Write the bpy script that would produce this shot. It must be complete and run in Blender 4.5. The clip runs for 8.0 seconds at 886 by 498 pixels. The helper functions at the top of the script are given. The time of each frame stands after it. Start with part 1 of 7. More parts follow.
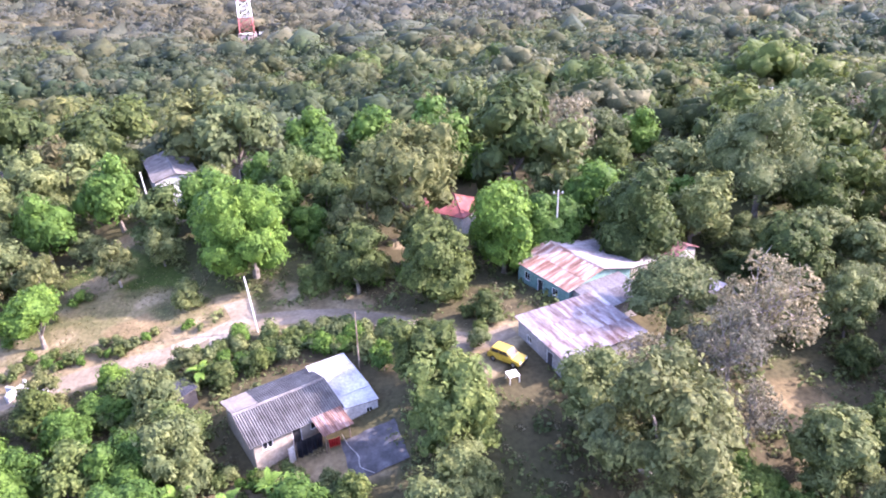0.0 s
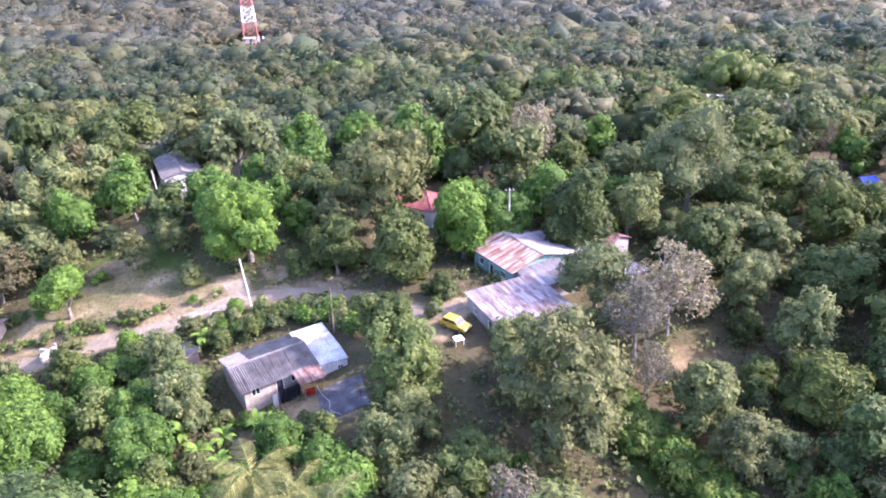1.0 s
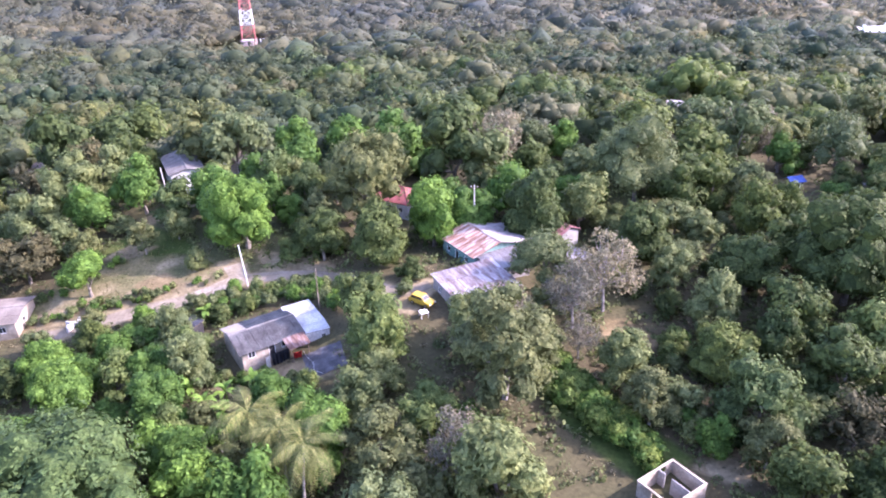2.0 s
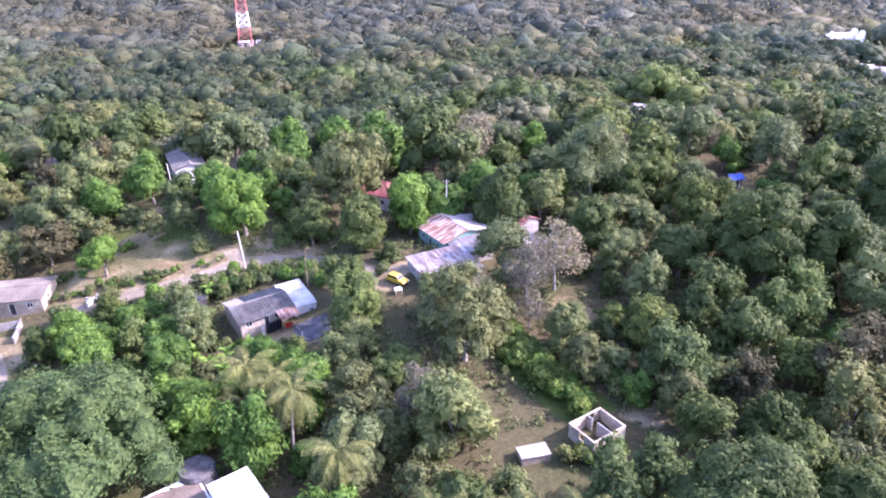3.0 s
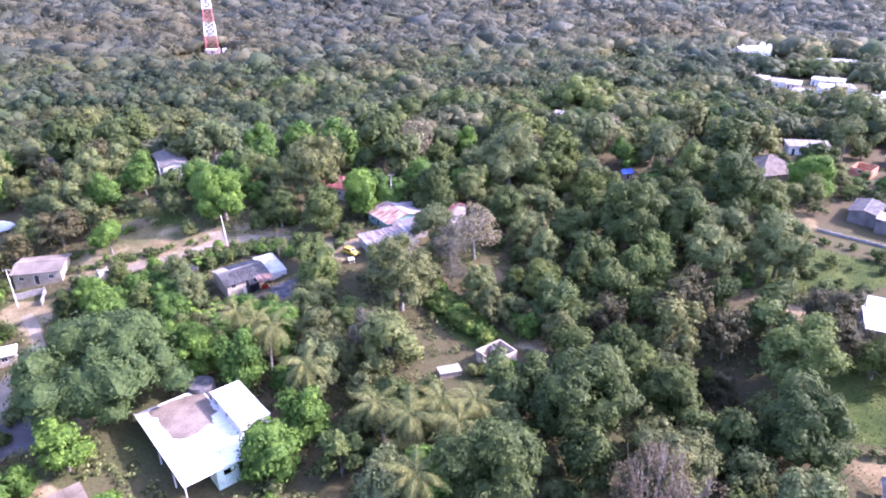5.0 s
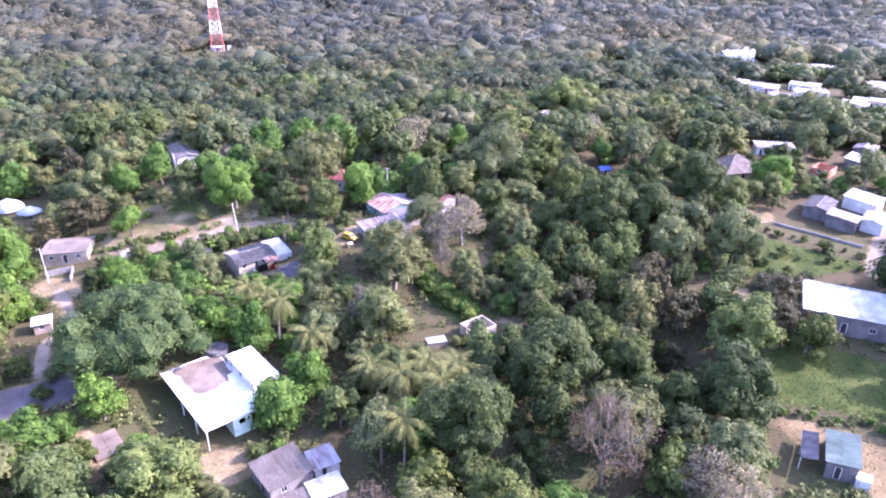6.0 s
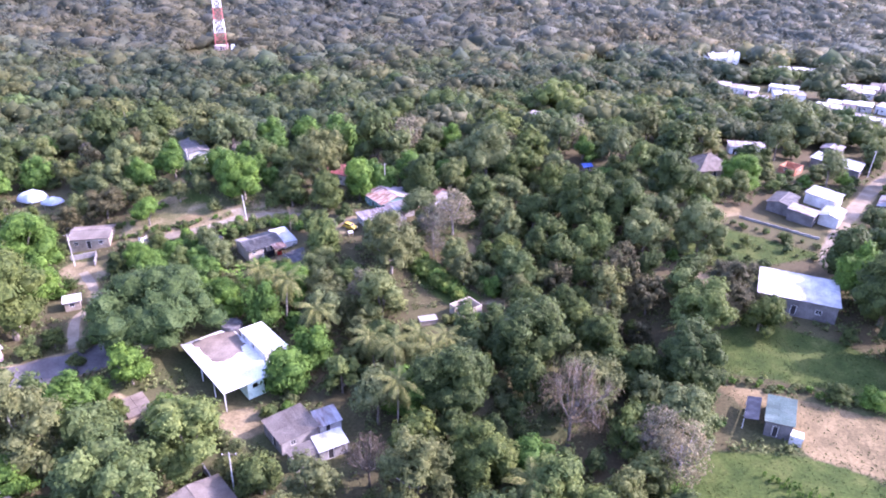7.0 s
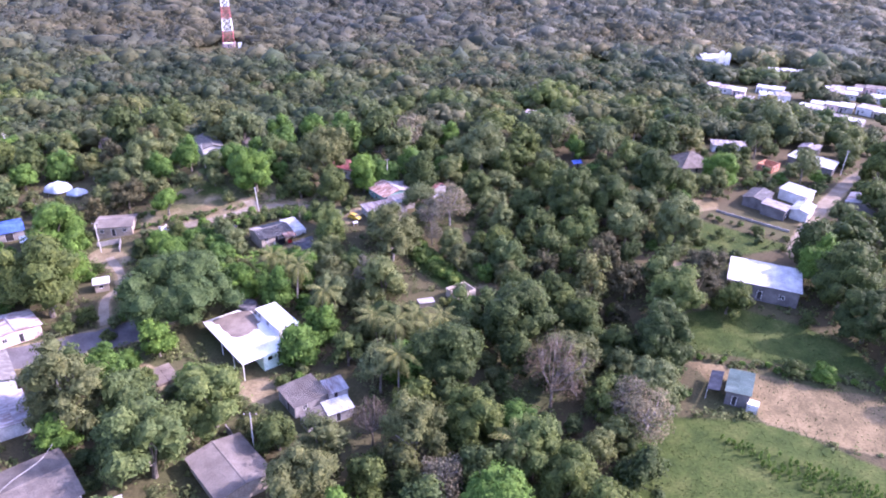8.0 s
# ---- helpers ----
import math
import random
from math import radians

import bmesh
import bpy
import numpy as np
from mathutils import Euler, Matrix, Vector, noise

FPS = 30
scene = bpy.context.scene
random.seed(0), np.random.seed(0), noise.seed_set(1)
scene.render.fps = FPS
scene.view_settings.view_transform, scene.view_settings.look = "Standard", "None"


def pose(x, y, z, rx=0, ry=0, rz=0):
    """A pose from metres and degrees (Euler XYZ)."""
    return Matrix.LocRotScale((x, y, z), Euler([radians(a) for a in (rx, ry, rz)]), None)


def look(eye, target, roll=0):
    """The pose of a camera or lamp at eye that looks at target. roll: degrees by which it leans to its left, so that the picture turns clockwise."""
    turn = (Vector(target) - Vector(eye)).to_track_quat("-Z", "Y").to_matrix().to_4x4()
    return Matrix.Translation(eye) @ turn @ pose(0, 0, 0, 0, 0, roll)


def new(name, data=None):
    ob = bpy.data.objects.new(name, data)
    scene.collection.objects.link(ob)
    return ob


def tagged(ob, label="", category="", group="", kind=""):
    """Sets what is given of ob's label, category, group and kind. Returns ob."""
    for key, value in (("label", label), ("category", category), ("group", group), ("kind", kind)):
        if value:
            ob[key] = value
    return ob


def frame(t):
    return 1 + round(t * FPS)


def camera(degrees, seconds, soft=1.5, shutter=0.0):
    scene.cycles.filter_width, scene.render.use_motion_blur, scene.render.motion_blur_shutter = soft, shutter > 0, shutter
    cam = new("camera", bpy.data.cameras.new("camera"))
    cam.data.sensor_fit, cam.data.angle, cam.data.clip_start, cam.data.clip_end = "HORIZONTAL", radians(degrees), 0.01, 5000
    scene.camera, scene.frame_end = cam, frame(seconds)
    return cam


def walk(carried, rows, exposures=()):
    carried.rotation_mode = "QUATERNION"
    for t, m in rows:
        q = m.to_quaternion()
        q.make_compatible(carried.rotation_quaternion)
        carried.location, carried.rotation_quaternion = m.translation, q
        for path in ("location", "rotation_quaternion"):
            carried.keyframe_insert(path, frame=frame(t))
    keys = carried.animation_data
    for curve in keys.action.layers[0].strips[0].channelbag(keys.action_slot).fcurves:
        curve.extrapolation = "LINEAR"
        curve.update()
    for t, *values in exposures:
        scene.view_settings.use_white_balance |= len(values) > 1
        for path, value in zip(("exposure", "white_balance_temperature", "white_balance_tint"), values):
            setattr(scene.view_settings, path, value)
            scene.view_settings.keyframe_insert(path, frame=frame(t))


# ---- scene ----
cam = camera(66.0, 8.0, soft=1.95)
METRES, EYE, TILT, LEAN, TURN = 120.0, 45.0, -25.0, 2.0, 0.0
ROWS = [
    (0.0, 0.0, 0.0, 0.0, 0.0, 0.0, -0.0),
    (0.5, 0.0226, -0.058, -0.0059, 0.23, 0.01, -0.2),
    (1.0, 0.0444, -0.1162, -0.0121, 0.4, -0.09, -0.39),
    (1.5, 0.0622, -0.1753, -0.0174, 0.32, -0.18, -0.58),
    (3.0, 0.1101, -0.3565, -0.0385, -0.21, -0.46, -0.92),
    (3.5, 0.1226, -0.4193, -0.047, -1.28, -0.33, -0.16),
    (4.0, 0.1327, -0.4826, -0.0557, -1.23, -0.53, -0.73),
    (4.5, 0.14, -0.5473, -0.0649, -2.7, -0.32, 0.01),
    (6.0, 0.15, -0.7371, -0.0928, -3.5, -0.62, -1.14),
    (6.5, 0.1548, -0.7981, -0.1003, -3.43, -0.74, -1.42),
    (7.0, 0.1528, -0.8574, -0.1078, -3.74, -0.87, -1.52),
    (7.5, 0.153, -0.9153, -0.1133, -3.75, -1.06, -1.75),
    (8.0, 0.1522, -0.9724, -0.1187, -3.68, -1.26, -1.9),
]
walk(cam, [(t, pose(0, 0, EYE, TILT, LEAN, TURN) @ pose(METRES * x, METRES * y, METRES * z, 90 + pitch, roll, yaw)) for t, x, y, z, yaw, pitch, roll in ROWS],
     [(0.0, 2.98, 6250, 41), (1.0, 2.8, 6100, 41), (1.5, 2.72, 6050, 41), (3.5, 2.7, 5880, 45), (6.0, 2.84, 5800, 48), (6.5, 2.82, 5800, 48), (8.0, 2.41, 5760, 51)])

# ---- light: a clear day, a low sun from +x ----
SUN_AZ, SUN_EL = 5.0, 34.0
world = bpy.data.worlds.new("sky")
scene.world = world
world.use_nodes = True
sky = world.node_tree.nodes.new("ShaderNodeTexSky")
sky.sky_type, sky.sun_disc = "NISHITA", False
sky.sun_elevation, sky.sun_rotation = radians(SUN_EL), radians(90 - SUN_AZ)
sky.air_density, sky.dust_density = 1.0, 1.5
background = world.node_tree.nodes["Background"]
background.inputs["Strength"].default_value = 0.15
world.node_tree.links.new(sky.outputs["Color"], background.inputs["Color"])
sun = new("sun", bpy.data.lights.new("sun", "SUN"))
sun.data.energy, sun.data.angle, sun.data.color = 2.12, radians(0.5), (1.0, 0.95, 0.88)
ca, sa = math.cos(radians(SUN_AZ)), math.sin(radians(SUN_AZ))
ce, se = math.cos(radians(SUN_EL)), math.sin(radians(SUN_EL))
sun.matrix_world = look((300 * ca * ce, 300 * sa * ce, 300 * se), (0, 0, 0))


# ---- materials ----
def shader(name, rough=0.85, metal=0.0, spec=0.3):
    m = bpy.data.materials.new(name)
    m.use_nodes = True
    b = m.node_tree.nodes["Principled BSDF"]
    b.inputs["Roughness"].default_value = rough
    b.inputs["Metallic"].default_value = metal
    b.inputs["Specular IOR Level"].default_value = spec
    return m, m.node_tree.nodes, m.node_tree.links, b


def ramp(nodes, stops):
    r = nodes.new("ShaderNodeValToRGB")
    e = r.color_ramp.elements
    while len(e) < len(stops):
        e.new(0.5)
    for el, (p, c) in zip(e, stops):
        el.position, el.color = p, (*c, 1)
    return r


def noise_tex(nodes, links, scale, detail=3, vector=None, stretch=None):
    n = nodes.new("ShaderNodeTexNoise")
    n.inputs["Scale"].default_value, n.inputs["Detail"].default_value = scale, detail
    g = vector or nodes.new("ShaderNodeNewGeometry").outputs["Position"]
    if stretch:
        mp = nodes.new("ShaderNodeMapping")
        mp.inputs["Scale"].default_value = stretch
        links.new(g, mp.inputs["Vector"])
        g = mp.outputs["Vector"]
    links.new(g, n.inputs["Vector"])
    return n


def mix_rgb(nodes, links, a, b, fac, kind="MIX"):
    n = nodes.new("ShaderNodeMix")
    n.data_type, n.blend_type = "RGBA", kind
    for sock, v in ((n.inputs["Factor"], fac), (n.inputs["A"], a), (n.inputs["B"], b)):
        if isinstance(v, (int, float)):
            sock.default_value = v
        elif isinstance(v, tuple):
            sock.default_value = (*v, 1)
        else:
            links.new(v, sock)
    return n.outputs["Result"]


def surface(name, dark, mid, light, scale=0.5, fine=6.0, rough=0.85, metal=0.0, bump=0.3, vary=0.12, local=None, spec=0.3):
    """A weathered surface: broad stains, fine grain, and a shift from piece to piece. local: stretch along the piece's own axes."""
    m, nodes, links, b = shader(name, rough, metal, spec)
    vec = None
    if local:
        shift = nodes.new("ShaderNodeVectorMath")
        shift.operation = "MULTIPLY_ADD"
        links.new(nodes.new("ShaderNodeObjectInfo").outputs["Random"], shift.inputs[0])
        shift.inputs[1].default_value = (71.0, 43.0, 17.0)
        links.new(nodes.new("ShaderNodeTexCoord").outputs["Object"], shift.inputs[2])
        vec = shift.outputs[0]
    broad = noise_tex(nodes, links, scale, 4, vec, local)
    grain = noise_tex(nodes, links, fine, 3)
    r = ramp(nodes, ((0.3, dark), (0.5, mid), (0.72, light)))
    links.new(broad.outputs["Fac"], r.inputs["Fac"])
    g = ramp(nodes, ((0.3, (0.78, 0.78, 0.78)), (0.7, (1.15, 1.15, 1.15))))
    links.new(grain.outputs["Fac"], g.inputs["Fac"])
    col = mix_rgb(nodes, links, r.outputs["Color"], g.outputs["Color"], 1.0, "MULTIPLY")
    info = nodes.new("ShaderNodeObjectInfo")
    o = ramp(nodes, ((0.0, (1 - vary,) * 3), (1.0, (1 + vary,) * 3)))
    links.new(info.outputs["Random"], o.inputs["Fac"])
    col = mix_rgb(nodes, links, col, o.outputs["Color"], 1.0, "MULTIPLY")
    links.new(col, b.inputs["Base Color"])
    bp = nodes.new("ShaderNodeBump")
    bp.inputs["Strength"].default_value, bp.inputs["Distance"].default_value = bump, 0.03
    links.new(grain.outputs["Fac"], bp.inputs["Height"])
    links.new(bp.outputs["Normal"], b.inputs["Normal"])
    return m


def foliage(name, dark, mid, light, vary=0.25, through_light=0.36, rough=0.65, toned=False):
    """Leaves: each its own tone, each tree its own hue, some sunlight passing through."""
    m, nodes, links, b = shader(name, rough, 0.0, 0.15)
    geo = nodes.new("ShaderNodeNewGeometry")
    r = ramp(nodes, ((0.0, dark), (0.45, mid), (1.0, light)))
    links.new(geo.outputs["Random Per Island"], r.inputs["Fac"])
    patch = noise_tex(nodes, links, 0.45, 2)
    p = ramp(nodes, ((0.3, (0.75, 0.8, 0.8)), (0.7, (1.2, 1.12, 1.0))))
    links.new(patch.outputs["Fac"], p.inputs["Fac"])
    col = mix_rgb(nodes, links, r.outputs["Color"], p.outputs["Color"], 1.0, "MULTIPLY")
    tuft = noise_tex(nodes, links, 5.5, 3)
    k = ramp(nodes, ((0.36, (0.6, 0.62, 0.62)), (0.64, (1.22, 1.22, 1.18))))
    links.new(tuft.outputs["Fac"], k.inputs["Fac"])
    col = mix_rgb(nodes, links, col, k.outputs["Color"], 1.0, "MULTIPLY")
    info = nodes.new("ShaderNodeObjectInfo")
    o = ramp(nodes, ((0.0, (1 - vary, 1 - vary * 0.8, 1 - vary * 0.5)), (0.5, (1.0, 1.0, 1.0)), (1.0, (1 + vary * 1.3, 1 + vary, 1 + vary * 0.3))))
    links.new(info.outputs["Random"], o.inputs["Fac"])
    col = mix_rgb(nodes, links, col, o.outputs["Color"], 1.0, "MULTIPLY")
    if toned:
        own = nodes.new("ShaderNodeAttribute")
        own.attribute_name = "tone"
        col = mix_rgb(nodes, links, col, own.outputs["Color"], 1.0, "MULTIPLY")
    links.new(col, b.inputs["Base Color"])
    tr = nodes.new("ShaderNodeBsdfTranslucent")
    links.new(col, tr.inputs["Color"])
    mx = nodes.new("ShaderNodeMixShader")
    mx.inputs[0].default_value = through_light
    links.new(b.outputs[0], mx.inputs[1])
    links.new(tr.outputs[0], mx.inputs[2])
    links.new(mx.outputs[0], nodes["Material Output"].inputs["Surface"])
    return m


LEAF = {
    "mango": foliage("mango_leaves", (0.05, 0.106, 0.022), (0.086, 0.168, 0.034), (0.13, 0.235, 0.052), 0.22),
    "olive": foliage("olive_leaves", (0.088, 0.113, 0.044), (0.135, 0.168, 0.067), (0.19, 0.228, 0.102), 0.2),
    "grey": foliage("dusty_leaves", (0.082, 0.096, 0.038), (0.125, 0.144, 0.058), (0.175, 0.195, 0.085), 0.16),
    "lime": foliage("lime_leaves", (0.09, 0.14, 0.034), (0.14, 0.205, 0.05), (0.2, 0.272, 0.078), 0.15),
    "dusky": foliage("brownish_leaves", (0.05, 0.05, 0.026), (0.08, 0.079, 0.042), (0.122, 0.116, 0.066), 0.22),
    "feather": foliage("feathery_leaves", (0.085, 0.11, 0.045), (0.13, 0.16, 0.068), (0.18, 0.21, 0.1), 0.2),
    "dark": foliage("dark_leaves", (0.046, 0.069, 0.022), (0.075, 0.107, 0.034), (0.114, 0.152, 0.051), 0.25),
    "yellow": foliage("yellow_leaves", (0.067, 0.102, 0.034), (0.104, 0.148, 0.05), (0.15, 0.199, 0.075), 0.2),
    "dry": foliage("dry_leaves", (0.13, 0.12, 0.083), (0.19, 0.176, 0.124), (0.258, 0.24, 0.174), 0.2),
    "bare": foliage("withered_leaves", (0.078, 0.061, 0.043), (0.115, 0.09, 0.065), (0.158, 0.128, 0.094), 0.15),
    "broad": foliage("broad_leaves", (0.045, 0.077, 0.027), (0.07, 0.115, 0.04), (0.102, 0.158, 0.058), 0.2),
}
PALM_LEAF = foliage("palm_leaves", (0.09, 0.112, 0.038), (0.165, 0.185, 0.064), (0.28, 0.285, 0.118), 0.15)
BANANA_LEAF = foliage("banana_leaves", (0.07, 0.15, 0.03), (0.13, 0.24, 0.045), (0.2, 0.32, 0.08), 0.15)
# base colour greyed so that haze is painted into the far crowns
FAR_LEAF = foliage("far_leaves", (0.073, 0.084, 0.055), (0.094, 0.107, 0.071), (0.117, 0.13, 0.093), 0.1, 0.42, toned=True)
GRASS_BLADE = foliage("grass_blades", (0.045, 0.07, 0.02), (0.075, 0.105, 0.03), (0.12, 0.145, 0.05), 0.1)
DRY_BLADE = foliage("dry_grass_blades", (0.13, 0.12, 0.055), (0.2, 0.18, 0.085), (0.28, 0.25, 0.13), 0.1)
BARK = surface("bark", (0.09, 0.075, 0.06), (0.17, 0.145, 0.12), (0.27, 0.24, 0.2), 1.5, 12)
PALE_BARK = surface("pale_bark", (0.17, 0.15, 0.13), (0.27, 0.24, 0.22), (0.38, 0.35, 0.32), 1.5, 12)
CEMENT = surface("fibre_cement", (0.084, 0.077, 0.073), (0.128, 0.119, 0.113), (0.176, 0.166, 0.158), 0.8, 5, 0.85, vary=0.12)
ZINC = surface("zinc_sheet", (0.34, 0.33, 0.325), (0.5, 0.49, 0.48), (0.64, 0.63, 0.62), 0.5, 4, 0.5, 0.15, 0.1, 0.06)
PALE_ZINC = surface("pale_zinc_sheet", (0.148, 0.122, 0.115), (0.244, 0.222, 0.222), (0.311, 0.296, 0.303), 0.7, 4, 0.6, 0.1, 0.15, 0.15, local=(1.2, 0.35, 1))
RUST = surface("rusty_zinc", (0.12, 0.052, 0.036), (0.24, 0.144, 0.112), (0.496, 0.456, 0.448), 0.9, 5, 0.7, 0.1, 0.2, 0.25, local=(1.6, 0.35, 1))
OLD_ZINC = surface("weathered_zinc", (0.164, 0.107, 0.09), (0.303, 0.275, 0.279), (0.41, 0.394, 0.41), 0.8, 4, 0.65, 0.15, 0.15, 0.2, local=(1.2, 0.4, 1))
STREAKED = surface("streaked_zinc", (0.117, 0.066, 0.055), (0.265, 0.218, 0.218), (0.437, 0.413, 0.437), 1.1, 4, 0.6, 0.15, 0.15, 0.2, local=(1.3, 0.3, 1))
BROWN_ROOF = surface("brown_roofing", (0.104, 0.088, 0.076), (0.142, 0.122, 0.107), (0.189, 0.166, 0.148), 0.35, 4, 0.85, vary=0.06)
RED_ROOF = surface("red_roofing", (0.17, 0.05, 0.045), (0.25, 0.075, 0.07), (0.34, 0.14, 0.13), 0.6, 5, 0.7)
MAROON_ROOF = surface("maroon_roofing", (0.12, 0.05, 0.055), (0.2, 0.085, 0.09), (0.28, 0.14, 0.14), 0.5, 5, 0.8)
GREEN_ROOF = surface("green_roofing", (0.098, 0.14, 0.118), (0.126, 0.175, 0.147), (0.168, 0.217, 0.185), 0.4, 4, 0.75)
THATCH = surface("dry_thatch", (0.09, 0.073, 0.06), (0.13, 0.108, 0.092), (0.178, 0.154, 0.134), 0.8, 9, 0.95, bump=0.6)
SLAB = surface("whitewashed_slab", (0.52, 0.5, 0.48), (0.7, 0.69, 0.68), (0.8, 0.8, 0.8), 0.25, 3, 0.8, bump=0.15, vary=0.03)
SLAB_DIRT = surface("bare_slab", (0.118, 0.094, 0.076), (0.158, 0.128, 0.105), (0.22, 0.182, 0.152), 0.3, 3, 0.9, bump=0.2, vary=0.03)
WHITE_WALL = surface("white_wall", (0.4, 0.385, 0.365), (0.56, 0.55, 0.54), (0.68, 0.67, 0.66), 0.5, 4)
BEIGE_WALL = surface("beige_wall", (0.26, 0.215, 0.165), (0.36, 0.305, 0.245), (0.45, 0.395, 0.33), 0.5, 4)
GREY_WALL = surface("grey_block_wall", (0.19, 0.18, 0.172), (0.27, 0.255, 0.245), (0.36, 0.34, 0.325), 0.6, 4)
# wall colour darkened to paint in the shade on fronts away from the sun
SHADED_BLOCK = surface("shaded_block_wall", (0.085, 0.08, 0.08), (0.125, 0.118, 0.118), (0.175, 0.166, 0.165), 0.6, 4)
PINK_WALL = surface("pinkish_wall", (0.46, 0.3, 0.27), (0.6, 0.43, 0.39), (0.68, 0.54, 0.5), 0.5, 4)
MINT_WALL = surface("mint_wall", (0.42, 0.55, 0.45), (0.52, 0.67, 0.56), (0.62, 0.75, 0.65), 0.5, 4)
TEAL_WALL = surface("turquoise_wall", (0.1, 0.2, 0.19), (0.15, 0.27, 0.25), (0.22, 0.33, 0.31), 0.5, 4)
BRICK_RED = surface("bare_clay_brick", (0.32, 0.12, 0.07), (0.45, 0.2, 0.12), (0.55, 0.3, 0.2), 0.9, 6)
DARK_GAP = surface("dark_shutter_and_gap", (0.02, 0.02, 0.022), (0.035, 0.033, 0.035), (0.06, 0.055, 0.055), 1, 6)
WOOD = surface("old_timber", (0.12, 0.085, 0.06), (0.2, 0.15, 0.11), (0.3, 0.24, 0.19), 1.5, 10)
CONCRETE = surface("pale_concrete", (0.42, 0.4, 0.38), (0.55, 0.53, 0.5), (0.66, 0.64, 0.61), 0.9, 7)
BLUE_TARP = surface("blue_tarpaulin", (0.03, 0.065, 0.25), (0.05, 0.105, 0.36), (0.09, 0.17, 0.45), 0.5, 3, 0.5)
PALE_TARP = surface("pale_tarpaulin", (0.55, 0.62, 0.75), (0.7, 0.76, 0.86), (0.8, 0.84, 0.9), 0.4, 3, 0.5)
GREY_TARP = surface("grey_tarpaulin", (0.055, 0.053, 0.056), (0.09, 0.086, 0.09), (0.165, 0.157, 0.162), 0.9, 4, 0.75)
BLACK_TARP = surface("black_plastic", (0.012, 0.014, 0.02), (0.025, 0.028, 0.038), (0.06, 0.065, 0.08), 0.8, 5, 0.4)
RED_CLOTH = surface("red_cloth", (0.45, 0.02, 0.02), (0.62, 0.04, 0.035), (0.7, 0.1, 0.08), 2, 9)
# red washed out to paint in the haze over the distant mast
RED_PAINT = surface("red_paint", (0.32, 0.085, 0.08), (0.42, 0.125, 0.115), (0.5, 0.2, 0.18), 1, 5, 0.6)
WHITE_PAINT = surface("white_paint", (0.7, 0.7, 0.7), (0.8, 0.8, 0.8), (0.86, 0.86, 0.86), 1, 5, 0.6)
CAR_YELLOW = surface("yellow_car_paint", (0.42, 0.28, 0.03), (0.52, 0.36, 0.04), (0.58, 0.42, 0.07), 1, 9, 0.35, bump=0.02, spec=0.5)
RUBBER = surface("tyre_rubber", (0.012, 0.012, 0.012), (0.02, 0.02, 0.02), (0.03, 0.03, 0.03), 3, 12)
STEEL = surface("dull_steel", (0.3, 0.3, 0.31), (0.42, 0.42, 0.43), (0.55, 0.55, 0.56), 2, 8, 0.45, 0.8)
GLASS, _n, _l, _b = shader("dark_glass", 0.08, 0.0, 0.5)
_b.inputs["Base Color"].default_value = (0.02, 0.024, 0.028, 1)
ROAD_DIRT = surface("pale_dirt_road", (0.185, 0.15, 0.105), (0.25, 0.208, 0.152), (0.325, 0.278, 0.212), 0.25, 2.5, 0.95, bump=0.5, vary=0.02)
ROAD_TRACK = surface("brown_dirt_track", (0.144, 0.116, 0.08), (0.204, 0.168, 0.12), (0.272, 0.228, 0.172), 0.3, 2.5, 0.95, bump=0.5, vary=0.02)
ROAD_GREY = surface("worn_grey_paving", (0.08, 0.072, 0.073), (0.108, 0.099, 0.102), (0.15, 0.139, 0.141), 0.3, 3, 0.9, bump=0.4, vary=0.02)


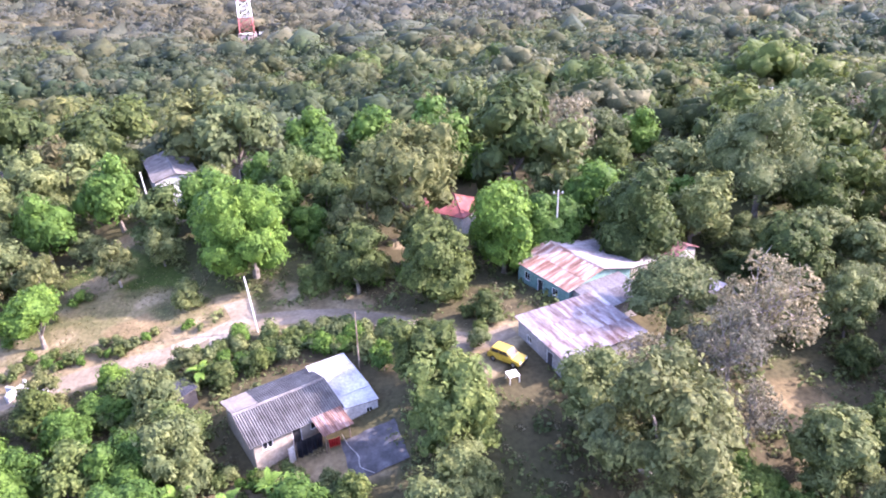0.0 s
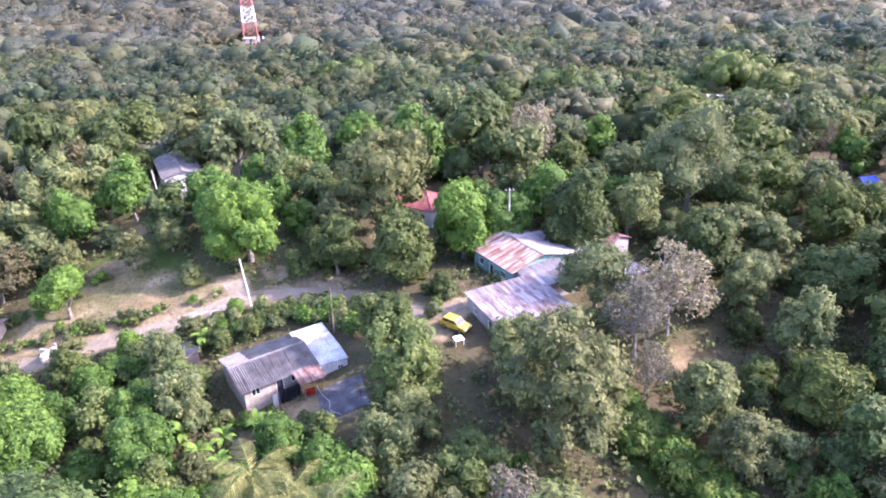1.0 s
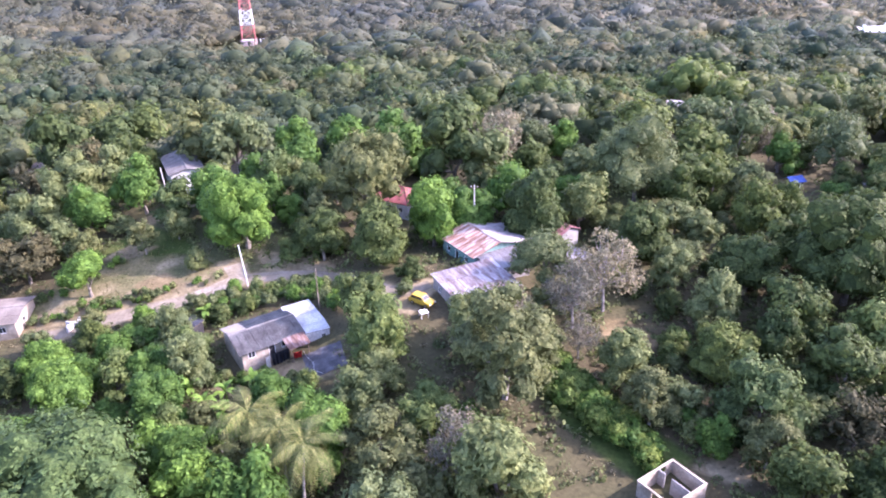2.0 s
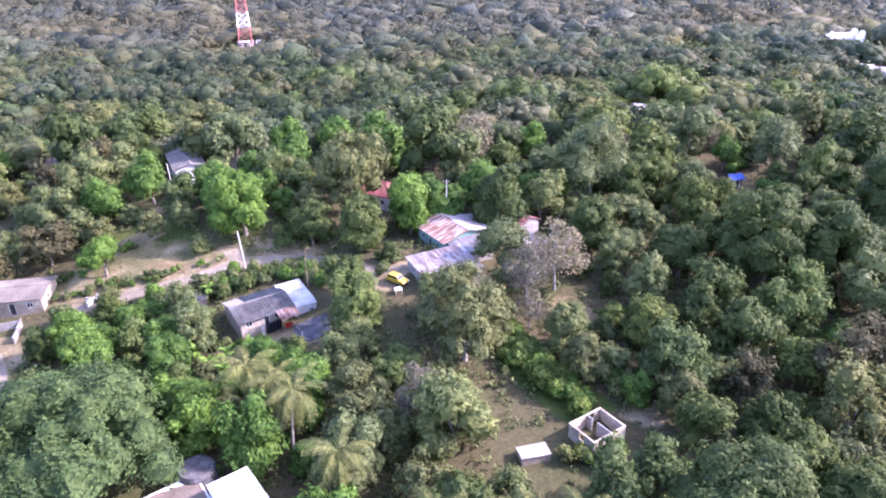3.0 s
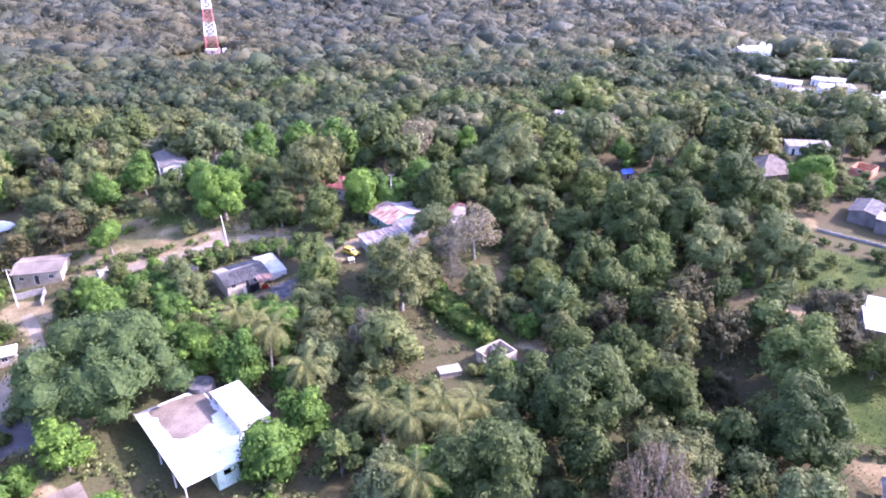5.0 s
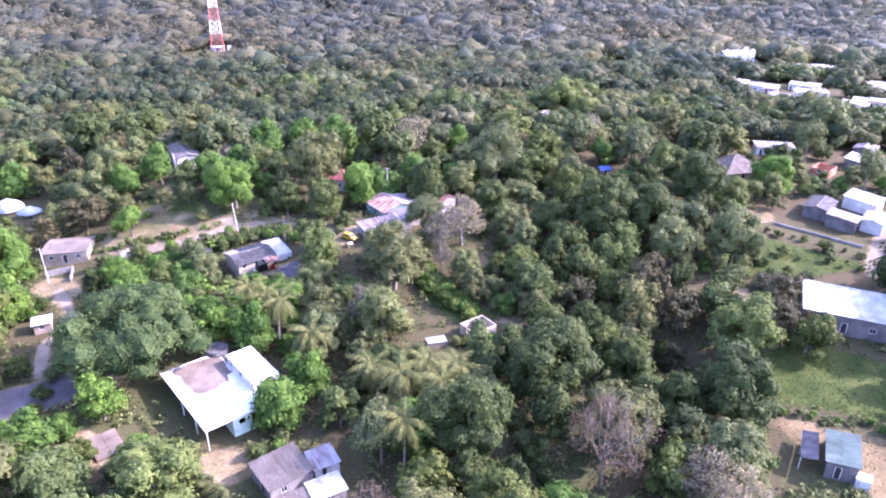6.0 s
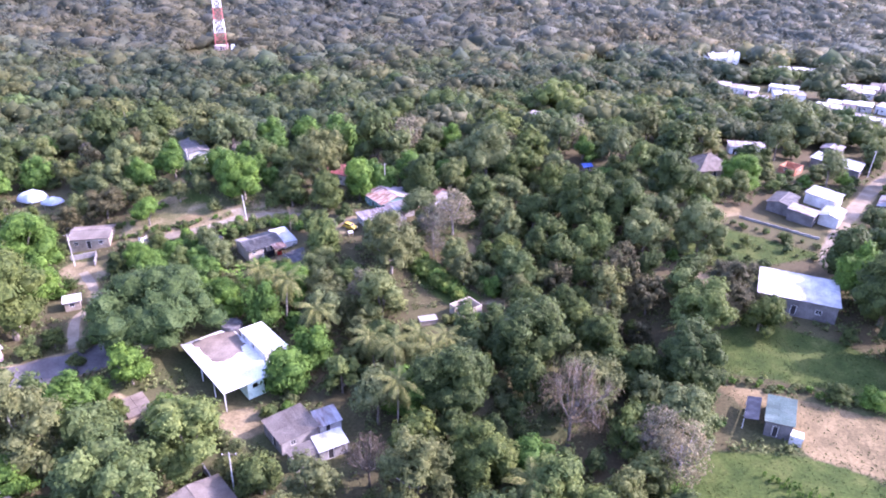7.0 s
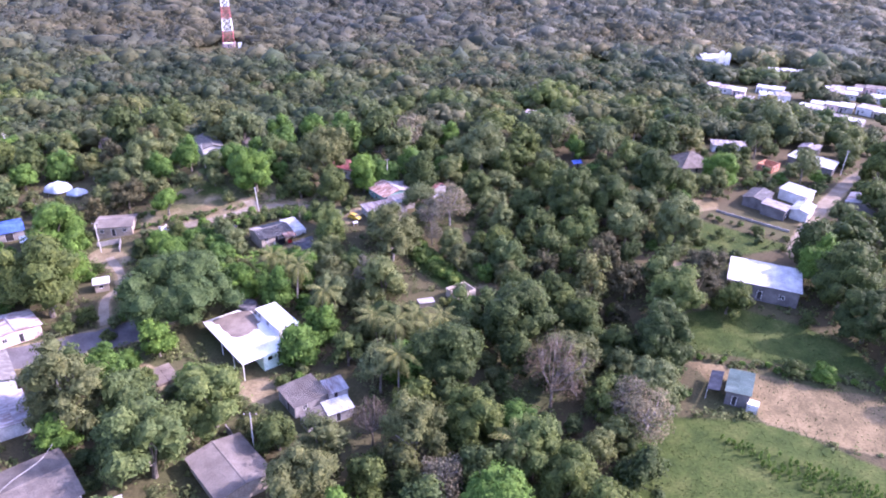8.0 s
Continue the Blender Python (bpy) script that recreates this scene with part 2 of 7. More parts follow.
def ground_material():
    m, nodes, links, b = shader("ground_cover", 0.95, 0.0, 0.15)
    big, mid, fine = (noise_tex(nodes, links, s, d) for s, d in ((0.035, 5), (0.25, 5), (2.2, 4)))
    cover = nodes.new("ShaderNodeAttribute")
    cover.attribute_name = "cover"
    sep = nodes.new("ShaderNodeSeparateColor")
    links.new(cover.outputs["Color"], sep.inputs["Color"])

    def ragged(sock, gain):
        add = nodes.new("ShaderNodeMath")
        add.operation, add.inputs[2].default_value = "MULTIPLY_ADD", 0.0
        links.new(mid.outputs["Fac"], add.inputs[0])
        add.inputs[1].default_value = gain
        s = nodes.new("ShaderNodeMath")
        s.operation = "ADD"
        links.new(sock, s.inputs[0])
        links.new(add.outputs[0], s.inputs[1])
        r = nodes.new("ShaderNodeMapRange")
        r.inputs["From Min"].default_value, r.inputs["From Max"].default_value = 0.42 + gain / 2, 0.72 + gain / 2
        links.new(s.outputs[0], r.inputs["Value"])
        return r.outputs["Result"]

    litter = ramp(nodes, ((0.3, (0.084, 0.065, 0.037)), (0.5, (0.079, 0.07, 0.035)), (0.7, (0.066, 0.077, 0.029))))
    links.new(big.outputs["Fac"], litter.inputs["Fac"])
    grass = ramp(nodes, ((0.3, (0.03, 0.052, 0.012)), (0.5, (0.05, 0.075, 0.017)), (0.7, (0.086, 0.104, 0.029))))
    links.new(mid.outputs["Fac"], grass.inputs["Fac"])
    soil = ramp(nodes, ((0.3, (0.135, 0.108, 0.06)), (0.5, (0.205, 0.162, 0.092)), (0.7, (0.285, 0.232, 0.142))))
    links.new(mid.outputs["Fac"], soil.inputs["Fac"])
    clay = ramp(nodes, ((0.35, (0.122, 0.096, 0.049)), (0.65, (0.218, 0.164, 0.086))))
    links.new(mid.outputs["Fac"], clay.inputs["Fac"])
    col = mix_rgb(nodes, links, litter.outputs["Color"], grass.outputs["Color"], ragged(sep.outputs["Green"], 0.5))
    col = mix_rgb(nodes, links, col, soil.outputs["Color"], ragged(sep.outputs["Red"], 0.6))
    col = mix_rgb(nodes, links, col, clay.outputs["Color"], ragged(sep.outputs["Blue"], 0.6))
    g = ramp(nodes, ((0.3, (0.7, 0.7, 0.7)), (0.7, (1.2, 1.2, 1.2))))
    links.new(fine.outputs["Fac"], g.inputs["Fac"])
    links.new(mix_rgb(nodes, links, col, g.outputs["Color"], 1.0, "MULTIPLY"), b.inputs["Base Color"])
    bp = nodes.new("ShaderNodeBump")
    bp.inputs["Strength"].default_value, bp.inputs["Distance"].default_value = 0.6, 0.12
    links.new(fine.outputs["Fac"], bp.inputs["Height"])
    links.new(bp.outputs["Normal"], b.inputs["Normal"])
    return m


GROUND = ground_material()

# ---- terrain ----
HILLS = ((6, 58, 14, 4.0), (63, 15, 8, -4.0), (-42, 92, 22, 5.8), (93, 75, 35, 1.0), (20, -30, 60, -6.9), (-70, 60, 30, -3.0), (60, 130, 70, 5.5), (170, 130, 70, 2.8),
         (-180, 760, 150, 26.0), (330, 820, 170, 34.0), (60, 1050, 260, 40.0))


def ground_z(x, y):
    z = 2.1
    for a, b, s, w in HILLS:
        z = z + w * np.exp(-((x - a) ** 2 + (y - b) ** 2) / (2 * s * s))
    return z


def gz(x, y):
    return float(ground_z(x, y))


def inside(poly, x, y):
    """How far (x, y), numbers or arrays, lie inside a polygon: metres, negative outside."""
    x, y = np.asarray(x, float), np.asarray(y, float)
    hit, best = np.zeros(x.shape, bool), np.full(x.shape, 1e9)
    for (x0, y0), (x1, y1) in zip(poly, poly[1:] + poly[:1]):
        dx, dy = x1 - x0, y1 - y0
        f = np.clip(((x - x0) * dx + (y - y0) * dy) / (dx * dx + dy * dy + 1e-9), 0, 1)
        best = np.minimum(best, np.hypot(x - x0 - f * dx, y - y0 - f * dy))
        if dy != 0:
            hit ^= ((y0 > y) != (y1 > y)) & (x < x0 + dx * (y - y0) / dy)
    return np.where(hit, best, -best)


def from_line(line, x, y):
    x, y = np.asarray(x, float), np.asarray(y, float)
    best = np.full(x.shape, 1e9)
    for (x0, y0), (x1, y1) in zip(line, line[1:]):
        dx, dy = x1 - x0, y1 - y0
        f = np.clip(((x - x0) * dx + (y - y0) * dy) / (dx * dx + dy * dy), 0, 1)
        best = np.minimum(best, np.hypot(x - x0 - f * dx, y - y0 - f * dy))
    return best


# the open ground: grass, bare soil and reddish clay
GRASS = [
    [(77, 16), (92, 19), (105, 10), (112, 2), (112, -9), (96, -3), (78, 4)],
    [(66, -14), (82, -17), (88, -20), (97, -29), (110, -44), (52, -44), (58, -24)],
    [(-58, 63), (-55, 70), (-46, 76), (-38, 76), (-30, 73), (-28, 68), (-40, 66), (-50, 63)],
    [(84, 56), (98, 59), (120, 43), (103, 39), (86, 40)],
    [(-52, 78), (-46, 86), (-36, 80), (-30, 74), (-42, 74)],
    [(16, 47), (21, 50), (29, 42), (36, 31), (29, 28), (22, 36)],
    [(-128, 222), (-110, 240), (-150, 330), (-185, 320), (-170, 250)],
    [(118, 240), (136, 244), (138, 300), (120, 300)],
]
SOIL = [
    [(75, 2), (88, -4), (97, -9), (108, -13), (106, -27), (98, -27), (84, -18), (78, -5)],
    [(81, 40), (92, 36), (91, 30), (83, 33)],
    [(-64, 47), (-53, 40), (-51, 46), (-56, 52), (-62, 52)],
    [(-60, 57), (-60, 62), (-50, 64.5), (-40, 67), (-29, 69.5), (-29, 66), (-38, 63), (-50, 60)],
    [(-50, 76), (-46, 80), (-40, 78), (-45, 75)],
    [(0, 60), (6, 64), (8, 62), (4, 54), (0, 56)],
    [(-14, -2), (-8, 0), (-4, -6), (-8, -9), (-13, -6)],
    [(-24, 77), (-12, 75), (-9, 70), (-20, 69)],
    [(-8, 84), (-2, 86), (-4, 89), (-9, 88)],
    [(-46, 83), (-38, 92), (-40, 95), (-48, 88)],
    [(-22, 45), (-15, 48), (-6, 50), (-5, 45), (-12, 43), (-18, 42)],
    [(-37, 5), (-26, -1), (-28, -6), (-36, 0)],
    [(100, 62), (108, 64), (108, 70), (102, 70)],
    [(-260, 520), (-100, 560), (-110, 600), (-270, 560)],
    [(35, 30), (38, 34), (43, 31), (40, 27)],
]
# thin grass over soil
PATCHY = [[(-58, 62), (-56, 70), (-46, 76.5), (-36, 77), (-28, 74), (-27, 68), (-40, 65), (-50, 62)], [(-22, 60), (-10, 61), (-4, 60), (-4, 66), (-14, 68), (-24, 68)]]
CLAY = [
    [(75, 2), (88, -4), (97, -9), (108, -13), (106, -27), (98, -27), (84, -18), (78, -5)],
    [(-43, 68), (-37, 71), (-33, 69), (-38, 66)],
    [(103, 64), (109, 66), (108, 72), (104, 70)],
    [(132, 92), (140, 94), (138, 99), (131, 97)],
    [(29, 55.5), (34, 56), (37, 51), (33.5, 46), (30, 47.5)],
]
ROADS = {
    "village_track": ([(-51, 58), (-48, 58.5), (-41.6, 60.8), (-35, 63), (-30, 64.5), (-25.5, 68), (-19, 69), (-13, 68.5), (-7.4, 66.2), (-3, 63), (2, 60), (6, 61.5)], 1.3, ROAD_TRACK),
    "sandy_turning": ([(-31.5, 64.0), (-27.5, 66.5), (-25, 69), (-26.5, 72.5)], 1.5, ROAD_DIRT),
    "paved_lane": ([(-80, -6), (-62, 2), (-50, 7.5), (-41, 13), (-36, 16)], 4.2, ROAD_GREY),
    "yard_path": ([(-46, 16), (-50, 26), (-48.5, 33), (-52, 40), (-57, 47)], 1.0, ROAD_DIRT),
    "village_street": ([(118, 40), (122, 46), (132, 58), (144, 71), (161, 88), (182, 106), (200, 124), (230, 156), (262, 190)], 1.8, ROAD_TRACK),
}


def axis(lo, hi, step, far):
    mid = list(np.arange(lo, hi + step / 2, step))
    grow, d, a, b = [], step, lo, hi
    while d < far:
        d *= 1.35
        a, b = a - d, b + d
        grow.append((a, b))
    return np.array([g[0] for g in grow][::-1] + mid + [g[1] for g in grow])


def link_mesh(name, verts, faces, material, smooth=False):
    me = bpy.data.meshes.new(name)
    me.from_pydata(verts, [], faces)
    me.materials.append(material)
    if smooth:
        me.polygons.foreach_set("use_smooth", [True] * len(me.polygons))
    return me


def build_ground():
    xs, ys = axis(-115, 210, 1.5, 1500), axis(-60, 145, 1.5, 1500)
    gx, gy = np.meshgrid(xs, ys)
    z = ground_z(gx, gy)
    n, k = len(xs), len(ys)
    verts = np.stack([gx, gy, z], -1).reshape(-1, 3)
    i = (np.arange(k - 1)[:, None] * n + np.arange(n - 1)).reshape(-1)
    me = link_mesh("ground", verts.tolist(), np.stack([i, i + 1, i + n + 1, i + n], -1).tolist(), GROUND, True)
    col = np.zeros((k, n, 4))
    col[..., 3] = 1
    for ch, polys, soft in ((1, GRASS, 3.0), (0, SOIL, 2.0), (2, CLAY, 1.5)):
        for p in polys:
            col[..., ch] = np.maximum(col[..., ch], np.clip(0.5 + inside(p, gx, gy) / soft, 0, 1))
    for p in PATCHY:
        col[..., 0] = np.maximum(col[..., 0], np.clip(0.3 + inside(p, gx, gy) / 6, 0, 0.6))
    for line, w, _ in ROADS.values():
        col[..., 0] = np.maximum(col[..., 0], np.clip(0.5 + (w + 0.6 - from_line(line, gx, gy)) / 2, 0, 1))
    at = me.color_attributes.new("cover", "FLOAT_COLOR", "POINT")
    at.data.foreach_set("color", col.reshape(-1))
    return tagged(new("ground", me), "uneven earth ground with dry grass, soil and leaf litter", "ground", kind="structure")


def build_road(name, line, half, material):
    pts, out = [Vector((*p, 0)) for p in line], []
    for a, b, c, d in zip([pts[0]] + pts[:-2], pts[:-1], pts[1:], pts[2:] + [pts[-1]]):
        for s in range(8):
            f = s / 8
            out.append(0.5 * (2 * b + (c - a) * f + (2 * a - 5 * b + 4 * c - d) * f * f + (3 * b - a - 3 * c + d) * f ** 3))
    out.append(pts[-1])
    verts, faces, across = [], [], 5
    for i, p in enumerate(out):
        t = (out[min(i + 1, len(out) - 1)] - out[max(i - 1, 0)]).normalized()
        side = Vector((-t.y, t.x, 0))
        for j in range(across):
            f = j / (across - 1) * 2 - 1
            w = half * (1 + 0.22 * noise.noise((p.x * 0.3, p.y * 0.3, 5.0 + (f > 0))))
            q = p + side * f * w
            verts.append((q.x, q.y, gz(q.x, q.y) + 0.07 - 0.05 * abs(f) ** 3 - 0.02 * (abs(abs(f) - 0.5) < 0.1)))
    for i in range(len(out) - 1):
        for j in range(across - 1):
            a = i * across + j
            faces.append((a, a + across, a + across + 1, a + 1))
    ob = new(name, link_mesh(name, verts, faces, material, True))
    grey = material is ROAD_GREY
    return tagged(ob, "worn grey paved lane between garden trees" if grey else "pale unpaved dirt track with rutted wheel marks", "road", kind="structure")


build_ground()
for road_name, (line, half, material) in ROADS.items():
    build_road(road_name, line, half, material)


# ---- building kit ----
def part(name, data, material, parent, label="", m=None):
    """Links a bmesh or mesh as one part under a thing or a part."""
    if isinstance(data, bmesh.types.BMesh):
        me = bpy.data.meshes.new(name)
        data.to_mesh(me)
        data.free()
        me.materials.append(material)
    else:
        me = data
    ob = new(name, me)
    ob.parent = parent
    if m is not None:
        ob.matrix_basis = m
    if label:
        tagged(ob, label)
    return ob


def thing(name, label, category, x, y, yaw=0.0, z=None, group="", kind=""):
    ob = new(name)
    ob.empty_display_size = 0.3
    ob.matrix_basis = pose(x, y, gz(x, y) if z is None else z, 0, 0, yaw)
    return tagged(ob, label, category, group, kind)


def box(bm, x0, x1, y0, y1, z0, z1):
    v = [bm.verts.new(p) for p in ((x0, y0, z0), (x1, y0, z0), (x1, y1, z0), (x0, y1, z0), (x0, y0, z1), (x1, y0, z1), (x1, y1, z1), (x0, y1, z1))]
    for f in ((3, 2, 1, 0), (4, 5, 6, 7), (0, 1, 5, 4), (1, 2, 6, 5), (2, 3, 7, 6), (3, 0, 4, 7)):
        bm.faces.new([v[i] for i in f])
    return v


def prism(bm, pts, y0, y1):
    """A solid with the outline pts (x, z) from y0 to y1."""
    a = [bm.verts.new((x, y0, z)) for x, z in pts]
    b = [bm.verts.new((x, y1, z)) for x, z in pts]
    bm.faces.new(a), bm.faces.new(b[::-1])
    for i in range(len(pts)):
        j = (i + 1) % len(pts)
        bm.faces.new((a[j], a[i], b[i], b[j]))


def tube(bm, path, radii, sides=6):
    """A tapered tube along a path."""
    rings = []
    for i, p in enumerate(path):
        p = Vector(p)
        d = (Vector(path[min(i + 1, len(path) - 1)]) - Vector(path[max(i - 1, 0)])).normalized()
        u = d.orthogonal().normalized()
        w = d.cross(u)
        rings.append([bm.verts.new(p + (u * math.cos(a) + w * math.sin(a)) * radii[i]) for a in (2 * math.pi * k / sides for k in range(sides))])
    for r, s in zip(rings, rings[1:]):
        for k in range(sides):
            bm.faces.new((r[k], r[(k + 1) % sides], s[(k + 1) % sides], s[k]))
    bm.faces.new(rings[-1])
    bm.faces.new(rings[0][::-1])


def wall_run(bm, length, thick, z0, z1, holes, put):
    """One wall with openings right through it. holes: (start, end, sill, head). put(x, y, z) lays it into the house."""
    us = sorted({0.0, length, *(h[0] for h in holes), *(h[1] for h in holes)})
    zs = sorted({z0, z1, *(h[2] for h in holes), *(h[3] for h in holes)})
    made = {}

    def vert(i, d, k):
        if (i, d, k) not in made:
            made[i, d, k] = bm.verts.new(put(us[i], thick * d, zs[k]))
        return made[i, d, k]

    def solid(i, k):
        if not (0 <= i < len(us) - 1 and 0 <= k < len(zs) - 1):
            return False
        u, z = (us[i] + us[i + 1]) / 2, (zs[k] + zs[k + 1]) / 2
        return not any(h[0] < u < h[1] and h[2] < z < h[3] for h in holes)

    for i in range(len(us) - 1):
        for k in range(len(zs) - 1):
            if not solid(i, k):
                continue
            bm.faces.new((vert(i, 0, k), vert(i + 1, 0, k), vert(i + 1, 0, k + 1), vert(i, 0, k + 1)))
            bm.faces.new((vert(i, 1, k + 1), vert(i + 1, 1, k + 1), vert(i + 1, 1, k), vert(i, 1, k)))
            for di, dk, a, b in ((-1, 0, (i, k), (i, k + 1)), (1, 0, (i + 1, k + 1), (i + 1, k)), (0, -1, (i + 1, k), (i, k)), (0, 1, (i, k + 1), (i + 1, k + 1))):
                if not solid(i + di, k + dk):
                    bm.faces.new((vert(a[0], 0, a[1]), vert(b[0], 0, b[1]), vert(b[0], 1, b[1]), vert(a[0], 1, a[1])))


def weld(bm):
    bmesh.ops.remove_doubles(bm, verts=bm.verts, dist=0.002)
    return bm


SHEETS = {}


def sheet_mesh(width, length, waves, material, amp=0.03, per=4):
    """A corrugated sheet with thickness, across x, down its length in y."""
    key = (round(width, 2), round(length, 2), waves, material.name)
    if key not in SHEETS:
        n = waves * per
        verts, faces = [], []
        for y in (0.0, length):
            for drop in (0.0, 0.02):
                for i in range(n + 1):
                    verts.append((width * i / n, y, amp * math.sin(2 * math.pi * waves * i / n) - drop))
        k = n + 1
        for i in range(n):
            faces += [(i, i + 1, 2 * k + i + 1, 2 * k + i), (3 * k + i, 3 * k + i + 1, k + i + 1, k + i), (2 * k + i, 2 * k + i + 1, 3 * k + i + 1, 3 * k + i), (k + i, k + i + 1, i + 1, i)]
        SHEETS[key] = link_mesh("roof_sheet", verts, faces, material)
    return SHEETS[key]


def lay_sheets(roof, o, u, v, run, fall, material, rng, rows=2, width=0.95, waves=5, amp=0.03):
    """Covers one slope of a roof with corrugated sheets, its children. o: the upper corner, u along the ridge, v down the slope."""
    u, v = Vector(u).normalized(), Vector(v).normalized()
    if u.cross(v).z < 0:
        o, u = Vector(o) + u * run, -u
    n = u.cross(v).normalized()
    cols = max(1, round(run / width))
    w, d = run / cols, fall / rows
    me = sheet_mesh(w + 0.04, d + 0.16, waves, material, amp)
    for r in range(rows):
        for c in range(cols):
            p = Vector(o) + u * (w * c - 0.02) + v * (d * r - (0.12 if r else 0.0)) + n * (0.045 + 0.022 * (rows - r) + 0.006 * (c % 2))
            twist = rng.uniform(-0.006, 0.006)
            m = Matrix.Translation(p) @ Matrix((u, v, n)).transposed().to_4x4() @ Matrix.Rotation(twist, 4, "Z")
            part("roof_sheet", me, material, roof, m=m)


def openings(house, L, W, t, holes, frame_mat, fill_mat):
    """Doors and windows in the openings: a frame, and a leaf or dark panes set back in the wall."""
    for side, a, b, s, e in holes:
        door = s < 0.15
        m = {"f": pose(-L / 2, -W / 2, 0), "b": pose(L / 2, W / 2, 0, 0, 0, 180), "l": pose(-L / 2, W / 2 - t, 0, 0, 0, -90), "r": pose(L / 2, -W / 2 + t, 0, 0, 0, 90)}[side]
        bm = bmesh.new()
        box(bm, a, a + 0.07, 0.03, 0.11, s, e), box(bm, b - 0.07, b, 0.03, 0.11, s, e), box(bm, a + 0.07, b - 0.07, 0.03, 0.11, e - 0.07, e)
        if not door:
            box(bm, a + 0.07, b - 0.07, 0.0, 0.13, s, s + 0.06)
            box(bm, (a + b) / 2 - 0.025, (a + b) / 2 + 0.025, 0.04, 0.1, s + 0.06, e - 0.07)
        fr = part("door_frame" if door else "window", bm, frame_mat, house, m=m)
        bm = bmesh.new()
        if door:
            box(bm, a + 0.07, b - 0.07, 0.06, 0.1, s, e - 0.07)
            part("door", bm, fill_mat, fr)
        else:
            for p, q in ((a + 0.07, (a + b) / 2 - 0.025), ((a + b) / 2 + 0.025, b - 0.07)):
                bm2 = bmesh.new()
                box(bm2, p, q, 0.06, 0.08, s + 0.06, e - 0.07)
                part("pane", bm2, GLASS, fr)
            bm.free()


def house(label, x, y, yaw, L, W, h, roof="gable", rise=1.0, over=0.35, wall_mat=WHITE_WALL, roof_mat=ZINC, holes=(), name="house", category="house", rows=2, sheet=0.95, waves=5,
          frame_mat=WHITE_PAINT, fill_mat=DARK_GAP, group="", z=None, seed=1, roof_back=None, low="f", base=0.8, sides="fblr", amp=0.03, lattice=0.0):
    """A house with its long side along x. roof: gable, mono (falls to the side low), hip or slab. holes: (side, start, end, sill, head)."""
    rng = random.Random(seed)
    ob = thing(name, label, category, x, y, yaw, z, group)
    t = 0.15
    tops = {"f": h, "b": h, "l": h, "r": h}
    if roof == "mono":
        tops[{"f": "b", "b": "f", "l": "r", "r": "l"}[low]] = h + rise
    bm = bmesh.new()
    cut = {s: [q[1:] for q in holes if q[0] == s] for s in "fblr"}
    puts = {"f": (L, lambda a, b, c: (a - L / 2, b - W / 2, c)), "b": (L, lambda a, b, c: (L / 2 - a, W / 2 - b, c)),
            "l": (W - 2 * t, lambda a, b, c: (b - L / 2, W / 2 - t - a, c)), "r": (W - 2 * t, lambda a, b, c: (L / 2 - b, a - W / 2 + t, c))}
    for s in sides:
        n, put = puts[s]
        wall_run(bm, n, t, -base, tops[s], cut[s], put)
    if roof == "gable":
        for sx in (-1, 1):
            if ("l" if sx < 0 else "r") in sides:
                x0, x1 = sorted((sx * L / 2, sx * (L / 2 - t)))
                a = [bm.verts.new(p) for p in ((x0, -W / 2, h), (x0, W / 2, h), (x0, 0, h + rise))]
                b = [bm.verts.new(p) for p in ((x1, -W / 2, h), (x1, W / 2, h), (x1, 0, h + rise))]
                bm.faces.new(a[::-1]), bm.faces.new(b)
                for i in range(3):
                    bm.faces.new((a[i], a[(i + 1) % 3], b[(i + 1) % 3], b[i]))
    if roof == "mono" and low in "fb":
        for sx in (-1, 1):
            x0, x1 = sorted((sx * L / 2, sx * (L / 2 - t)))
            yl, yh = (-W / 2, W / 2) if low == "f" else (W / 2, -W / 2)
            a = [bm.verts.new(p) for p in ((x0, yl, h), (x0, yh, h), (x0, yh, h + rise))]
            b = [bm.verts.new(p) for p in ((x1, yl, h), (x1, yh, h), (x1, yh, h + rise))]
            bm.faces.new(a), bm.faces.new(b)
            for i in range(3):
                bm.faces.new((a[i], a[(i + 1) % 3], b[(i + 1) % 3], b[i]))
    if roof == "mono" and low in "lr":
        for sy in (-1, 1):
            y0, y1 = sorted((sy * W / 2, sy * (W / 2 - t)))
            xl, xh = (-L / 2, L / 2) if low == "l" else (L / 2, -L / 2)
            a = [bm.verts.new(p) for p in ((xl, y0, h), (xh, y0, h), (xh, y0, h + rise))]
            b = [bm.verts.new(p) for p in ((xl, y1, h), (xh, y1, h), (xh, y1, h + rise))]
            bm.faces.new(a), bm.faces.new(b)
            for i in range(3):
                bm.faces.new((a[i], a[(i + 1) % 3], b[(i + 1) % 3], b[i]))
    weld(bm)
    part("wall", bm, wall_mat, ob)
    openings(ob, L, W, t, holes, frame_mat, fill_mat)
    if roof == "none":
        return ob
    bm = bmesh.new()
    if roof == "slab":
        box(bm, -L / 2 - over, L / 2 + over, -W / 2 - over, W / 2 + over, h + 0.004, h + 0.2)
        bmesh.ops.bevel(bm, geom=bm.edges[:], offset=0.02, segments=1)
        part("roof", bm, roof_mat, ob)
        return ob
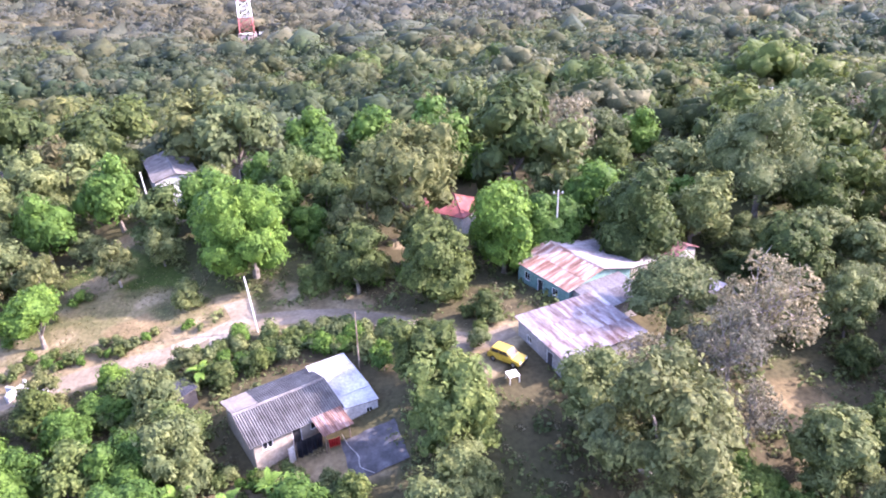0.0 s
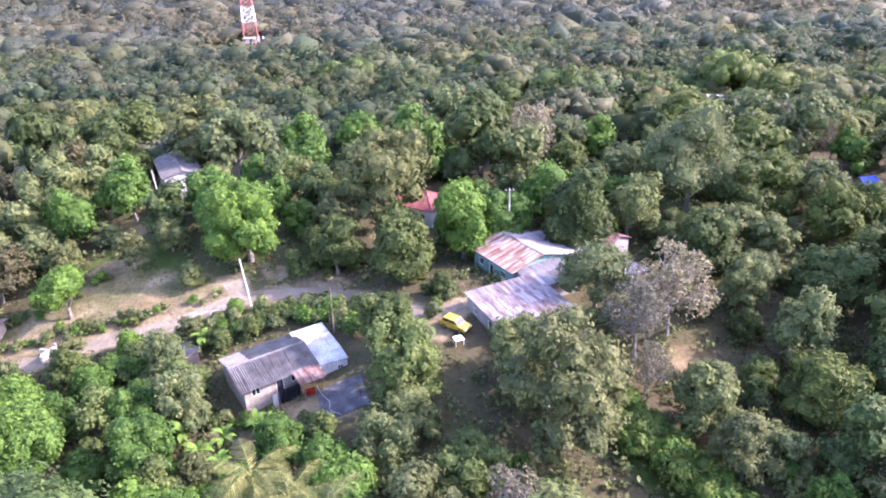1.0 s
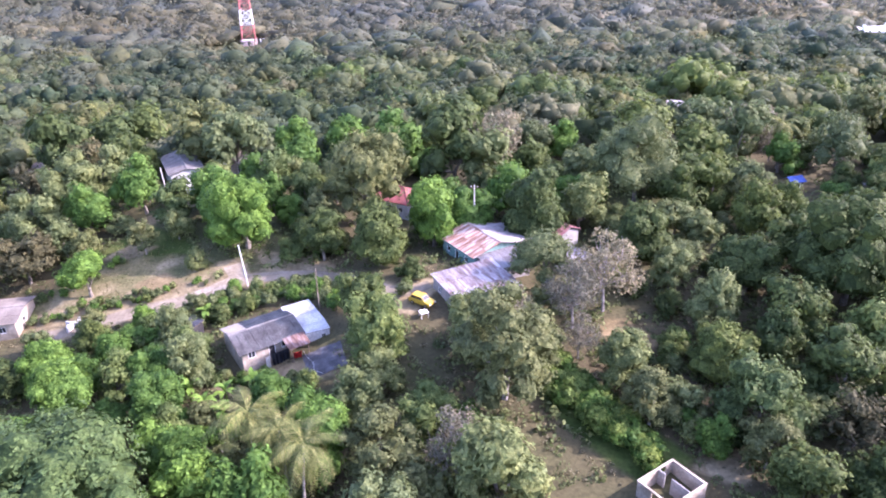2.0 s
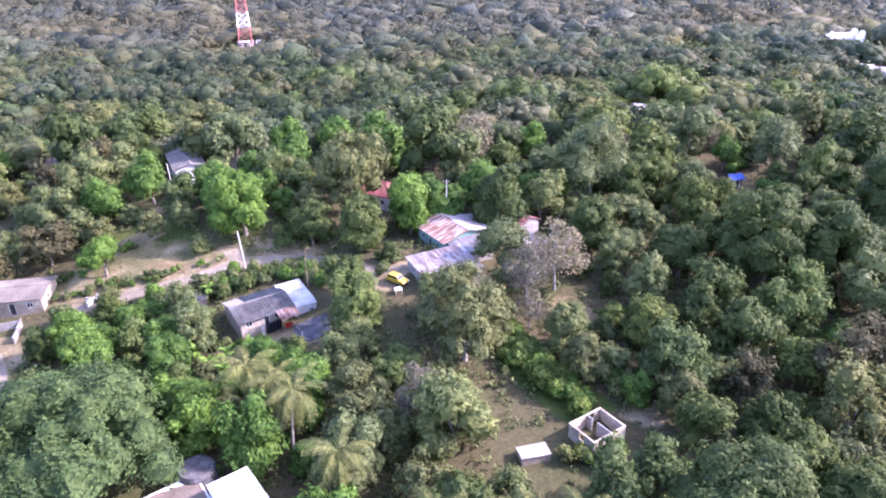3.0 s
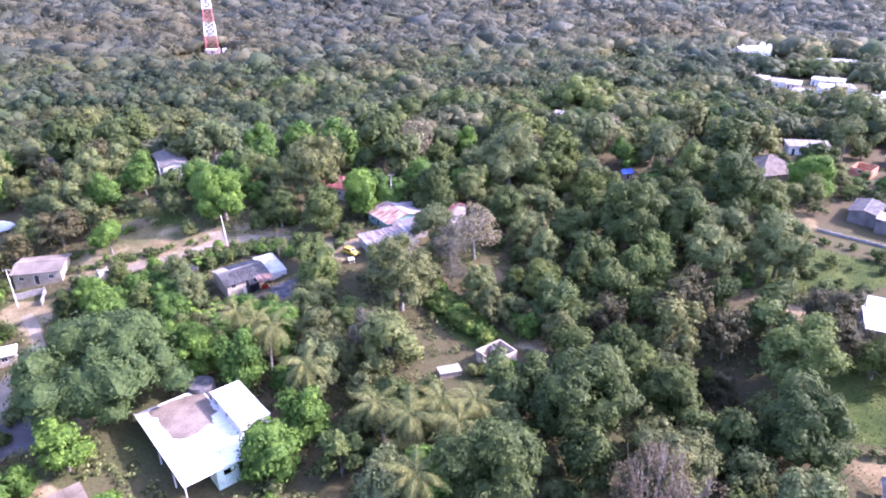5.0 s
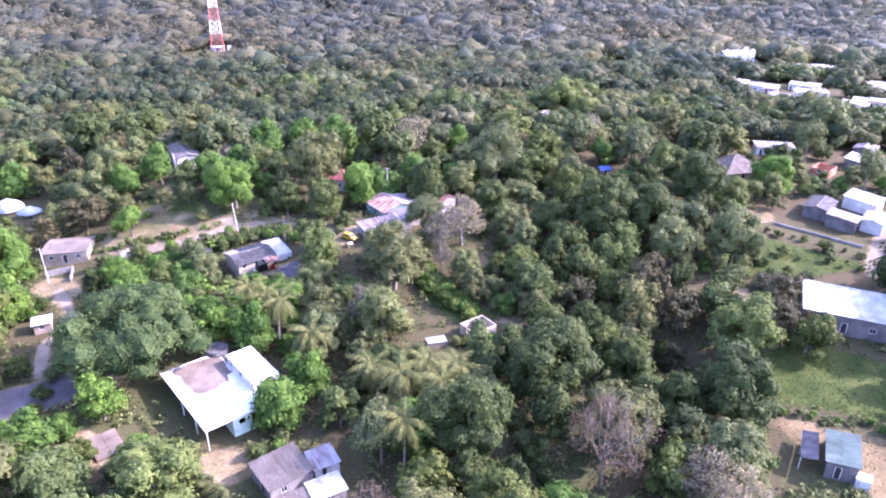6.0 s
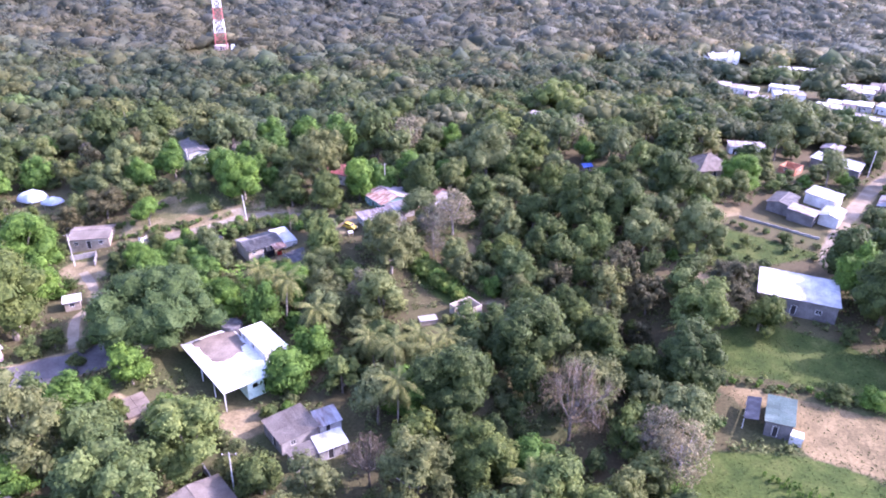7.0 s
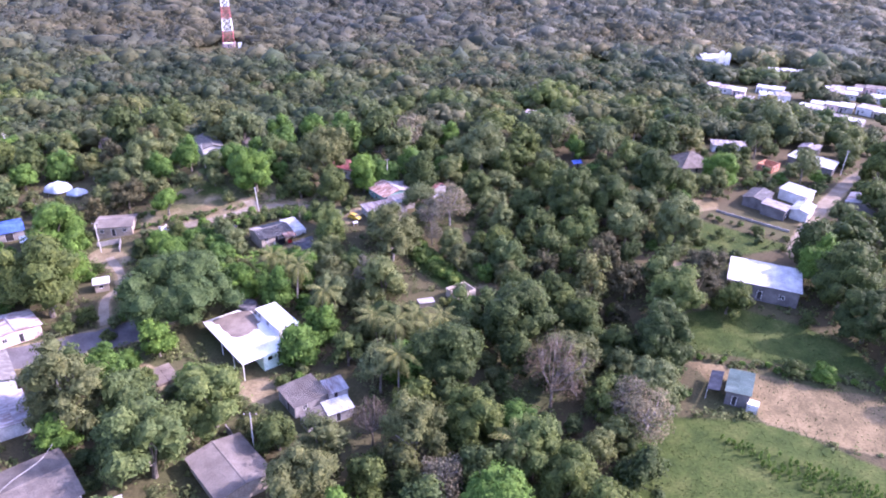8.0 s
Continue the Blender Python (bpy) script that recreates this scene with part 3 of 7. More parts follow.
    if roof == "hip":
        a, b = L / 2 + over, W / 2 + over
        r = max(0.3, a - b)
        drop = h - rise * over / (W / 2)
        lo = [(-a, -b, drop), (a, -b, drop), (a, b, drop), (-a, b, drop)]
        top = [(-r, 0, h + rise), (r, 0, h + rise)]
        vs = [bm.verts.new((p[0], p[1], p[2] + 0.1)) for p in lo + top]
        us = [bm.verts.new(p) for p in lo + top]
        for f in ((0, 1, 5, 4), (1, 2, 5), (2, 3, 4, 5), (3, 0, 4)):
            bm.faces.new([vs[i] for i in f]), bm.faces.new([us[i] for i in f[::-1]])
        for i in range(4):
            j = (i + 1) % 4
            bm.faces.new((us[i], us[j], vs[j], vs[i]))
        bmesh.ops.subdivide_edges(bm, edges=bm.edges[:], cuts=5, use_grid_fill=True)
        for v in bm.verts:
            v.co.z += 0.05 * noise.noise((v.co.x * 1.3, v.co.y * 1.3, seed))
        part("roof", bm, roof_mat, ob)
        bm = bmesh.new()
        for p, q in ((4, 5), (0, 4), (3, 4), (1, 5), (2, 5)):
            pts = lo + top
            tube(bm, [(pts[p][0], pts[p][1], pts[p][2] + 0.1), (pts[q][0], pts[q][1], pts[q][2] + 0.1)], [0.09, 0.09], 5)
        part("ridge_cap", bm, roof_mat, ob)
        return ob
    slopes = []
    if roof == "gable":
        k = rise / (W / 2)
        fall = math.hypot(W / 2 + over, k * (W / 2 + over))
        slopes = [((-L / 2 - over, 0, h + rise), (1, 0, 0), (0, s, -k), L + 2 * over, fall) for s in (-1, 1)]
    elif low in "fb":
        k, s = rise / W, -1 if low == "f" else 1
        slopes = [((-L / 2 - over, -s * (W / 2 + over), h + rise + k * over), (1, 0, 0), (0, s, -k), L + 2 * over, math.hypot(W + 2 * over, k * (W + 2 * over)))]
    else:
        k, s = rise / L, -1 if low == "l" else 1
        slopes = [((-s * (L / 2 + over), -W / 2 - over, h + rise + k * over), (0, 1, 0), (s, 0, -k), W + 2 * over, math.hypot(L + 2 * over, k * (L + 2 * over)))]
    if roof == "gable":
        e, z = W / 2 + over - 0.05, h + rise - rise / (W / 2) * (W / 2 + over - 0.05)
        prism(bm, [(-e, z - 0.04), (0, h + rise - 0.04), (e, z - 0.04), (e, z), (0, h + rise), (-e, z)], -L / 2 - over + 0.05, L / 2 + over - 0.05)
        bmesh.ops.rotate(bm, verts=bm.verts, matrix=Matrix.Rotation(math.pi / 2, 3, "Z"))
    else:
        o, u, v, run, fall = slopes[0]
        o, u, v = Vector(o), Vector(u).normalized(), Vector(v).normalized()
        q = [o + u * a + v * b for a, b in ((0.05, 0.05), (run - 0.05, 0.05), (run - 0.05, fall - 0.05), (0.05, fall - 0.05))]
        vs = [bm.verts.new(c - Vector((0, 0, d))) for d in (0.045, 0.005) for c in q]
        for f in ((3, 2, 1, 0), (4, 5, 6, 7), (0, 1, 5, 4), (1, 2, 6, 5), (2, 3, 7, 6), (3, 0, 4, 7)):
            bm.faces.new([vs[i] for i in f])
    bmesh.ops.recalc_face_normals(bm, faces=bm.faces)
    # under a lattice the deck is near-black, painting the shade between open battens
    rf = part("roof", bm, DARK_GAP if lattice else WOOD, ob)
    for k, (o, u, v, run, fall) in enumerate(slopes):
        mat = roof_back if k and roof_back else roof_mat
        if lattice and k:
            lay_sheets(rf, Vector(o) + Vector(u) * lattice, u, v, run - lattice, fall, mat, rng, rows, sheet, waves, amp)
            down = Vector(v).normalized()
            for i in range(13):
                a = Vector(o) + down * (0.25 + i * (fall - 0.45) / 12)
                bm = bmesh.new()
                tube(bm, [a + Vector((0.06, 0, 0.06)), a + Vector((lattice - 0.05, 0, 0.06))], [0.045, 0.045], 4)
                part("batten", bm, GREY_WALL, rf, "pale bare roof batten" if not i else "")
        else:
            lay_sheets(rf, o, u, v, run, fall, mat, rng, rows, sheet, waves, amp)
    if roof == "gable":
        bm = bmesh.new()
        prism(bm, [(-0.22, -0.08), (0, 0.03), (0.22, -0.08), (0.22, -0.05), (0, 0.07), (-0.22, -0.05)], -L / 2 - over, L / 2 + over)
        bmesh.ops.recalc_face_normals(bm, faces=bm.faces)
        part("ridge_cap", bm, roof_mat, ob, m=pose(0, 0, h + rise + 0.12, 0, 0, 90))
    return ob


WIN, DOOR = (1.0, 2.0), (0.0, 2.05)

# ---- the grey-roofed house with its white wing ----
house("beige house under a weathered grey corrugated roof", -16.7, 52.2, 35, 8.4, 7.4, 2.2, rise=0.95, over=0.4, wall_mat=BEIGE_WALL, roof_mat=CEMENT, z=2.8,
      holes=(("f", 0.8, 1.8, *WIN), ("f", 3.6, 4.5, *DOOR), ("f", 5.4, 6.4, *WIN)), seed=3, waves=4, amp=0.06, base=1.4, lattice=2.7)
house("bright zinc-roofed room joined to the grey-roofed house", -12.0, 56.5, 33, 3.7, 5.4, 2.0, "mono", rise=0.45, over=0.25, wall_mat=WHITE_WALL, roof_mat=ZINC, z=2.8, seed=4, base=1.4,
      holes=(("r", 1.6, 2.5, *WIN),), rows=2, amp=0.02)
house("whitewashed low room under a pale zinc roof", -9.7, 53.2, 24, 3.4, 2.5, 1.9, "mono", rise=0.2, over=0.1, wall_mat=WHITE_WALL, roof_mat=ZINC, z=2.8, seed=5, base=1.4, low="b", holes=(("f", 2.2, 2.9, 0.9, 1.5),), rows=1, amp=0.02)


def tin_porch(x, y, yaw):
    ob = thing("porch", "patched rusty tin porch on crooked timber posts", "porch", x, y, yaw)
    for px, py, top in ((-1.2, -0.9, 2.0), (1.2, -0.9, 1.95), (-1.2, 0.9, 2.25), (1.2, 0.9, 2.2)):
        bm = bmesh.new()
        tube(bm, [(px, py, -0.4), (px + 0.05, py, 1.0), (px, py + 0.04, top)], [0.07, 0.06, 0.055], 6)
        part("post", bm, WOOD, ob)
    bm = bmesh.new()
    for py in (-0.9, 0.9):
        tube(bm, [(-1.4, py, 2.08 + 0.13 * py), (1.4, py, 2.05 + 0.13 * py)], [0.05, 0.05], 5)
    rf = part("roof", bm, WOOD, ob)
    lay_sheets(rf, (-1.5, 1.25, 2.33), (1, 0, 0), (0, -1, -0.13), 3.0, 2.5, RUST, random.Random(7), 1, 0.75, 4)
    return ob


def hanging_cloth(x, y, yaw, width, height, material, label, z=0.0):
    """A cloth or plastic sheet hung from a line, in folds, held by two stakes."""
    ob = thing("hanging_cloth", label, "cloth", x, y, yaw)
    bm = bmesh.new()
    n, k = 24, 8
    rows = []
    for j in range(k + 1):
        f = j / k
        rows.append([bm.verts.new((width * (i / n - 0.5) * (1 - 0.08 * f), 0.09 * (0.3 + f) * math.sin(i * 1.3) + 0.05 * f, z + height * (1 - f) - 0.08 * math.sin(math.pi * i / n) * (1 - f))) for i in range(n + 1)])
    for a, b in zip(rows, rows[1:]):
        for i in range(n):
            bm.faces.new((a[i], a[i + 1], b[i + 1], b[i]))
    bmesh.ops.solidify(bm, geom=bm.faces[:], thickness=0.012)
    part("cloth", bm, material, ob)
    for s in (-1, 1):
        bm = bmesh.new()
        tube(bm, [(s * width / 2, 0, -0.3), (s * width / 2, 0.02, z + height + 0.05)], [0.04, 0.03], 5)
        part("stake", bm, WOOD, ob)
    return ob


tin_porch(-11.5, 49.6, 35)
hanging_cloth(-13.5, 48.4, 35, 2.6, 1.9, BLACK_TARP, "black plastic sheeting hung in front of the house")
hanging_cloth(-15.0, 47.6, 60, 0.8, 1.9, WHITE_PAINT, "pale cloth hung beside the black plastic")
hanging_cloth(-11.2, 48.3, 25, 1.1, 1.0, RED_CLOTH, "bright red cloth hung under the tin porch", 0.5)
house("tiny dark plank shed among shrubs", -28.0, 56.4, -40, 2.3, 2.1, 1.7, "mono", rise=0.25, over=0.2, wall_mat=DARK_GAP, roof_mat=BLACK_TARP, name="shed", category="shed", rows=1, holes=(("f", 0.7, 1.5, 0.0, 1.5),), seed=6)


def ground_tarp(x, y, yaw, w, d, material, label):
    bm = bmesh.new()
    bmesh.ops.create_grid(bm, x_segments=22, y_segments=18, size=0.5)
    c, s = math.cos(radians(yaw)), math.sin(radians(yaw))
    for v in bm.verts:
        a, b = v.co.x * w * (1 + 0.1 * noise.noise((v.co.y * 4, 1, 2))), v.co.y * d * (1 + 0.1 * noise.noise((v.co.x * 4, 3, 2)))
        px, py = x + a * c - b * s, y + a * s + b * c
        v.co = (px, py, gz(px, py) + 0.1 + 0.12 * noise.noise((px * 0.9, py * 0.9, 1)))
    bmesh.ops.solidify(bm, geom=bm.faces[:], thickness=0.015)
    me = bpy.data.meshes.new("ground_tarpaulin")
    bm.to_mesh(me), bm.free()
    me.materials.append(material)
    return tagged(new("ground_tarpaulin", me), label, "tarpaulin")


ground_tarp(-7.6, 47.8, 20, 5.2, 4.8, GREY_TARP, "dark grey tarpaulin spread on the yard ground")


def garden_wall(x0, y0, x1, y1, high, thick, material, label, name="garden_wall"):
    L = math.hypot(x1 - x0, y1 - y0)
    yaw = math.degrees(math.atan2(y1 - y0, x1 - x0))
    ob = thing(name, label, "wall", (x0 + x1) / 2, (y0 + y1) / 2, yaw)
    n = max(1, round(L / 2.5))
    for i in range(n):
        bm = bmesh.new()
        a = -L / 2 + L * i / n
        px = (x0 + x1) / 2 + (a + L / n / 2) * math.cos(radians(yaw))
        py = (y0 + y1) / 2 + (a + L / n / 2) * math.sin(radians(yaw))
        dz = gz(px, py) - ob.location.z
        box(bm, a + 0.09, a + L / n - 0.09, -thick / 2, thick / 2, dz - 0.8, dz + high)
        part("panel", bm, material, ob)
    for i in range(n + 1):
        a = -L / 2 + L * i / n
        px, py = (x0 + x1) / 2 + a * math.cos(radians(yaw)), (y0 + y1) / 2 + a * math.sin(radians(yaw))
        dz = gz(px, py) - ob.location.z
        bm = bmesh.new()
        box(bm, a - 0.11, a + 0.11, -thick / 2 - 0.03, thick / 2 + 0.03, dz - 0.8, dz + high + 0.06)
        part("pillar", bm, material, ob)
    return ob


garden_wall(-48.2, 59.9, -43.4, 59.0, 0.8, 0.2, WHITE_WALL, "low whitewashed wall beside the dirt track")
garden_wall(-47.4, 58.4, -46.6, 60.6, 0.9, 0.2, WHITE_WALL, "low whitewashed gate wall beside the dirt track")

# ---- the farmhouse on the knoll ----
house("turquoise farmhouse with a rusty front slope and pale back slope", 14.2, 72.4, -58, 9.0, 9.4, 2.9, rise=1.25, over=0.4, wall_mat=TEAL_WALL, roof_mat=RUST, roof_back=PALE_ZINC, z=5.9,
      holes=(("b", 1.5, 2.5, *WIN), ("f", 1.2, 2.2, *WIN), ("f", 3.6, 4.6, *DOOR), ("f", 6.2, 7.2, *WIN), ("r", 2.0, 3.0, *WIN)), seed=8, waves=4, base=1.5)
house("farmhouse back wing under a low pale zinc roof", 20.2, 76.2, -58, 8.4, 3.6, 2.3, "mono", rise=0.35, over=0.3, wall_mat=BEIGE_WALL, roof_mat=PALE_ZINC, low="b", z=5.9, seed=9, base=1.5,
      holes=(("r", 1.0, 2.0, *WIN), ("b", 2.0, 2.9, *DOOR)))
house("farmhouse side room under a pale zinc roof", 17.0, 66.4, 32, 6.6, 4.8, 2.4, "mono", rise=0.6, over=0.25, wall_mat=GREY_WALL, roof_mat=PALE_ZINC, z=5.8, seed=10, base=1.5, holes=(("f", 1.2, 2.2, *WIN),))
house("long grey block barn with a rust-streaked zinc roof", 12.6, 59.3, 28, 9.6, 7.9, 2.6, "mono", rise=0.55, over=0.3, wall_mat=GREY_WALL, roof_mat=STREAKED, z=5.6, seed=11, base=1.6, rows=3, waves=4,
      holes=(("l", 1.4, 2.2, 1.2, 2.0), ("l", 4.8, 5.8, *DOOR), ("f", 2.0, 3.0, *DOOR)), name="barn", category="barn")
house("dark farm outbuilding with a maroon roof", 25.2, 80.0, -50, 10.5, 4.6, 2.6, "gable", rise=0.9, over=0.3, wall_mat=GREY_WALL, roof_mat=MAROON_ROOF, seed=12, holes=(("f", 2, 3, *DOOR),), name="outbuilding", category="outbuilding")
house("lean-to patched with weathered zinc sheets", 28.0, 69.8, -52, 5.0, 3.4, 1.9, "mono", rise=0.3, over=0.2, wall_mat=BEIGE_WALL, roof_mat=OLD_ZINC, seed=13, holes=(("l", 1.2, 2.2, *DOOR),), name="outbuilding", category="outbuilding")
house("white house with a red roof behind the trees", -0.2, 93.4, -34, 8.6, 7.0, 3.0, "hip", rise=1.5, over=0.4, roof_mat=RED_ROOF, seed=14, base=1.4,
      holes=(("f", 1.0, 2.0, *WIN), ("f", 3.6, 4.6, *DOOR), ("f", 6.2, 7.2, *WIN), ("l", 2.4, 3.4, *WIN)))
house("grey-roofed house on the slope above the track", -46.8, 109.0, -62, 13.5, 6.4, 2.7, "gable", rise=0.8, over=0.4, wall_mat=WHITE_WALL, roof_mat=CEMENT, z=8.2, seed=15, base=1.5,
      holes=(("r", 1.5, 2.5, *WIN), ("f", 3.0, 4.0, *DOOR)))
house("small white shed with a flat grey roof", -40.8, 97.4, -62, 3.0, 3.4, 2.3, "slab", roof_mat=CONCRETE, seed=16, name="shed", category="shed", holes=(("f", 1.0, 1.8, *DOOR),))
house("low house with a pale roof hidden among trees", -34.0, 113.0, -30, 6.0, 5.0, 2.7, "gable", rise=0.8, roof_mat=BROWN_ROOF, wall_mat=BEIGE_WALL, seed=17, holes=(("f", 2, 3, *DOOR),))

# ---- the grey-roofed house by the yard, and what lies round it ----
house("brownish grey-roofed beige house facing a walled yard", -60.0, 61.2, 10.5, 9.0, 7.6, 2.7, "gable", rise=0.55, over=0.4, wall_mat=BEIGE_WALL, roof_mat=BROWN_ROOF, seed=18, base=1.2,
      holes=(("f", 1.0, 2.0, *WIN), ("f", 3.8, 4.8, *DOOR), ("f", 6.6, 7.6, *WIN), ("r", 2.6, 3.6, *WIN)))
garden_wall(-62.0, 52.6, -56.8, 54.6, 1.3, 0.2, GREY_WALL, "weathered grey yard wall in front of the house")
garden_wall(-56.8, 54.6, -55.4, 50.0, 1.2, 0.2, GREY_WALL, "weathered grey yard wall in front of the house")
house("little beige roadside booth with a slab roof", -52.6, 31.4, 24, 3.0, 2.8, 2.1, "slab", wall_mat=BEIGE_WALL, roof_mat=CONCRETE, seed=19, name="booth", category="booth", holes=(("f", 0.9, 1.9, 0.9, 1.8),))
house("open shelter roofed with blue tarpaulin", -88.5, 60.0, 32, 7.0, 8.5, 2.4, "gable", rise=0.6, wall_mat=GREY_WALL, roof_mat=BLUE_TARP, seed=20, holes=(("f", 2.5, 4.5, *DOOR),), name="shelter", category="shelter", waves=1, amp=0.02)
house("small shelter roofed with pale blue tarpaulin", -79.2, 54.8, 30, 5.5, 3.6, 2.2, "gable", rise=0.5, wall_mat=GREY_WALL, roof_mat=PALE_TARP, seed=21, holes=(("f", 2.0, 3.2, *DOOR),), name="shelter", category="shelter", waves=1, amp=0.02)


def tent(x, y, yaw, w, d, high, material, label):
    ob = thing("tent", label, "tent", x, y, yaw)
    bm = bmesh.new()
    n, k = 24, 7
    rows = []
    for j in range(k):
        f = j / k
        rows.append([bm.verts.new((w / 2 * math.cos(a) * math.cos(f * 1.5) * (1 + 0.12 * math.cos(4 * a)), d / 2 * math.sin(a) * math.cos(f * 1.5) * (1 + 0.12 * math.cos(4 * a)), 0.9 + (high - 0.9) * math.sin(f * 1.57) + 0.05 * math.cos(4 * a)))
                     for a in (2 * math.pi * i / n for i in range(n))])
    tip = bm.verts.new((0, 0, high + 0.15))
    for a, b in zip(rows, rows[1:]):
        for i in range(n):
            bm.faces.new((a[i], a[(i + 1) % n], b[(i + 1) % n], b[i]))
    for i in range(n):
        bm.faces.new((rows[-1][i], rows[-1][(i + 1) % n], tip))
    bmesh.ops.solidify(bm, geom=bm.faces[:], thickness=0.03)
    part("canopy", bm, material, ob)
    for sx in (-1, 1):
        for sy in (-1, 1):
            bm = bmesh.new()
            tube(bm, [(sx * w * 0.37, sy * d * 0.37, -0.4), (sx * w * 0.36, sy * d * 0.36, 1.3)], [0.05, 0.05], 6)
            part("pole", bm, STEEL, ob)
    return ob


tent(-86.8, 86.6, 20, 7.2, 6.4, 3.4, PALE_TARP, "domed pale tent pitched beside the trees")
tent(-79.8, 83.4, 20, 5.4, 4.6, 2.4, PALE_TARP, "smaller bluish tent beside the domed one")

# ---- buildings along the paved lane ----
house("pinkish house with a weathered zinc roof by the lane", -63.0, 11.2, -47, 7.6, 9.5, 2.6, "gable", rise=0.6, wall_mat=PINK_WALL, roof_mat=OLD_ZINC, seed=22, holes=(("r", 2.0, 3.0, *WIN), ("r", 5.0, 6.0, *DOOR)))
house("dark grey gabled house by the lane", -58.6, -4.8, -54, 10.5, 7.0, 3.0, "gable", rise=1.1, wall_mat=WHITE_WALL, roof_mat=CEMENT, seed=23, holes=(("b", 1.2, 2.2, *WIN), ("b", 4.0, 5.0, *DOOR), ("b", 7.2, 8.2, *WIN)))
house("white annex with a pale flat zinc roof", -50.2, -14.6, -54, 9.5, 5.2, 2.5, "mono", rise=0.3, wall_mat=WHITE_WALL, roof_mat=OLD_ZINC, seed=24, low="b", holes=(("b", 1.5, 2.5, *WIN), ("b", 5.0, 5.9, *DOOR)))
house("wide grey-roofed building with red doors", -38.8, -33.2, 40, 13.0, 12.0, 3.0, "gable", rise=1.0, over=0.5, wall_mat=WHITE_WALL, roof_mat=BROWN_ROOF, seed=25, rows=3, holes=(("r", 2.0, 3.2, *DOOR), ("r", 5.6, 6.6, *WIN)), fill_mat=RED_PAINT)
house("grey-brown gabled house among garden trees", -9.8, -26.4, -51, 11.5, 9.0, 2.8, "gable", rise=0.7, over=0.4, wall_mat=BEIGE_WALL, roof_mat=BROWN_ROOF, seed=26, rows=3, holes=(("b", 2.0, 3.0, *WIN), ("b", 6.0, 7.0, *DOOR)))
house("low white outhouse with a zinc roof", -27.5, -37.5, 27, 9.0, 4.0, 2.4, "mono", rise=0.3, roof_mat=ZINC, seed=27, holes=(("f", 2, 3, *DOOR),), name="outbuilding", category="outbuilding")
garden_wall(-13.0, -15.6, -10.2, -19.3, 1.6, 0.18, GREY_WALL, "dark block wall beside a brown roof")


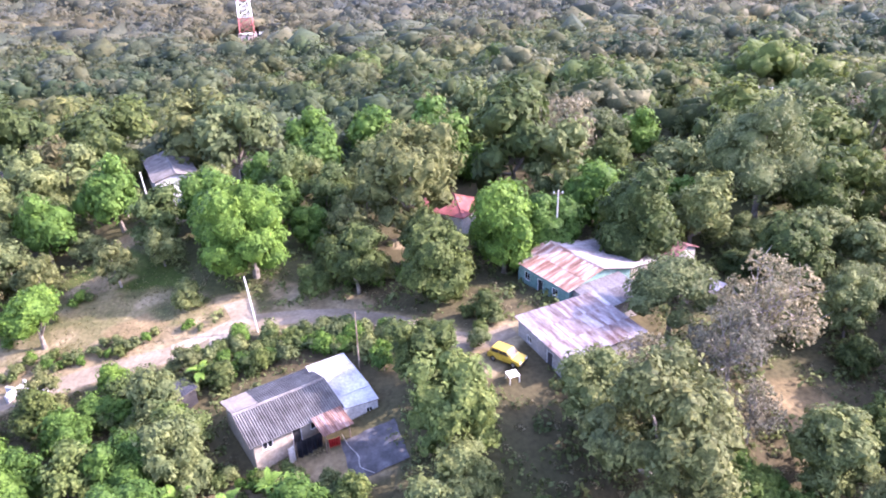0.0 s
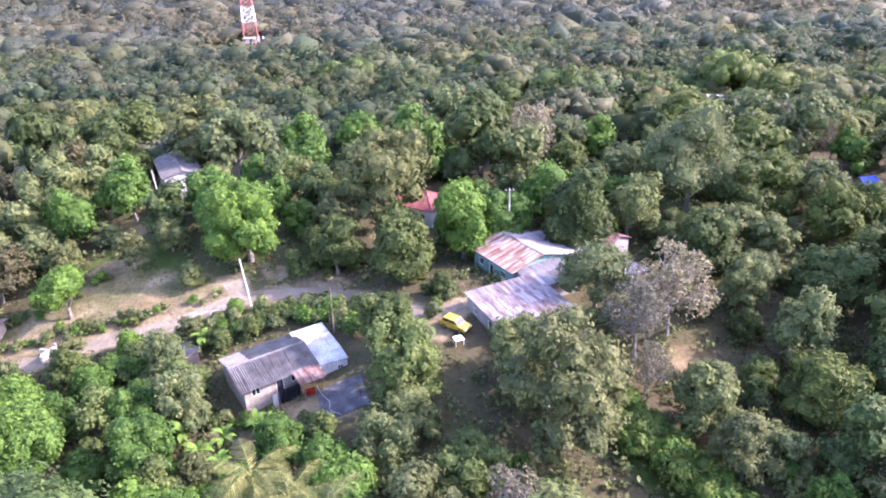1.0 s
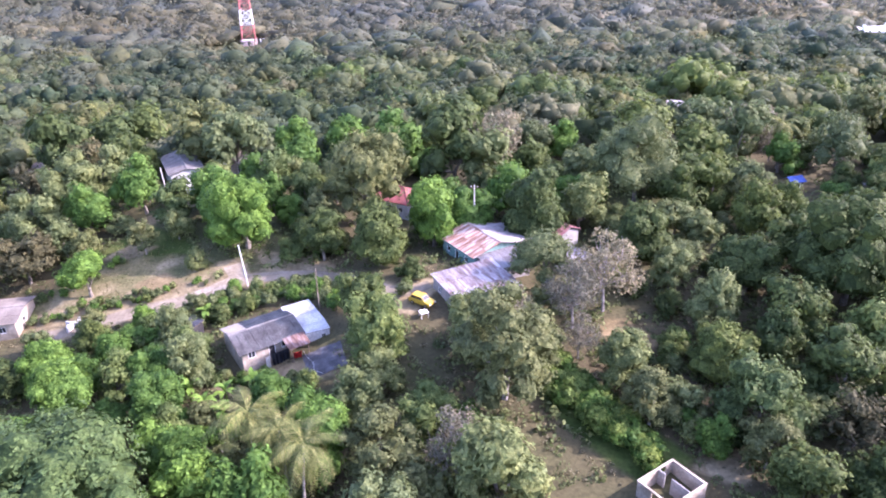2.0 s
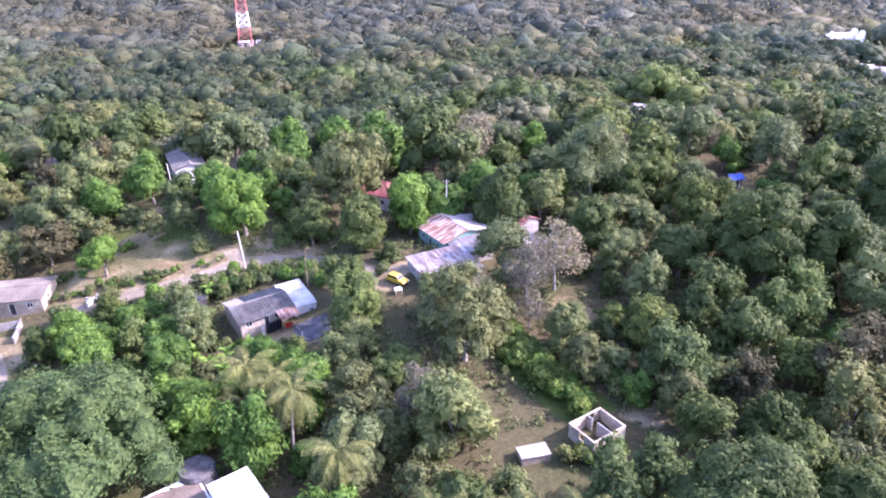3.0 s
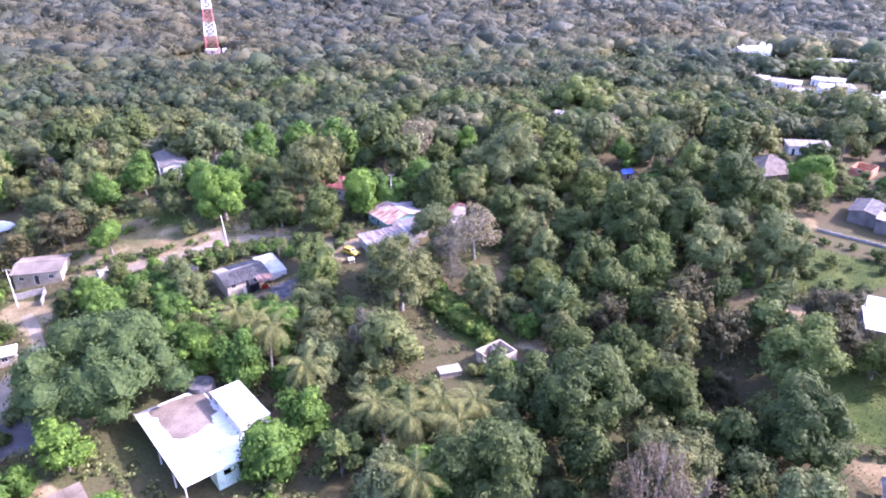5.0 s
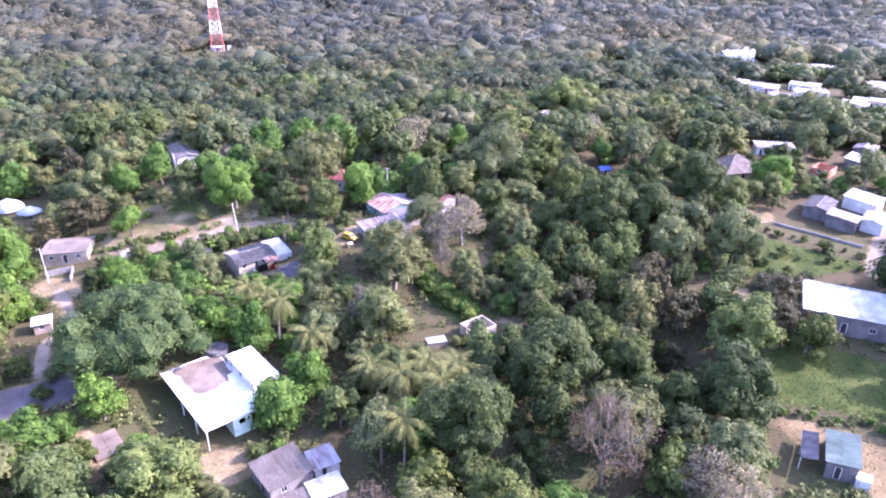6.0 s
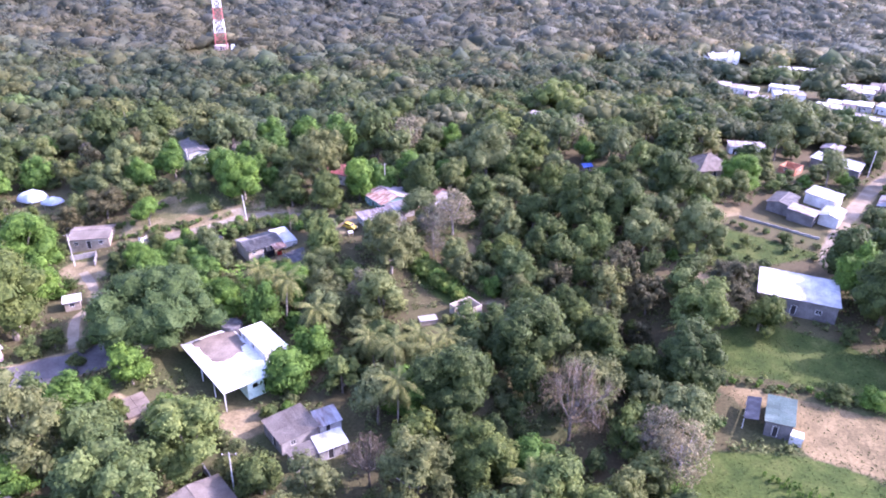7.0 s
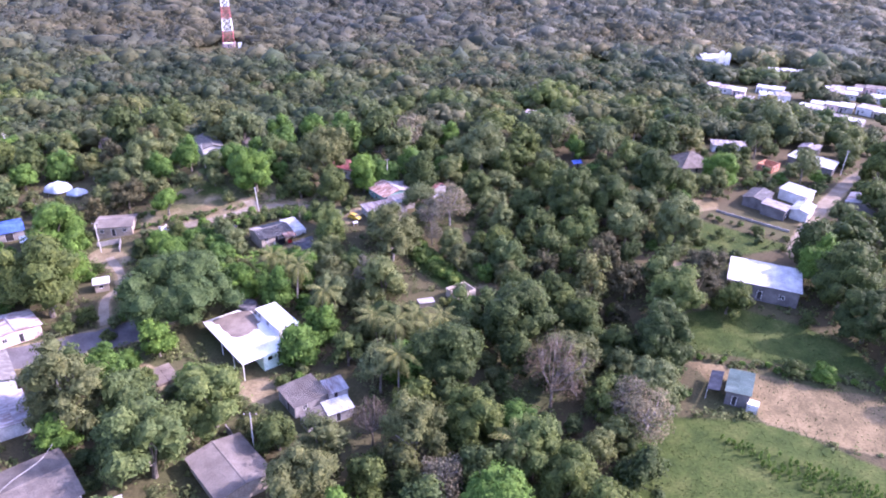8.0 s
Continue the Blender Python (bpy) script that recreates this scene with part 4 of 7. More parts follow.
# ---- the white slab house ----
def slab_house():
    ob = thing("house", "white flat-roofed house with a raised room and mint walls", "house", -24.4, 13.3, -52.5, z=-1.6)
    # local x runs down the long side, local y to the far side
    LX, LY, H, t = 19.2, 10.2, 2.75, 0.15
    bm = bmesh.new()
    box(bm, 0, LX, 0, LY, H, H + 0.2)
    bmesh.ops.bevel(bm, geom=bm.edges[:], offset=0.03, segments=1)
    roof = part("roof", bm, SLAB, ob)
    bm = bmesh.new()
    rim = ((0.4, 2.4), (1.2, 1.8), (2.4, 1.7), (3.0, 2.4), (5.2, 2.1), (7.5, 2.5), (8.9, 2.4), (9.8, 3.1), (10.3, 4.3), (10.1, 6.0), (9.4, 7.2), (9.7, 8.2), (8.0, 8.6), (7.2, 9.8), (5.2, 9.6), (4.4, 10.0), (1.7, 9.9), (0.9, 9.0), (0.4, 6.0))
    edge = []
    for (x0, y0), (x1, y1) in zip(rim, rim[1:] + rim[:1]):
        for f in (0.0, 0.25, 0.5, 0.75):
            q = Vector((x0 + (x1 - x0) * f, y0 + (y1 - y0) * f, 0))
            edge.append((q.x + 0.28 * noise.noise(q * 1.7), q.y + 0.28 * noise.noise(q * 1.7 + Vector((9, 4, 2)))))
    top = [bm.verts.new((x, y, H + 0.207)) for x, y in edge]
    low = [bm.verts.new((x, y, H + 0.196)) for x, y in edge]
    bm.faces.new(top), bm.faces.new(low[::-1])
    for i in range(len(edge)):
        j = (i + 1) % len(edge)
        bm.faces.new((low[i], low[j], top[j], top[i]))
    bmesh.ops.recalc_face_normals(bm, faces=bm.faces)
    part("bare_patch", bm, SLAB_DIRT, roof, "bare brownish patch without whitewash")
    bm = bmesh.new()
    box(bm, 0, LX, -0.02, 0.14, H + 0.2, H + 0.32)
    box(bm, LX - 0.14, LX + 0.02, 0.14, 6.5, H + 0.2, H + 0.32)
    part("parapet", bm, SLAB, roof)
    for n, holes, put in ((13.0, [(2, 3, *WIN), (7, 8, *DOOR)], lambda a, b, c: (0.3 + a, 1.6 + b, c)), (8.0, [(2, 3, *WIN)], lambda a, b, c: (0.3 + b, 1.75 + a, c)),
                          (18.6, [(3, 4, *WIN), (16.5, 17.4, *DOOR)], lambda a, b, c: (0.3 + a, LY - 0.3 - b, c))):
        bm = bmesh.new()
        wall_run(bm, n, t, -1.0, H - 0.004, holes, put)
        part("wall", bm, WHITE_WALL, ob)
    for n, holes, put in ((5.2, [(1.0, 2.0, *WIN), (3.2, 4.1, *DOOR)], lambda a, b, c: (LX - 0.5 - b, 4.6 + a, c)), (5.25, [(2.0, 3.0, *WIN)], lambda a, b, c: (13.3 + a, 4.6 + b, c))):
        bm = bmesh.new()
        wall_run(bm, n, t, -1.0, H - 0.004, holes, put)
        part("wall", bm, MINT_WALL, ob, "mint green plastered wall")
    for px in (LX - 0.25, 14.4, 9.0):
        bm = bmesh.new()
        tube(bm, [(px, 0.25, -1.2), (px, 0.25, H)], [0.1, 0.1], 8)
        part("post", bm, WHITE_PAINT, ob)
    bm = bmesh.new()
    X0, X1, Y0, Y1, Z0, Z1 = 4.6, 14.9, LY + 0.02, LY + 4.5, -1.0, H + 1.75
    for args in ((X1 - X0, [(1.0, 1.9, H + 0.4, H + 1.3), (4.8, 5.7, H + 0.4, H + 1.3)], lambda a, b, c: (X0 + a, Y0 + b, c)), (X1 - X0, [(2, 3, 1, 2)], lambda a, b, c: (X0 + a, Y1 - b, c)),
                 (Y1 - Y0 - 2 * t, [], lambda a, b, c: (X0 + b, Y0 + t + a, c)), (Y1 - Y0 - 2 * t, [(1.4, 2.4, 1, 2)], lambda a, b, c: (X1 - b, Y0 + t + a, c))):
        wall_run(bm, args[0], t, Z0, Z1, args[1], args[2])
    part("raised_wall", weld(bm), WHITE_WALL, ob)
    bm = bmesh.new()
    box(bm, X0 - 0.12, X1 + 0.12, Y0 - 0.12, Y1 + 0.12, Z1 + 0.004, Z1 + 0.16)
    bmesh.ops.bevel(bm, geom=bm.edges[:], offset=0.025, segments=1)
    part("raised_roof", bm, SLAB, ob)
    return ob


slab_house()


def water_tank(x, y, r, high, material, label):
    ob = thing("water_tank", label, "tank", x, y)
    bm = bmesh.new()
    prof = [(r * 0.94, -0.6), (r, 0.1), (r, high * 0.85), (r * 0.9, high), (r * 0.86, high), (r * 0.86, high - 0.12), (0.0, high - 0.12)]
    n, rows = 28, []
    for q, z in prof:
        rows.append([bm.verts.new((q * math.cos(2 * math.pi * i / n), q * math.sin(2 * math.pi * i / n), z)) for i in range(n)])
    for a, b in zip(rows, rows[1:]):
        for i in range(n):
            bm.faces.new((a[i], a[(i + 1) % n], b[(i + 1) % n], b[i]))
    bmesh.ops.remove_doubles(bm, verts=bm.verts, dist=0.001)
    part("tank", bm, material, ob)
    bm = bmesh.new()
    tube(bm, [(r + 0.05, 0, -0.5), (r + 0.05, 0, high * 0.7), (r - 0.3, 0, high + 0.1)], [0.04, 0.04, 0.04], 6)
    part("pipe", bm, STEEL, ob)
    return ob


water_tank(-16.3, 19.9, 2.2, 3.3, GREY_TARP, "round bluish grey water tank behind the slab house")

# ---- the brown-roofed house with zinc additions ----
house("brown-roofed house with zinc-roofed additions", -0.5, -7.6, -53, 6.2, 6.8, 2.6, "mono", rise=0.4, over=0.3, wall_mat=GREY_WALL, roof_mat=BROWN_ROOF, seed=28, low="r", holes=(("r", 1.5, 2.5, *WIN), ("f", 3, 4, *DOOR)), base=1.2)
house("zinc-roofed kitchen joined to the brown-roofed house", 5.2, -5.4, 28, 3.8, 3.8, 2.3, "mono", rise=0.3, over=0.2, wall_mat=WHITE_WALL, roof_mat=OLD_ZINC, seed=29, holes=(("f", 1, 1.9, *DOOR),), rows=1, base=1.2)
house("zinc-roofed store joined to the brown-roofed house", 6.3, -10.9, 28, 4.8, 3.4, 2.2, "mono", rise=0.3, over=0.2, wall_mat=GREY_WALL, roof_mat=ZINC, seed=30, holes=(("f", 1.4, 2.4, *DOOR),), rows=1, base=1.2)
house("low brown lean-to under the zinc roofs", 2.2, -13.4, 36, 4.0, 2.8, 2.0, "mono", rise=0.3, over=0.2, wall_mat=GREY_WALL, roof_mat=BROWN_ROOF, seed=31, holes=(("f", 1.4, 2.4, 0, 1.9),), rows=1, base=1.2)


# ---- the roofless ruin ----
def ruin():
    ob = thing("ruin", "roofless pale block hut with an inner wall", "ruin", 31.6, 26.6, 34)
    L, W, t, h = 5.4, 4.4, 0.15, 2.0
    bm = bmesh.new()
    wall_run(bm, L, t, -0.8, h, [(0.8, 1.6, *DOOR)], lambda a, b, c: (a - L / 2, b - W / 2, c))
    wall_run(bm, L, t, -0.8, h, [(3.4, 4.3, *WIN)], lambda a, b, c: (a - L / 2, W / 2 - b, c))
    wall_run(bm, W - 2 * t, t, -0.8, h, [(1.6, 2.4, *WIN)], lambda a, b, c: (b - L / 2, a - W / 2 + t, c))
    wall_run(bm, W - 2 * t, t, -0.8, h, [], lambda a, b, c: (L / 2 - b, a - W / 2 + t, c))
    part("wall", weld(bm), BEIGE_WALL, ob)
    bm = bmesh.new()
    wall_run(bm, W - 2 * t, t, -0.8, h - 0.1, [(2.4, 3.2, *DOOR)], lambda a, b, c: (0.3 + b, a - W / 2 + t, c))
    part("inner_wall", bm, GREY_WALL, ob)
    bm = bmesh.new()
    box(bm, -L / 2 - 0.04, L / 2 + 0.04, -W / 2 - 0.04, -W / 2 + 0.2, h, h + 0.12), box(bm, -L / 2 - 0.04, L / 2 + 0.04, W / 2 - 0.2, W / 2 + 0.04, h, h + 0.12)
    box(bm, -L / 2 - 0.04, -L / 2 + 0.2, -W / 2 + 0.2, W / 2 - 0.2, h, h + 0.12), box(bm, L / 2 - 0.2, L / 2 + 0.04, -W / 2 + 0.2, W / 2 - 0.2, h, h + 0.12)
    part("ring_beam", bm, BEIGE_WALL, ob)
    return ob


ruin()
house("low pale block pen with a flat slab lid", 23.4, 23.8, 14, 3.6, 2.0, 0.9, "slab", over=0.1, roof_mat=GREY_WALL, wall_mat=BEIGE_WALL, seed=32, name="block_pen", category="pen", base=1.0)

# ---- the fields' houses ----
house("large house with a brilliant white sheet roof", 102.4, 24.6, -27, 15.0, 11.0, 3.6, "mono", rise=0.5, over=0.4, wall_mat=SHADED_BLOCK, roof_mat=ZINC, seed=33, low="f", rows=3, base=1.6,
      holes=(("f", 2.0, 3.2, *WIN), ("f", 6.4, 7.5, *DOOR), ("f", 11.0, 12.2, *WIN), ("l", 4.0, 5.0, *WIN)))
house("small grey house with a green metal roof beside bare soil", 82.2, -9.9, 60, 7.4, 4.0, 2.7, "mono", rise=0.35, over=0.3, wall_mat=SHADED_BLOCK, roof_mat=GREEN_ROOF, seed=34, low="b", base=1.2,
      holes=(("l", 1.0, 1.9, *DOOR), ("f", 3.0, 4.0, *WIN)))
house("white outhouse block at the corner of the green-roofed house", 82.9, -14.4, 60, 1.6, 1.9, 1.6, "slab", over=0.05, roof_mat=SLAB, seed=35, name="outhouse", category="outhouse", base=1.0)


def lean_to(x, y, yaw):
    ob = thing("lean_to", "dark shade-cloth lean-to on thin white poles", "shelter", x, y, yaw)
    for a in (-3.2, 0, 3.2):
        bm = bmesh.new()
        tube(bm, [(a, 1.0, -0.8), (a, 1.0, 1.9)], [0.06, 0.05], 6)
        part("pole", bm, WHITE_PAINT, ob)
    bm = bmesh.new()
    tube(bm, [(-3.4, 1.0, 1.92), (3.4, 1.0, 1.92)], [0.06, 0.06], 6)
    part("rail", bm, WHITE_PAINT, ob)
    bm = bmesh.new()
    box(bm, -3.4, 3.4, -1.2, 1.05, 1.98, 2.02)
    for v in bm.verts:
        v.co.z += -0.2 * (v.co.y - 1.05)
    part("shade_cloth", bm, BLACK_TARP, ob)
    return ob


lean_to(78.3, -8.0, 60)

# ---- houses along the village street ----
STREET = [
    (120.8, 68.4, 47, 9.0, 5.6, CEMENT, SHADED_BLOCK, "f"), (122.6, 61.2, 47, 4.8, 6.4, OLD_ZINC, SHADED_BLOCK, "f"), (134.2, 71.8, 42, 7.4, 7.6, ZINC, WHITE_WALL, "f"),
    (130.2, 60.6, 47, 7.6, 4.6, ZINC, WHITE_WALL, "f"), (150.4, 101.6, 44, 7.6, 5.0, ZINC, SHADED_BLOCK, "f"), (155.2, 95.8, 50, 9.6, 7.6, ZINC, SHADED_BLOCK, "f"),
    (151.6, 66.6, 50, 9.6, 7.8, OLD_ZINC, SHADED_BLOCK, "f"), (176.0, 131.6, 50, 10.0, 5.0, ZINC, WHITE_WALL, "f"), (130.0, 111.6, -12, 11.0, 4.0, OLD_ZINC, WHITE_WALL, "f"),
    (160.5, 113.4, 46, 7.0, 5.6, OLD_ZINC, SHADED_BLOCK, "f"), (68.0, 146.0, -30, 8.0, 6.0, OLD_ZINC, WHITE_WALL, "f"),
]
for i, (x, y, yaw, L, W, rm, wm, low) in enumerate(STREET):
    house(f"village house with a {'bright white zinc' if rm is ZINC else 'grey fibre-cement' if rm is CEMENT else 'weathered zinc'} roof by the street", x, y, yaw, L, W, 2.7,
          "mono" if i % 3 else "gable", rise=0.6, over=0.3, wall_mat=wm, roof_mat=rm, seed=40 + i, low=low, group="houses along the village street", base=1.2,
          holes=(("f", 1.0, 1.9, *DOOR), ("f", 3.0, 4.0, *WIN), ("r", 1.2, 2.2, *WIN)), waves=3)
house("broad brown thatched house on the rise", 109.6, 93.2, 10, 11.0, 10.0, 2.8, "hip", rise=3.0, over=0.8, wall_mat=BEIGE_WALL, roof_mat=THATCH, seed=60, base=1.2, holes=(("f", 4.5, 5.6, *DOOR),))
house("roofless red brick house under construction", 136.8, 95.2, 40, 6.0, 5.0, 2.2, "none", wall_mat=BRICK_RED, seed=61, name="unfinished_house", base=1.2, holes=(("f", 1.0, 1.9, *DOOR), ("f", 3.4, 4.4, *WIN), ("l", 1.6, 2.6, *WIN)))
garden_wall(106.6, 62.6, 121.8, 50.9, 0.6, 0.2, GREY_WALL, "long low weathered boundary wall below the houses")
house("blue tarpaulin shelter deep among the trees", 72.6, 93.2, 15, 2.6, 2.0, 2.2, "gable", rise=0.5, wall_mat=WOOD, roof_mat=BLUE_TARP, seed=62, name="shelter", category="shelter", waves=1, amp=0.02, holes=(("f", 1, 2, *DOOR),))

house("low house with a tan roof deep among the trees", -86.8, 128.6, 12, 8.0, 5.0, 2.6, "gable", rise=0.8, over=0.3, wall_mat=PINK_WALL, roof_mat=BROWN_ROOF, seed=63, base=1.2, holes=(("f", 2.0, 2.9, *DOOR), ("f", 4.6, 5.6, *WIN)))
house("small shed with a pale zinc roof among the trees", 29.4, 123.6, -8, 4.6, 3.0, 2.4, "mono", rise=0.4, over=0.2, wall_mat=BEIGE_WALL, roof_mat=OLD_ZINC, seed=64, base=1.2, name="shed", category="shed", holes=(("f", 1.6, 2.5, *DOOR),))
house("small hut with a weathered zinc roof among the trees", 85.2, 88.0, 20, 4.0, 3.2, 2.3, "mono", rise=0.4, over=0.2, wall_mat=BEIGE_WALL, roof_mat=OLD_ZINC, seed=65, base=1.2, name="shed", category="shed", holes=(("f", 1.4, 2.3, *DOOR),))
house("far low house with a reddish roof in the woods", 6.4, 214.2, -10, 8.0, 5.0, 2.8, "gable", rise=0.9, over=0.3, wall_mat=WHITE_WALL, roof_mat=MAROON_ROOF, seed=66, base=1.2, holes=(("f", 3.0, 4.0, *DOOR),))


# ---- the far town: rows of low houses ----
TOWN = [((165, 218), (181, 208)), ((169, 194), (176, 189)), ((192, 220), (201, 211)), ((177, 185), (186, 183)), ((183, 199), (196, 196)), ((214, 227), (228, 218)), ((222, 215), (235, 206)),
        ((231, 223), (243, 215)), ((192, 180), (199, 173)), ((195, 162), (205, 152)), ((202, 188), (216, 178)), ((219, 179), (227, 168)), ((246, 227), (258, 217)), ((219, 264), (238, 262)), ((240, 204), (252, 195)), ((255, 210), (268, 201))]


def far_town():
    """Short terraces of low houses, wall to wall, under bright sheet roofs."""
    rng = random.Random(5)
    for j, ((x0, y0), (x1, y1)) in enumerate(TOWN):
        long, yaw = math.hypot(x1 - x0, y1 - y0), math.degrees(math.atan2(y1 - y0, x1 - x0))
        n = max(1, round(long / 6.0))
        for i in range(n):
            f = (i + 0.5) / n
            L = long / n * rng.uniform(0.84, 0.97)
            rm = rng.choice((ZINC, ZINC, ZINC, ZINC, PALE_ZINC, OLD_ZINC, STREAKED)) if j != 12 else BROWN_ROOF
            wm = rng.choice((WHITE_WALL, WHITE_WALL, GREY_WALL, BEIGE_WALL, PINK_WALL))
            tint = "bright zinc" if rm is ZINC else "brown" if rm is BROWN_ROOF else "weathered zinc"
            back = rng.uniform(-0.8, 0.8)
            house(f"low town house with a {tint} roof in a dense row", x0 + (x1 - x0) * f - back * math.sin(radians(yaw)), y0 + (y1 - y0) * f + back * math.cos(radians(yaw)), yaw + rng.uniform(-2, 2), L, rng.uniform(4.6, 6.4), rng.uniform(2.4, 3.4),
                  rng.choice(("mono", "mono", "gable")), rise=0.6, over=0.2, wall_mat=wm, roof_mat=rm, seed=i + 20 * j, group="rows of the far town", rows=1, sheet=2.6, waves=4,
                  holes=(("f", 0.6, 1.5, *DOOR), ("f", 2.4, 3.4, *WIN)), base=1.4)


far_town()


def church(x, y, yaw):
    ob = thing("church", "white church with a bell gable on the brown hillside", "church", x, y, yaw)
    bm = bmesh.new()
    wall_run(bm, 15, 0.3, -1.5, 4.2, [(2, 3, 1.5, 3), (5, 6, 1.5, 3), (8, 9, 1.5, 3)], lambda a, b, c: (a - 7.5, b - 3.5, c))
    wall_run(bm, 15, 0.3, -1.5, 4.2, [], lambda a, b, c: (a - 7.5, 3.5 - b, c))
    wall_run(bm, 6.4, 0.3, -1.5, 4.2, [], lambda a, b, c: (b - 7.5, a - 3.2, c))
    wall_run(bm, 6.4, 0.3, -1.5, 4.2, [(2.4, 4.0, 0.0, 2.8)], lambda a, b, c: (7.5 - b, a - 3.2, c))
    part("wall", weld(bm), WHITE_PAINT, ob)
    bm = bmesh.new()
    prism(bm, [(-3.9, 4.1), (0, 6.0), (3.9, 4.1), (3.9, 4.25), (0, 6.2), (-3.9, 4.25)], -7.7, 7.7)
    bmesh.ops.recalc_face_normals(bm, faces=bm.faces)
    part("roof", bm, ZINC, ob, m=pose(0, 0, 0, 0, 0, 90))
    for k, (cx, hh) in enumerate(((4.4, 8.6), (8.6, 7.4))):
        bm = bmesh.new()
        pts = [(-1.8, -1.5), (1.8, -1.5), (1.8, hh - 1.8)] + [(1.8 * math.cos(a), hh - 1.8 + 1.8 * math.sin(a)) for a in (math.pi * i / 10 for i in range(1, 10))] + [(-1.8, hh - 1.8)]
        prism(bm, pts, -3.9, -3.5)
        bmesh.ops.recalc_face_normals(bm, faces=bm.faces)
        part("bell_gable", bm, WHITE_PAINT, ob, m=pose(cx, 0, 0))
    bm = bmesh.new()
    tube(bm, [(-6, -2.4, -1), (-6, -2.4, 7.2)], [0.9, 0.7], 8)
    part("turret", bm, WHITE_PAINT, ob)
    return ob


church(197, 291, 9)


# ---- the telecom mast ----
def mast(x, y):
    ob = thing("telecom_mast", "red and white banded steel lattice mast", "mast", x, y, 12)
    bands, seg = 7, 7.0

    def half(z):
        return 3.4 - 2.5 * min(z / 49.0, 1)

    for b in range(bands):
        z0, z1 = 2.6 + b * seg, 2.6 + (b + 1) * seg
        bm = bmesh.new()
        for sx in (-1, 1):
            for sy in (-1, 1):
                tube(bm, [(sx * half(z0), sy * half(z0), z0), (sx * half(z1), sy * half(z1), z1)], [0.26, 0.24], 5)
        for q in range(2):
            a, c = z0 + seg * q / 2, z0 + seg * (q + 1) / 2
            ha, hc = half(a), half(c)
            for (px, py), (rx, ry) in (((-1, -1), (1, -1)), ((1, -1), (1, 1)), ((1, 1), (-1, 1)), ((-1, 1), (-1, -1))):
                tube(bm, [(px * ha, py * ha, a), (rx * hc, ry * hc, c)], [0.12, 0.12], 4)
                tube(bm, [(rx * ha, ry * ha, a), (px * hc, py * hc, c)], [0.12, 0.12], 4)
                tube(bm, [(px * ha, py * ha, a), (rx * ha, ry * ha, a)], [0.12, 0.12], 4)
        part("lattice_section", bm, RED_PAINT if b % 2 == 0 else WHITE_PAINT, ob, "red painted lattice section" if b % 2 == 0 else "white painted lattice section")
    for sx in (-1, 1):
        for sy in (-1, 1):
            bm = bmesh.new()
            box(bm, sx * 3.4 - 0.6, sx * 3.4 + 0.6, sy * 3.4 - 0.6, sy * 3.4 + 0.6, -1.0, 2.62)
            part("footing", bm, PINK_WALL, ob)
    return ob


mast(-91.5, 327)
house("small pinkish equipment hut at the mast's foot", -90.6, 322.0, 12, 5.0, 3.2, 2.6, "slab", roof_mat=CONCRETE, wall_mat=PINK_WALL, seed=70, name="equipment_hut", category="hut", holes=(("f", 2, 3, *DOOR),))
garden_wall(-84.5, 321.0, -82.5, 321.5, 3.4, 0.3, WHITE_PAINT, "tall white fence panel beside the mast")


# ---- poles ----
def utility_pole(x, y, high, lean_x=0.0, lean_y=0.0, arm=1.6, yaw=0.0, thick=0.13):
    ob = thing("utility_pole", "pale concrete utility pole with a crossarm", "pole", x, y, yaw, group="utility poles")
    top = (lean_x, lean_y, high)
    bm = bmesh.new()
    tube(bm, [(0, 0, -0.8), (lean_x * 0.5, lean_y * 0.5, high / 2), top], [thick, thick * 0.85, thick * 0.65], 8)
    part("shaft", bm, CONCRETE, ob)
    if arm:
        bm = bmesh.new()
        box(bm, lean_x - arm / 2, lean_x + arm / 2, lean_y - 0.05, lean_y + 0.05, high - 0.45, high - 0.33)
        part("crossarm", bm, WOOD, ob)
        for a in (-0.45, 0.45):
            bm = bmesh.new()
            tube(bm, [(lean_x + a * arm, lean_y, high - 0.33), (lean_x + a * arm, lean_y, high - 0.22), (lean_x + a * arm, lean_y, high - 0.12)], [0.05, 0.07, 0.03], 6)
            part("insulator", bm, WHITE_PAINT, ob)
    return ob


for x, y, high, lx, ly, arm in ((-22.6, 66.8, 7.0, -0.6, 0.2, 0.0), (13.0, 78.6, 10.0, 0.1, 0.0, 1.2), (-43.5, 92.0, 7.6, -0.5, 0.2, 0.0), (-60.2, 50.1, 8.2, -0.3, 0.3, 1.4), (-115.6, 115.4, 9.0, -0.2, 0.0, 1.4),
                                (-7.1, -20.7, 8.6, 0.0, 0.3, 2.2), (-59.6, 23.2, 7.0, -1.2, 0.6, 0.0), (116.0, 26.6, 8.0, 0.2, 0.0, 2.6), (160.0, 92.5, 8.5, 0.5, 0, 1.2)):
    utility_pole(x, y, high, lx, ly, arm)


bm = bmesh.new()
tube(bm, [(0, 0, -0.6), (0.05, 0, 3.5), (0.1, 0.05, 6.8)], [0.09, 0.075, 0.06], 6)
slim = thing("timber_pole", "slim dark timber pole behind the white room", "pole", -10.0, 58.4)
part("shaft", bm, WOOD, slim)


